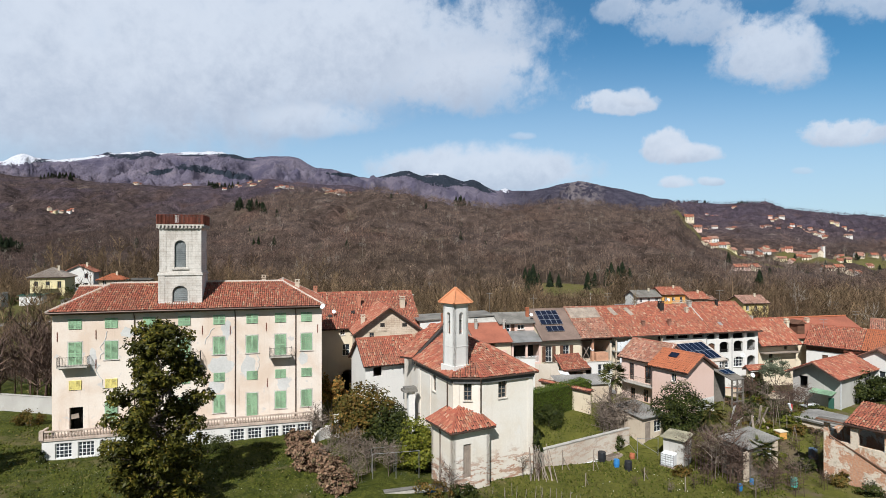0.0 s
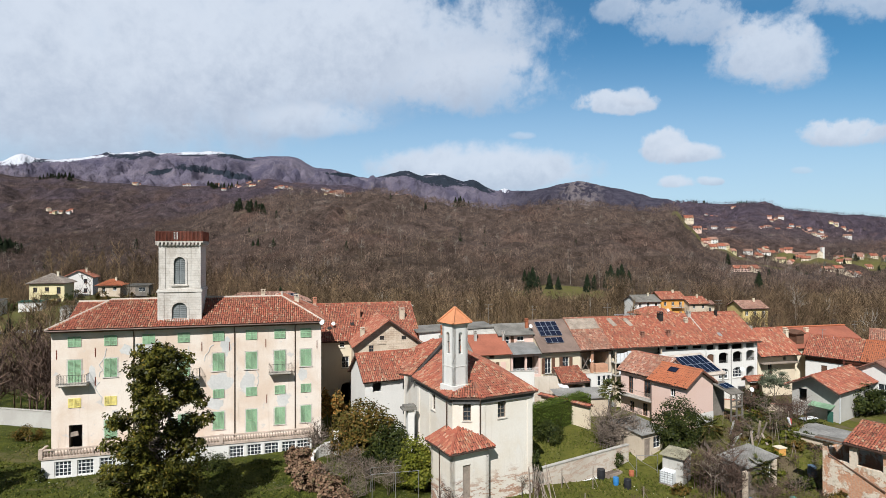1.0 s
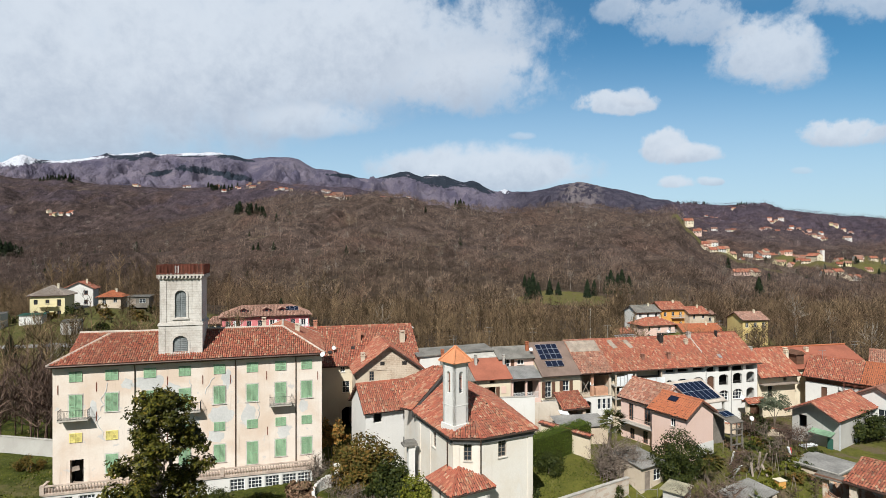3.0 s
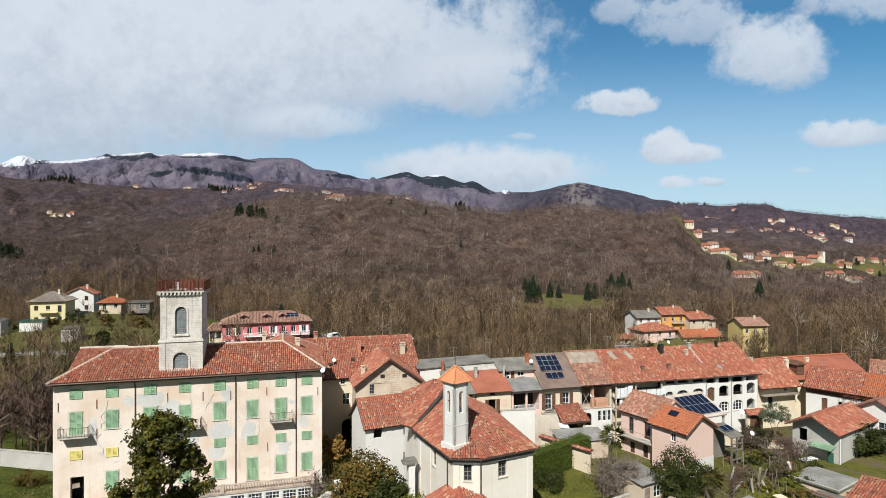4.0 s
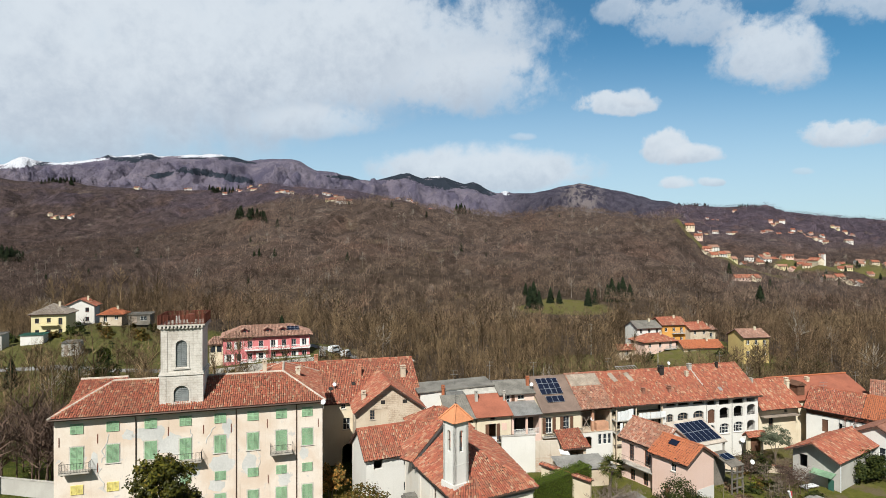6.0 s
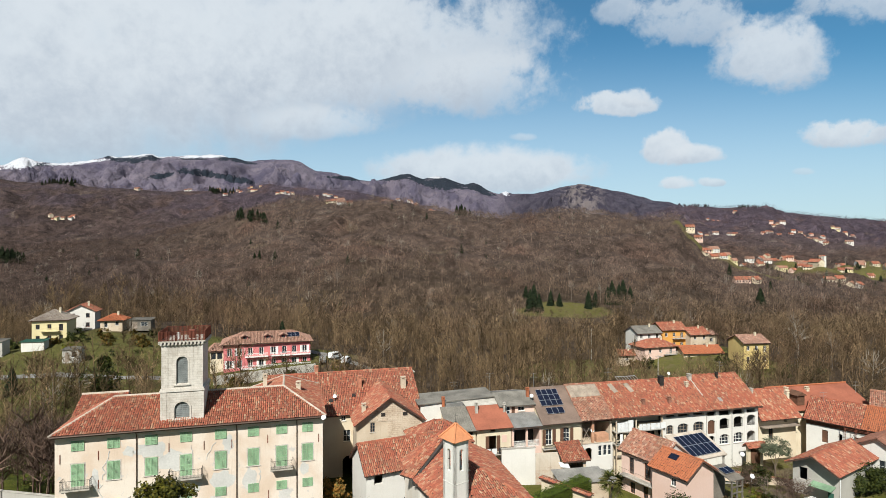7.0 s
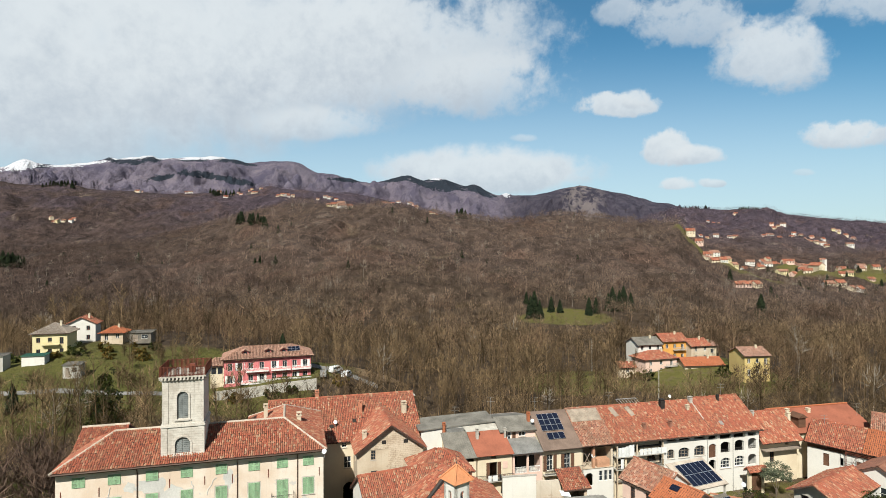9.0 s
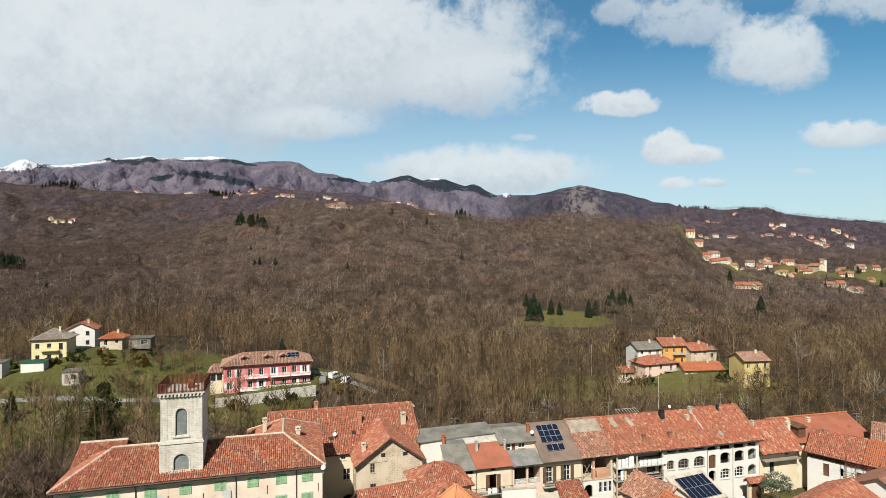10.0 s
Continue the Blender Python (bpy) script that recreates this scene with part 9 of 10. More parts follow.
    spots = [(28.0, 58.4, 4.8), (29.6, 57.0, 5.0), (26.8, 56.6, 4.2), (31.0, 60.5, 4.4), (33.6, 64.6, 3.6), (35.5, 66.2, 3.4), (38.0, 66.8, 3.0), (36.6, 68.4, 3.0), (41.0, 68.0, 3.2), (44.0, 72.0, 3.4), (46.5, 74.0, 3.6), (48.6, 75.6, 4.2), (50.2, 76.8, 4.0), (30.6, 52.4, 3.4), (33.4, 53.6, 3.0), (35.8, 56.0, 2.6), (27.6, 52.0, 3.0), (43.0, 79.0, 3.0), (47.0, 88.6, 3.4), (39.4, 62.0, 2.4), (25.6, 54.2, 2.8), (58.0, 91.0, 4.0), (61.0, 90.0, 4.4), (63.5, 88.8, 4.0), (7.6, 54.2, 2.6), (9.2, 53.2, 2.0), (0.4, 49.6, 3.4)]
    spots += [(27.4, 55.6, 5.2), (28.6, 55.0, 5.0), (26.2, 57.8, 4.0), (25.4, 58.8, 3.2), (31.6, 52.8, 3.2), (32.8, 51.6, 2.8), (29.0, 51.2, 2.8), (30.4, 56.2, 3.0), (37.6, 61.4, 2.2), (40.2, 59.4, 2.4), (42.2, 62.6, 2.6), (39.0, 57.8, 2.0), (45.2, 77.4, 3.2), (47.4, 78.2, 3.6), (49.2, 78.8, 3.4), (35.0, 58.8, 2.2), (36.4, 53.0, 2.0), (24.0, 53.2, 1.6), (21.6, 52.4, 1.4), (18.6, 53.6, 1.2), (20.4, 56.2, 1.0)]
    for i, (x, y, h) in enumerate(spots):
        bare_shrub(x, y, h, 80 + i, "tangled leafless garden shrub", M["dark_twig"] if i % 3 else None, 340, 0.55)
    # low green and dry undergrowth in the gardens
    for i, (x, y, r, m) in enumerate(((37.2, 57.6, 1.0, "laurel"), (38.6, 54.0, 0.9, "russet"), (39.8, 51.6, 1.0, "laurel"), (34.5, 62.6, 0.8, "lime"), (41.5, 65.0, 0.9, "russet"), (42.5, 70.4, 1.1, "laurel"), (44.5, 75.6, 1.0, "laurel"), (37.4, 63.6, 0.8, "lime"), (46.2, 71.6, 1.0, "russet"), (49.0, 73.2, 1.1, "laurel"), (24.2, 56.4, 0.7, "russet"), (1.6, 49.0, 1.0, "laurel"), (-1.2, 49.6, 1.1, "russet"), (33.0, 69.0, 1.0, "russet"), (36.2, 60.2, 0.7, "lime"))):
        shrub("low_bush", x, y, [(0, 0, r * 0.5, r * 1.3, r, r * 0.8), (r, 0.2, r * 0.4, r, r * 0.8, r * 0.6)], 0.18, 1100, M[m], "low straggling garden bush", 120 + i, stems=0)
    rng = random.Random(91)
    for i in range(46):
        x, y = rng.uniform(32, 47), rng.uniform(57, 84)
        if abs(x - 36) + abs(y - 60) < 4 or (x > 49 and y < 80) or (x < 36 and y > 68):
            continue
        r = rng.uniform(0.35, 0.95)
        shrub("low_bush", x, y, [(0, 0, r * 0.5, r * 1.2, r, r * 0.8), (r * 0.8, 0.2, r * 0.4, r, r * 0.8, r * 0.6)], 0.16, 520, M[rng.choice(["laurel", "russet", "lime", "laurel", "dry_bloom"])], "low straggling garden bush", 500 + i, stems=0)
    for i, (x, y, h) in enumerate(((27.4, 57.0, 5.2), (29.4, 55.2, 4.6), (31.2, 59.6, 4.0), (45.6, 82.2, 3.4), (48.6, 84.4, 3.6), (49.4, 80.6, 3.0), (50.2, 78.6, 2.8))):
        bare_shrub(x, y, h, 560 + i, "brown leafless tree in the garden", M["dark_twig"], 640, 0.46, "bare_tree", "tree")
    # bushes and ivy-clad trees on the meadow and round the valley houses
    for i, (x, y, r, m) in enumerate(((-113, 170, 2.2, "laurel"), (-119, 168, 1.6, "russet"), (-133, 170, 1.8, "laurel"), (-108, 176, 1.8, "russet"), (-99, 178, 2.0, "russet"), (-95, 182, 1.6, "laurel"), (-84, 128, 4.0, "laurel"), (-88, 134, 3.4, "laurel"), (-79, 131, 3.6, "russet"), (-110, 162, 1.3, "lime"), (-122, 166, 1.2, "lime"), (-93, 170, 1.6, "russet"), (-102, 168, 1.3, "russet"), (-47, 151, 1.6, "laurel"), (-56, 148, 1.8, "russet"), (-42, 153, 1.4, "laurel"), (70, 190, 2.0, "laurel"), (66, 192, 1.6, "russet"), (96, 190, 2.2, "laurel"), (-30, 160, 2.0, "russet"), (112, 178, 3.0, "laurel"), (118, 176, 3.4, "laurel"))):
        shrub("bush", x, y, [(0, 0, r * 0.8, r, r, r), (r * 0.8, 0.2, r * 0.6, r * 0.8, r * 0.8, r * 0.7), (-r * 0.7, 0, r * 0.9, r * 0.7, r * 0.7, r * 0.8)], 0.42, 900, M[m], "evergreen bush on the valley meadow", 300 + i, stems=2)
    for i, (x, y, h) in enumerate(((-104, 140, 8), (-96, 146, 9), (-88, 150, 8), (-82, 144, 10), (-76, 140, 10), (-70, 146, 9), (-112, 138, 7), (-92, 162, 6), (-86, 168, 6), (-80, 172, 7), (-135, 166, 6), (-64, 142, 9), (-100, 172, 4), (-106, 158, 5), (100, 178, 9), (104, 180, 10), (110, 181, 9), (96, 182, 8))):
        bare_shrub(x, y, h, 330 + i, "leafless tree on the meadow slope", M["wood_near"], 520, 0.32, "bare_tree", "tree")
    shrub("ivy_clad_tree", -78.0, 127.0, [(0, 0, 4.0, 3.0, 3.0, 3.2), (0.6, 0, 8.0, 2.6, 2.6, 3.0), (0.2, 0.3, 11.6, 1.8, 1.8, 2.6), (-1.6, 0, 6.2, 1.8, 1.8, 2.2)], 0.42, 4600, M["laurel"], "tall bare tree smothered in dark ivy", 349, category="tree")
    # bare trees left of the villa
    for i, (x, y, h) in enumerate(((-55.0, 77.0, 12), (-58.5, 79.0, 13), (-53.2, 81.0, 11), (-61.5, 78.5, 13), (-50.5, 79.5, 10))):
        bare_shrub(x, y, h, 150 + i, "tall leafless tree beside the villa", M["dark_twig"], 900, 0.3, "bare_tree", "tree")


garden_plants()


def lawn_tufts():
    """Tufts of longer grass on the lawns, and daisies."""
    rng = np.random.default_rng(64)
    P = []
    for x0, x1, y0, y1, n in ((-52, -8, 44, 62, 15000), (2, 32, 46, 61, 13000), (9, 22, 57, 70, 4500), (30, 48, 52, 76, 7000), (-62, -46, 58, 72, 3500)):
        x, y = rng.uniform(x0, x1, n), rng.uniform(y0, y1, n)
        ok = rng.random(n) < 0.5 + 0.5 * fbm(x, y, 6.0, 3, 31)
        P.append(np.stack([x[ok], y[ok], ground(x[ok], y[ok])], 1))
    P = np.concatenate(P)
    n = len(P)
    a = rng.uniform(0, 6.283, n)
    side = np.stack([np.cos(a), np.sin(a), np.zeros(n)], 1) * rng.uniform(0.05, 0.13, n)[:, None]
    tip = np.stack([rng.normal(0, 0.08, n), rng.normal(0, 0.08, n), rng.uniform(0.08, 0.24, n)], 1)
    V = np.concatenate([P - side, P + side, P + tip])
    i = np.arange(n)
    tagged(raw("grass", V, np.stack([i, i + n, i + 2 * n], 1), M["grass_tuft"], None, "stuff"), "tufts of spring grass on the lawns", "grass")
    n = 1100
    x, y = rng.uniform(-50, 30, n), rng.uniform(44, 61, n)
    ok = (fbm(x, y, 7.0, 3, 41) > 0.35) & ((x < -8) | (x > 4))
    p = np.stack([x[ok], y[ok], ground(x[ok], y[ok]) + 0.1], 1)
    v, f = leaf_quads(p, np.tile((0.0, -0.4, 1.0), (len(p), 1)), 0.075, rng, 1.0)
    tagged(raw("daisies", v, f, M["daisy"], None, "stuff"), "small white daisies in the grass", "flowers")


M["grass_tuft"] = leaf_mat("grass_tuft", [(0.030, 0.042, 0.005), (0.060, 0.070, 0.009), (0.10, 0.10, 0.016), (0.042, 0.053, 0.007), (0.15, 0.125, 0.04)], 0.8, 0.1)
M["daisy"] = plain("daisy_petals", (0.72, 0.70, 0.62), 0.8, var=0.1)
lawn_tufts()

# ---- houses in the valley and on the hills ----
def far_house(name, x, y, z, yaw, w, d, h, rise, wall_mat, roof_mat, label, cols=3, floors=2, hip=False, along="x", frame_mat="white_paint", group="", shut=None):
    """A detached house: walls with windows on the front and left, tiled roof."""
    t = thing(name, x, y, z, yaw, label, "house", group)
    block = h + 8
    holes, lh = [], []
    fh = h / floors
    wins = []
    for f in range(floors):
        for i in range(cols):
            xc = w * (i + 0.5) / cols
            tall = 1.5 if (i + f) % 3 else 2.1
            z0 = f * fh + (0.9 if tall < 2 else 0.3)
            holes.append((xc - 0.55, xc + 0.55, z0, min(z0 + tall, h - 0.25)))
    m = face((0, 0), (1, 0))
    block_walls(t, 0, w, 0, d, -6.0, h, wall_mat, None if hip else along, h + rise, front=holes, thick=0.3)
    for a, b, c, e in holes:
        window(t, m, (a + b) / 2, c, b - a, e - c, M[frame_mat], 0.12, 2, 1, "window", 0.08)
        if shut:
            leaf_pair(t, m, (a + b) / 2, c, 1.1, e - c, M[shut])
    if hip:
        hip_roof(t, 0, w, 0, d, h, h + rise, roof_mat, 0.7, 0.4, 0.6, int(abs(x)) + 3)
    else:
        gable_roof(t, 0, w, 0, d, h, h + rise, roof_mat, 0.7, 0.5, 0.4, 0.6, int(abs(x)) + 3, along=along)
    chimney(t, w * 0.7, d * 0.4, h + rise * 0.4, h + rise + 0.4, 0.5, M["cream_wall"])
    return t


def balcony_far(t, x0, x1, z, deep=1.2, mat="white_paint"):
    bm = bmesh.new()
    box(bm, x0, x1, -deep, -0.002, z - 0.18, z)
    b = part("balcony", bm, M[mat], t)
    bm = bmesh.new()
    box(bm, x0, x1, -deep, -deep + 0.05, z + 0.9, z + 1.0)
    n = int((x1 - x0) / 0.22)
    for i in range(n + 1):
        xx = x0 + (x1 - x0) * i / n
        box(bm, xx - 0.03, xx + 0.03, -deep, -deep + 0.04, z, z + 0.9)
    part("railing", bm, M[mat], b)


M["ochre_wall"] = plaster("ochre_wall", (0.74, 0.56, 0.22), (0.62, 0.45, 0.18), (0.70, 0.54, 0.26), 0.3, 0.0, 0.3)


def valley_houses():
    t = far_house("yellow_villa", -130.2, 174.6, 5.0, 17, 9.6, 9.0, 7.2, 2.9, M["yellow_wall"], M["clay_grey"], "pale yellow house with grey-brown hip roof", 3, 2, True, "x", "brown_wood")
    balcony_far(t, 2.5, 7.6, 3.9, 1.2, "yellow_wall")
    far_house("white_villa", -129.2, 189.0, 7.2, 20, 8.6, 8.0, 6.4, 2.2, M["white_wall"], M["clay_old"], "white house with dark red roof", 2, 2, False, "y", "rust")
    far_house("red_roofed_hut", -115.6, 186.0, 8.2, 12, 6.8, 6.0, 2.6, 2.0, M["old_wall"], M["clay_new"], "low hut with orange hip roof", 2, 1, True)
    shed(-106.6, 187.0, 7.8, 8, 7.0, 4.0, 3.0, "dark open shed on the meadow", M["board_and_shade"], M["slab"], "field_shed", 0.4)
    shed(-105.0, 152.0, gz(-103, 153) + 0.3, 10, 4.2, 3.4, 3.2, "small grey field shed with flat roof", M["grey_wall"], M["slab"], "field_shed", 0.3)
    shed(-124.0, 162.0, gz(-121, 163) + 0.3, 12, 6.0, 3.0, 2.4, "white greenhouse on the meadow", M["white_wall"], M["green_cloth"], "greenhouse", 0.3, False)
    shed(-132.0, 158.0, gz(-130, 159) + 0.3, 12, 5.0, 4.0, 4.6, "grey block hut at the meadow edge", M["grey_wall"], M["slab"], "block_hut", 0.3, False)
    # long pink house with white balconies
    c = thing("pink_apartment_house", -62.4, 156.6, 0.4, 18.8, "long raspberry pink house with white balconies", "house")
    L, D, H = 24.0, 10.0, 7.2
    holes = []
    cols = [1.6, 4.3, 7.2, 10.2, 13.6, 16.6, 19.4, 22.4]
    for f in range(2):
        for x in cols:
            holes.append((x - 0.65, x + 0.65, 0.4 + f * 3.5, 2.6 + f * 3.5))
    block_walls(c, 0, L, 0, D, -4.0, H, M["magenta_wall"], front=holes, thick=0.3)
    m = face((0, 0), (1, 0))
    for k, (a, b, z0, z1) in enumerate(holes):
        window(c, m, (a + b) / 2, z0, b - a, z1 - z0, M["white_paint"], 0.12, 2, 1, "window", 0.1, False)
        if k % 3 == 0:
            leaf_pair(c, m, (a + b) / 2, z0, 1.3, z1 - z0, M["white_paint"])
    for x0, x1 in ((5.8, 12.0), (12.8, 18.2), (18.6, 24.0)):
        balcony_far(c, x0, x1, 3.6)
    balcony_far(c, 4.4, 24.0, 0.25, 1.6)
    for x in (5.2, 12.4, 18.4):
        bm = bmesh.new()
        box(bm, x - 0.25, x + 0.25, -0.12, 0.0, -4, H)
        part("pilaster", bm, M["magenta_wall"], c)
    bm = bmesh.new()
    box(bm, -3.6, -0.01, 1.0, 9.0, -4.0, 5.4)
    part("side_porch", bm, M["cream_wall"], c)
    bm = bmesh.new()
    for x in (-3.6, -1.9):
        box(bm, x + 0.2, x + 1.5, 0.97, 0.99, 3.2, 5.0)
    part("porch_window", bm, M["glass"], c)
    hip_roof(c, 0, L, 0, D, H, H + 2.7, M["clay_plum"], 0.8, 0.4, 0.6, 71)
    r = Roof(72, 0.4, 0.6)
    r.plane([(-4.2, 0.5, 5.4), (-0.1, 0.5, 5.4), (-0.1, 5.0, 7.1), (-2.6, 5.0, 7.1)])
    r.plane([(-4.2, 9.5, 5.4), (-4.2, 0.5, 5.4), (-2.6, 5.0, 7.1)])
    r.done(c, M["clay_plum"])
    for x in (5.7, 12.0, 16.4):
        bm = bmesh.new()
        box(bm, x - 0.8, x + 0.8, 1.6, 4.0, H + 0.8, H + 1.9)
        dm = part("dormer", bm, M["magenta_wall"], c)
        bm = bmesh.new()
        box(bm, x - 0.5, x + 0.5, 1.56, 1.59, H + 1.0, H + 1.75)
        part("dormer_window", bm, M["glass"], dm)
        r = Roof(int(x), 0.35, 0.5)
        r.plane([(x - 1.2, 4.6, H + 1.75), (x - 1.2, 1.1, H + 1.75), (x, 1.1, H + 2.4), (x, 4.6, H + 2.4)], True, 0.08)
        r.plane([(x + 1.2, 1.1, H + 1.75), (x + 1.2, 4.6, H + 1.75), (x, 4.6, H + 2.4), (x, 1.1, H + 2.4)], True, 0.08)
        r.done(dm, M["clay_plum"])
    solar_panels(c, tilt(17.5, 1.5, H + 1.24, 2.7 / 5.8), 3, 2, 1.15, 1.1)
    # retaining wall below it, lane and parked vans
    w = thing("retaining_wall", -62.0, 148.6, 0, 15.5, "long dry stone retaining wall below a lawn", "wall")
    bm = bmesh.new()
    poly(bm, [(0, 0, -5.5), (27, 0, -5.5), (27, 0, 2.5), (0, 0, 0.5)], 0.6, (0, 1, 0))
    part("wall", bm, M["concrete"], w)
    far_house("low_red_house", -66.0, 184.0, gz(-60, 186) + 0.3, 12, 13.0, 6.0, 2.6, 1.2, M["cream_wall"], M["clay_old"], "low house with flat red roof behind", 3, 1)
    # group of coloured houses beyond the row
    far_house("white_house", 72.0, 205.5, -2.4, 14, 10.0, 8.0, 6.0, 2.0, M["white_wall"], M["slab"], "white house with dark panelled roof", 3, 2)
    t = far_house("orange_house", 82.6, 209.0, -3.0, 10, 9.6, 8.0, 7.4, 2.2, M["orange_wall"], M["clay_old"], "bright orange house with clay roof", 3, 2, False, "x", "white_paint")
    balcony_far(t, 4.0, 9.0, 4.0, 1.2, "concrete")
    t = far_house("brick_house", 92.8, 208.0, -3.4, 16, 8.2, 7.0, 6.2, 2.0, M["old_wall"], M["clay_old"], "house with red clay roof and dark loggia", 2, 2)
    t = far_house("pink_farmhouse", 71.4, 196.4, -6.0, 18, 13.4, 8.0, 5.6, 2.4, M["pink_wall"], M["clay_old"], "pale pink farmhouse with red hip roof", 3, 2, True)
    balcony_far(t, 8.0, 13.0, 3.0, 1.2, "concrete")
    far_house("long_farm_building", 85.6, 197.0, -5.6, 6, 14.6, 7.0, 3.4, 2.0, M["cream_wall"], M["clay_new"], "long low building with orange roof", 4, 1)
    far_house("ochre_house", 100.6, 185.5, -3.8, 8, 9.2, 8.0, 7.2, 2.0, M["ochre_wall"], M["clay_plum"], "ochre yellow house with brown roof behind trees", 3, 2)
    far_house("small_red_hut", 62.0, 196.0, -5.0, 5, 6.0, 4.5, 2.4, 1.2, M["old_wall"], M["clay_old"], "small hut with a red roof", 1, 1)
    far_house("grey_annex", 98.0, 214.0, -2.0, 8, 8.0, 6.0, 3.8, 1.0, M["cream_wall"], M["clay_plum"], "low annex with grey roof", 2, 1)


valley_houses()


def van(x, y, z, yaw, mat, label, scale=1.0):
    """A parked van: shaped body, glass, four wheels."""
    t = thing("van", x, y, z, yaw, label, "vehicle", "parked vehicles")
    bm = bmesh.new()
    prof = [(-2.3, 0.35), (2.3, 0.35), (2.35, 0.95), (1.5, 1.15), (0.95, 1.9), (-2.2, 1.95), (-2.35, 1.0)]
    poly(bm, [(px * scale, -0.9, pz * scale) for px, pz in prof], 1.8, (0, 1, 0))
    bmesh.ops.bevel(bm, geom=bm.edges[:], offset=0.06, segments=1, affect="EDGES")
    part("body", bm, mat, t)
    bm = bmesh.new()
    poly(bm, [(1.52 * scale, -0.8, 1.18 * scale), (1.52 * scale, 0.8, 1.18 * scale), (1.02 * scale, 0.75, 1.83 * scale), (1.02 * scale, -0.75, 1.83 * scale)], 0.03)
    part("windscreen", bm, M["glass"], t)
    for s in (-1, 1):
        bm = bmesh.new()
        box(bm, -1.9 * scale, 0.8 * scale, s * 0.905 - 0.01, s * 0.905 + 0.01, 1.2 * scale, 1.75 * scale)
        part("side_window", bm, M["glass"], t)
        for wx in (-1.5, 1.5):
            bm = bmesh.new()
            cyl(bm, 0, 0, -0.1, 0.1, 0.34, None, 14, pose(wx * scale, s * 0.85, 0.34, 90))
            wheel = part("wheel", bm, M["black_plastic"], t)
            bm = bmesh.new()
            cyl(bm, 0, 0, -0.11, 0.11, 0.18, None, 10, pose(wx * scale, s * 0.86, 0.34, 90))
            part("rim", bm, M["alu"], wheel)


def lanes():
    """Lanes laid on the ground as thin strips."""
    for name, pts, w, mat, label in (
            ("lane", [(-20, 168), (-30, 169), (-40, 172), (-52, 180)], 3.2, M["asphalt"], "pale concrete lane beside the pink house"),
            ("meadow_lane", [(-140, 140), (-112, 143), (-90, 146), (-72, 151)], 2.4, M["asphalt"], "narrow lane across the meadow"),
            ("court", [(24, 84.5), (36, 85.5), (50, 90)], 4.5, M["concrete"], "paved court before the row")):
        V, F = [], []
        P = []
        for a, b in zip(pts, pts[1:]):
            for k in range(12):
                P.append(np.array(a) + (np.array(b) - np.array(a)) * k / 12)
        P.append(np.array(pts[-1]))
        for i, p in enumerate(P):
            d = P[min(i + 1, len(P) - 1)] - P[max(i - 1, 0)]
            n = np.array((-d[1], d[0])) / np.linalg.norm(d)
            for s in (-1, -0.33, 0.33, 1):
                q = p + n * s * w / 2
                V.append((q[0], q[1], gz(q[0], q[1]) + 0.10))
        for i in range(len(P) - 1):
            for j in range(3):
                a = i * 4 + j
                F.append((a, a + 1, a + 5, a + 4))
        ob = raw(name, V, F, mat)
        tagged(ob, label, "road", kind="structure")


lanes()
for (x, y, yaw), mat, lab in (((-33.0, 168.4, 60), "white_plastic", "white van parked on the lane"), ((-29.5, 167.2, 80), "white_plastic", "white delivery van on the lane"), ((-35.8, 163.8, 100), "zinc", "silver car parked beside the pink house"), ((24.0, 84.6, 20), "zinc", "silver car parked in the court")):
    van(x, y, gz(x, y) + 0.1, yaw, M[mat], lab)


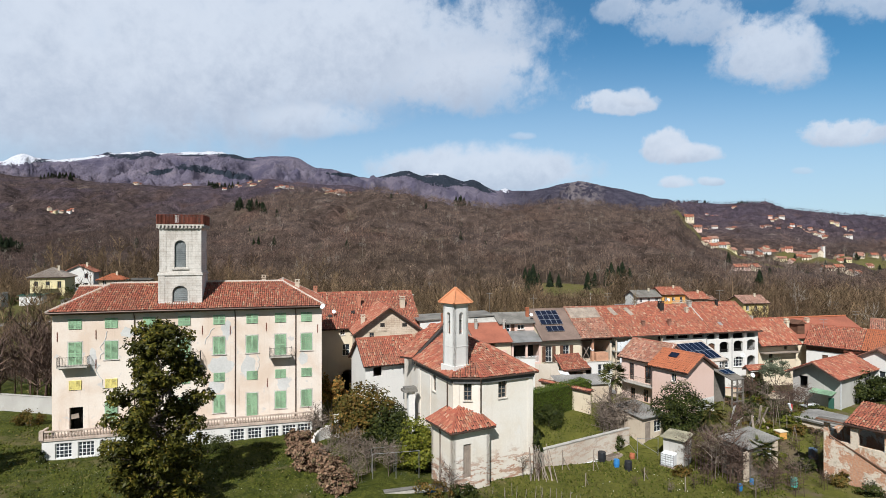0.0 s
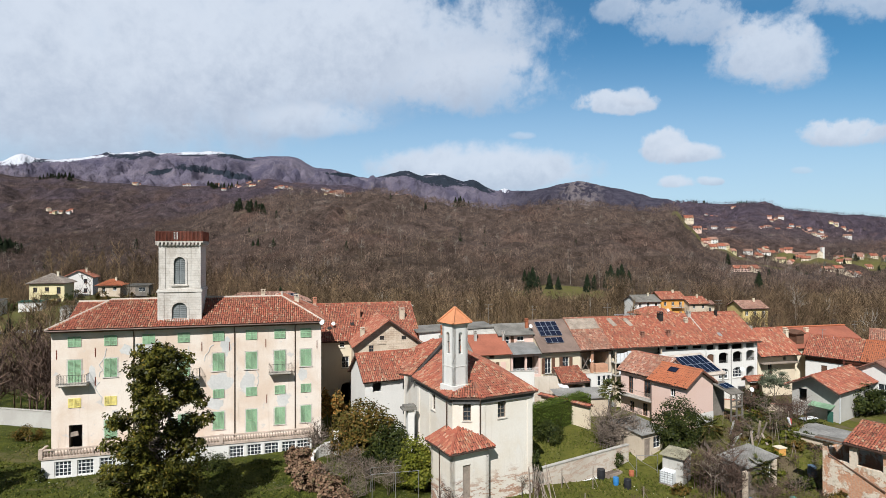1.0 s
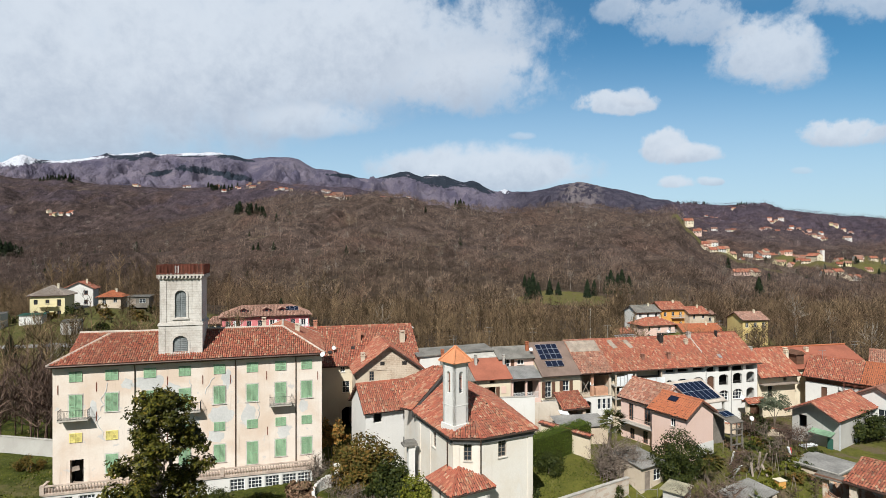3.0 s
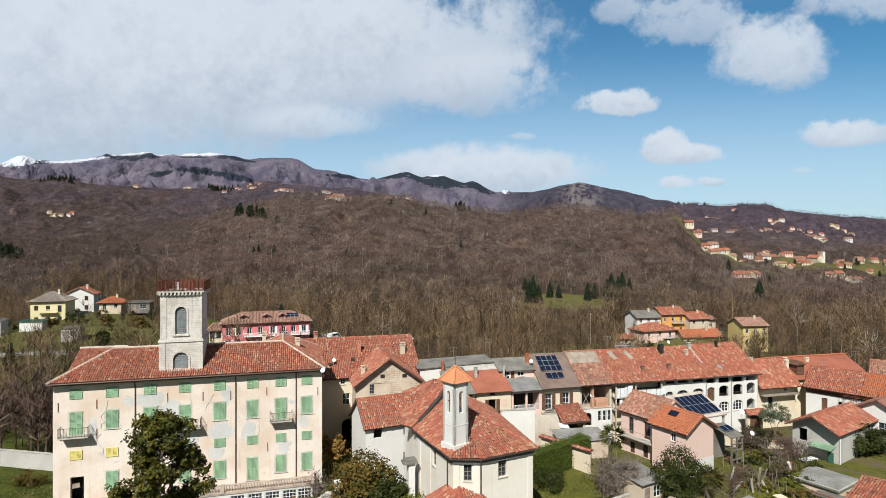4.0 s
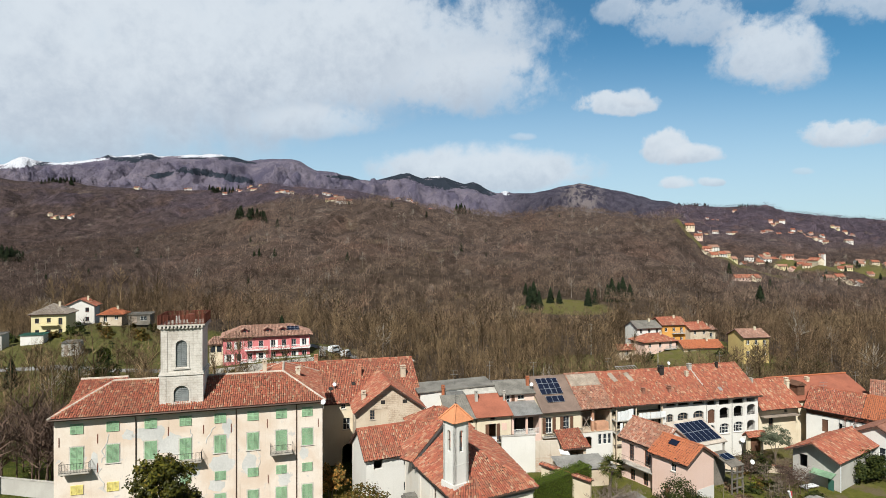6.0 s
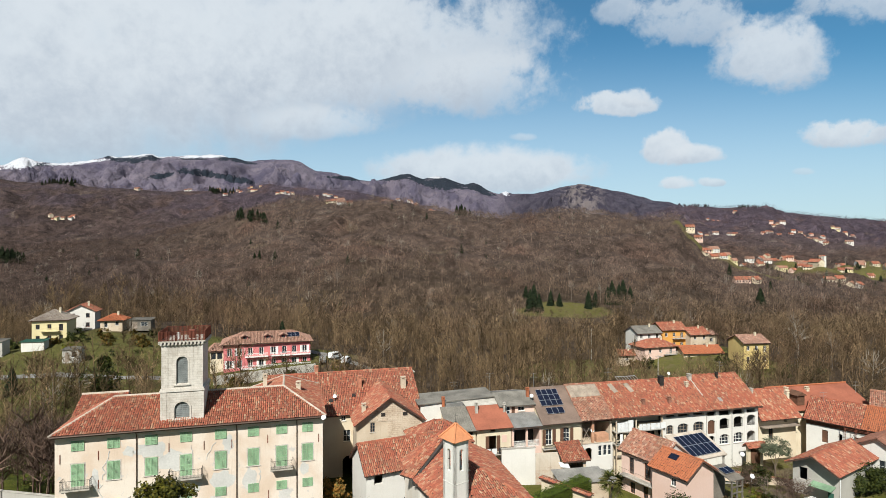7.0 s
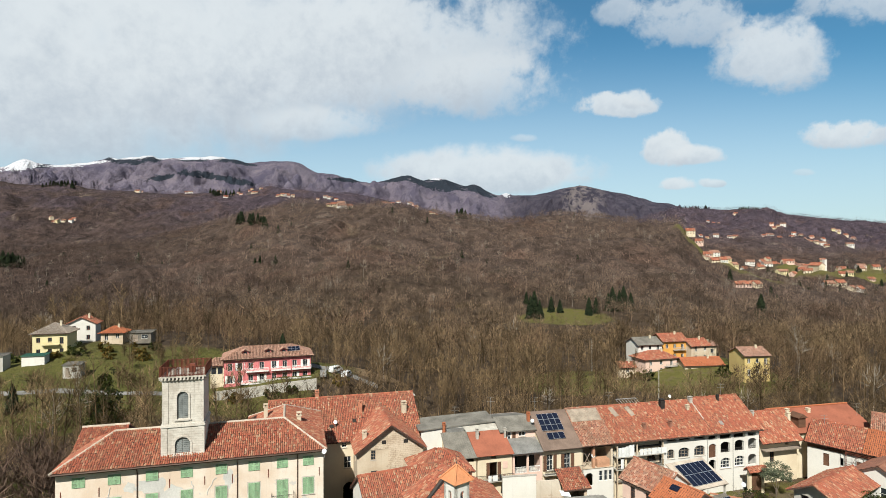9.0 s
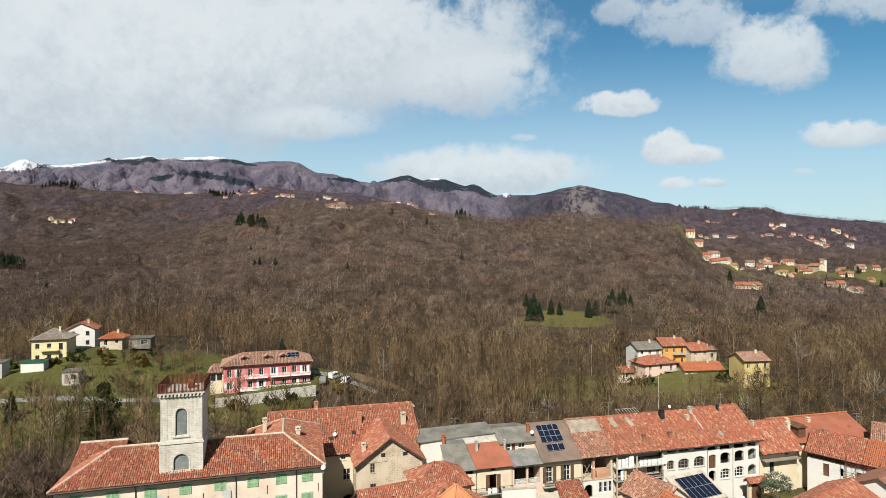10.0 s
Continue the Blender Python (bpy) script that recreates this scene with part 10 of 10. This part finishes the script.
def hill_villages():
    """Scattered houses of the villages on the far slopes."""
    rng = random.Random(12)
    kinds = []
    for k, (wm, rm, w, d, h) in enumerate((("white_wall", "clay_old", 11, 9, 6.0), ("cream_wall", "clay_old", 13, 9, 7.0), ("cream_wall", "clay_worn", 10, 10, 6.0), ("pink_wall", "clay_old", 12, 8, 5.5), ("white_wall", "clay_plum", 16, 9, 8.0), ("yellow_wall", "clay_worn", 10, 8, 6.0))):
        t = thing("village_house", 0, 0, -300 - 40 * k, 0, "small village house with pale walls and clay roof", "house", "houses of the hill villages")
        w, d, h = w * 0.9, d * 0.9, h * 0.72
        block_walls(t, 0, w, 0, d, -4.0, h, M[wm], "x", h + 3.0, thick=0.3)
        gable_roof(t, 0, w, 0, d, h, h + 3.1, M[rm], 0.6, 0.5, 0.9, 1.3, 80 + k, cap=False)
        m = face((0, 0), (1, 0))
        for f in range(2):
            for i in range(3):
                bm = bmesh.new()
                xc = w * (i + 0.5) / 3
                box(bm, xc - 0.6, xc + 0.6, -0.04, 0.02, 0.8 + f * h / 2, 2.3 + f * h / 2)
                part("window", bm, M["glass"], t)
        kinds.append(t)
    spots = PLOTS
    used = set()
    for x, y in spots:
        k = rng.randrange(len(kinds))
        m = pose(x, y, gz(x, y) + 0.3, 0, 0, rng.uniform(-35, 35))
        if k not in used:
            kinds[k].matrix_basis = m
            used.add(k)
        else:
            copy_thing(kinds[k], m)
    # parish church with its tower
    x, y = 556, 822
    c = thing("parish_church", x, y, gz(x, y), 10, "cream parish church with slim bell tower", "church")
    block_walls(c, 0, 10, 0, 20, -4, 9, M["cream_wall"], "y", 13)
    gable_roof(c, 0, 10, 0, 20, 9, 13, M["clay_old"], 0.6, 0.5, 0.9, 1.3, 99, cap=False, along="y")
    bm = bmesh.new()
    box(bm, 11, 15, 2, 6, -4, 17)
    box(bm, 10.7, 15.3, 1.7, 6.3, 17, 17.6)
    part("bell_tower", bm, M["white_wall"], c)
    bm = bmesh.new()
    cyl(bm, 13, 4, 17.6, 19.4, 2.6, 0.1, 4)
    part("spire", bm, M["clay_old"], c)


hill_villages()

# ---- garden walls and small things ----
def wall_thing(name, x0, y0, x1, y1, zt0, zt1, mat, label, thick=0.3, cope=None, deep=2.6):
    """A garden wall that follows the ground, with a coping."""
    yaw = math.degrees(math.atan2(y1 - y0, x1 - x0))
    L = math.hypot(x1 - x0, y1 - y0)
    t = thing(name, x0, y0, 0, yaw, label, "wall")
    bm = bmesh.new()
    poly(bm, [(0, 0, zt0 - deep), (L, 0, zt1 - deep), (L, 0, zt1), (0, 0, zt0)], thick, (0, 1, 0))
    part("wall", bm, mat, t)
    bm = bmesh.new()
    poly(bm, [(-0.05, -0.06, zt0 + 0.003), (L + 0.05, -0.06, zt1 + 0.003), (L + 0.05, -0.06, zt1 + 0.09), (-0.05, -0.06, zt0 + 0.09)], thick + 0.12, (0, 1, 0))
    part("coping", bm, cope or M["stone"], t)
    return t


M["slate_plastic"] = plain("slate_plastic", (0.10, 0.14, 0.19), 0.5, var=0.25)
M["pale_green"] = plain("pale_green_plastic", (0.10, 0.36, 0.29), 0.5, var=0.3)


def gardens():
    # sticks leaning on the chapel corner, ivy above them
    rng = random.Random(31)
    for i in range(16):
        x = 8.5 + i * 0.12
        t = thing("leaning_stick", x, 53.7 + rng.uniform(-0.4, 0.1), gz(x, 53.7), 0, "grey bean stick leaning on the chapel wall", "stick", "bean sticks")
        bm = bmesh.new()
        bar(bm, (rng.uniform(-0.3, 0.7), -0.6, -0.1), (rng.uniform(-0.3, 0.2), 0.7, rng.uniform(1.8, 3.1)), 0.035, 5)
        part("pole", bm, M["grey_wood"], t)
    shrub("ivy", 9.3, 54.6, [(0, 0, 3.4, 0.5, 0.4, 1.0), (0.1, 0, 2.2, 0.4, 0.4, 0.9), (-0.1, -0.2, 4.0, 0.3, 0.3, 0.5)], 0.14, 900, M["laurel"], "straggling ivy on the chapel corner", 401, stems=2, category="climber")
    # raised bed of old boards beside the garden wall
    t = thing("raised_bed", 18.6, 61.0, gz(18.6, 61.0), 30, "grey board-edged raised garden bed", "garden bed")
    for x0, x1, y0, y1 in ((-1.1, 1.1, -0.6, -0.52), (-1.1, 1.1, 0.52, 0.6), (-1.1, -1.02, -0.52, 0.52), (1.02, 1.1, -0.52, 0.52)):
        bm = bmesh.new()
        box(bm, x0, x1, y0, y1, -0.1, 0.32)
        part("board", bm, M["grey_wood"], t)
    bm = bmesh.new()
    box(bm, -1.02, 1.02, -0.52, 0.52, -0.1, 0.2)
    part("soil", bm, M["bark"], t)
    # fence posts with stays on the lawn
    for x, y, h in ((12.2, 56.6, 2.0), (15.6, 57.4, 2.2), (13.6, 52.8, 1.3), (20.0, 55.0, 1.3), (23.0, 52.6, 1.4)):
        t = thing("fence_post", x, y, gz(x, y), rng.uniform(0, 60), "weathered grey post with a slanting stay", "post", "posts on the lawn")
        bm = bmesh.new()
        bar(bm, (0, 0, -0.2), (0.03, 0, h), 0.05, 6)
        part("post", bm, M["grey_wood"], t)
        bm = bmesh.new()
        bar(bm, (0.75, 0, -0.1), (0.05, 0, h * 0.62), 0.04, 6)
        part("stay", bm, M["grey_wood"], t)
    # pale pillars of the long lean-to
    for x, y in ((30.0, 54.8), (34.7, 57.9)):
        t = thing("shed_pillar", x, y, -1.9, 33, "whitewashed corner pillar of a lean-to", "pillar")
        bm = bmesh.new()
        box(bm, -0.3, 0.3, -0.15, 0.15, -0.3, 3.1, None, 0.02)
        part("shaft", bm, M["old_wall"], t)
    wall_thing("garden_wall", 8.6, 55.6, 21.2, 63.0, 0.75, 0.9, M["garden_wall"], "stained plaster garden wall with stone coping", 0.3, M["concrete"])
    wall_thing("garden_wall", -66.0, 76.6, -41.0, 72.0, 1.5, 1.3, M["grey_wall"], "long pale garden wall beside the villa", 0.3, M["concrete"], 4.2)
    wall_thing("stone_wall", -5.2, 49.2, 1.2, 50.6, -0.35, -0.15, M["stone"], "low rough stone wall below the shrubbery", 0.4, M["slab"])
    wall_thing("garden_wall", 43.0, 89.5, 56.0, 82.6, -0.9, -0.6, M["old_wall"], "low garden wall along the path", 0.25, M["brick"], 1.6)
    f = thing("screen_fence", 41.6, 88.0, -3.6, 14, "dark green mesh fence before the white house", "fence")
    bm = bmesh.new()
    box(bm, 0, 9.5, 0, 0.03, 0.1, 2.0)
    part("mesh_screen", bm, M["green_cloth"], f)
    for i in range(6):
        bm = bmesh.new()
        bar(bm, (i * 1.9, -0.05, -0.3), (i * 1.9, -0.05, 2.1), 0.04)
        part("post", bm, M["zinc"], f)
    # curved white steps on the lawn
    s = thing("garden_steps", -13.2, 61.2, gz(-13.2, 61.2), 20, "curved white stone garden steps with a pillar", "steps")
    for i in range(9):
        a = radians(200 - i * 12)
        bm = bmesh.new()
        c, q = math.cos(a) * 2.6, math.sin(a) * 2.6
        box(bm, -0.32, 0.32, -0.16, 0.16, -0.3, 0.35 + 0.13 * i, Matrix.Translation((c + 1.4, q - 0.6, 0)) @ Matrix.Rotation(a + math.pi / 2, 4, "Z"))
        part("stone", bm, M["white_wall"], s)
    bm = bmesh.new()
    box(bm, 1.5, 2.0, 1.6, 2.1, -0.3, 2.4)
    box(bm, 1.42, 2.08, 1.52, 2.18, 2.4, 2.55)
    part("pillar", bm, M["white_wall"], s)
    # pergola frame by the wispy shrubs
    p = thing("pergola", -6.6, 52.0, gz(-6.6, 52), 12, "thin bare metal pergola frame", "pergola")
    for x in (0, 2.2, 4.4):
        for y in (0, 1.6):
            bm = bmesh.new()
            bar(bm, (x, y, -0.3), (x, y, 2.3), 0.03)
            part("post", bm, M["zinc"], p)
    for y in (0, 1.6):
        bm = bmesh.new()
        bar(bm, (-0.1, y, 2.3), (4.5, y, 2.3), 0.025)
        part("rail", bm, M["zinc"], p)
    # vine stakes at the foot of the garden
    rng = random.Random(8)
    for i in range(15):
        x, y = 4.6 + i * 0.55 + rng.uniform(-0.3, 0.3), 48.9 + rng.uniform(-0.5, 0.9)
        t = thing("vine_stake", x, y, gz(x, y), rng.uniform(0, 90), "grey wooden vine stake in the grass", "stake", "vine stakes")
        bm = bmesh.new()
        bar(bm, (0, 0, -0.2), (rng.uniform(-0.12, 0.12), rng.uniform(-0.1, 0.1), rng.uniform(0.7, 1.2)), 0.03, 5, 0.022)
        part("pole", bm, M["grey_wood"], t)
    # compost bins, barrels, planters, crates
    def barrel(x, y, r, h, mat, label, name="barrel"):
        t = thing(name, x, y, gz(x, y), 0, label, "container")
        bm = bmesh.new()
        cyl(bm, 0, 0, -0.05, h * 0.5, r * 0.86, r, 12)
        cyl(bm, 0, 0, h * 0.5, h, r, r * 0.9, 12)
        part("body", bm, mat, t)
        bm = bmesh.new()
        cyl(bm, 0, 0, h, h + 0.06, r * 0.95, r * 0.9, 12)
        part("lid", bm, mat, t)

    barrel(17.2, 60.0, 0.45, 1.0, M["black_plastic"], "black plastic compost bin in the grass", "compost_bin")
    barrel(19.2, 57.4, 0.4, 0.9, M["black_plastic"], "dark rubbish bin in the garden", "garden_bin")
    barrel(18.3, 58.4, 0.32, 0.7, M["blue_plastic"], "blue plastic tub on the grass", "tub")
    barrel(40.6, 60.8, 0.45, 1.1, M["slate_plastic"], "dull blue rain barrel beside the ruin", "rain_barrel")
    barrel(20.7, 60.6, 0.3, 0.5, M["clay_new"], "terracotta pot on the grass", "plant_pot")
    barrel(28.3, 52.8, 0.24, 0.6, M["blue_plastic"], "blue drum among the shrubs", "drum")
    barrel(33.9, 53.5, 0.32, 0.8, M["pale_green"], "pale green sack in the garden", "sack")
    barrel(30.1, 54.0, 0.2, 0.5, M["blue_plastic"], "small blue tub among the shrubs", "tub")
    barrel(-0.9, 50.0, 0.35, 0.5, M["blue_plastic"], "pale blue basin by the vestry", "basin")
    t = thing("ground_sheet", 15.6, 60.2, gz(15.6, 60.2), 20, "white plastic sheet on a garden bed", "sheet")
    bm = bmesh.new()
    box(bm, -1.5, 1.5, -0.6, 0.6, 0.03, 0.08, None, 0.02)
    part("sheet", bm, M["white_plastic"], t)
    t = thing("wooden_crate", 38.9, 63.8, gz(38.9, 63.8), 15, "pale wooden hive box in the garden", "crate")
    bm = bmesh.new()
    box(bm, -0.5, 0.5, -0.4, 0.4, 0.1, 0.95, None, 0.03)
    part("box", bm, M["orange_wall"], t)
    bm = bmesh.new()
    box(bm, -0.58, 0.58, -0.48, 0.48, 0.95, 1.03)
    part("lid", bm, M["cream_wall"], t)
    # leaning boards and rubbish heap near the lean-to
    for i in range(12):
        x, y = 36.4 + rng.uniform(-2.6, 2.8), 67.0 + rng.uniform(-1.8, 1.8)
        t = thing("loose_board", x, y, gz(x, y), rng.uniform(0, 180), "weathered loose board in the garden", "board", "loose boards")
        bm = bmesh.new()
        box(bm, -0.12, 0.12, -0.02, 0.02, -0.1, rng.uniform(1.0, 2.4), pose(0, 0, 0, rng.uniform(15, 60), 0, 0))
        part("plank", bm, M["white_paint"] if i % 3 == 0 else M["grey_wood"], t)
    for i in range(14):
        x, y = rng.uniform(33, 42), rng.uniform(60, 72)
        t = thing("garden_stake", x, y, gz(x, y), 0, "thin pole in the vegetable garden", "stake", "garden stakes")
        bm = bmesh.new()
        bar(bm, (0, 0, -0.2), (rng.uniform(-0.3, 0.3), rng.uniform(-0.3, 0.3), rng.uniform(1.4, 2.4)), 0.03, 5)
        part("pole", bm, M["grey_wood"], t)
    # frame of poles before the garden hut
    t = thing("pole_frame", 21.2, 60.4, gz(21.2, 60.4), 15, "grey metal frame by the garden hut", "frame")
    for a, b in (((0, 0, 0), (0, 0, 2.4)), ((2.6, 0, 0), (2.6, 0, 2.2)), ((0, 0, 2.0), (2.6, 0, 0.4)), ((-1.4, 0, 2.2), (0, 0, 0.6)), ((0, 0, 2.3), (2.6, 0, 2.1))):
        bm = bmesh.new()
        bar(bm, a, b, 0.03)
        part("tube", bm, M["zinc"], t)
    # railing along the path below the pink house
    t = thing("green_railing", 26.4, 68.2, gz(26.4, 68.2), -48, "thin green metal railing on a path", "railing")
    for i in range(7):
        bm = bmesh.new()
        bar(bm, (i * 0.9 - 3, 0, -0.4), (i * 0.9 - 3, 0, 1.0), 0.025)
        part("post", bm, M["green_cloth"], t)
    for z in (0.5, 1.0):
        bm = bmesh.new()
        bar(bm, (-3, 0, z), (2.4, 0, z), 0.02)
        part("rail", bm, M["green_cloth"], t)
    # tall lattice mast and poles in the valley
    for x, y, h in ((62.0, 160.0, 13.0), (56.0, 210.0, 12.0)):
        t = thing("power_pole", x, y, gz(x, y), 0, "slender grey power pole among the trees", "pole")
        bm = bmesh.new()
        bar(bm, (0, 0, -0.5), (0, 0, h), 0.16, 7, 0.09)
        part("pole", bm, M["concrete"], t)
        bm = bmesh.new()
        bar(bm, (-0.9, 0, h - 0.5), (0.9, 0, h - 0.5), 0.05, 5)
        part("crossarm", bm, M["zinc"], t)


gardens()
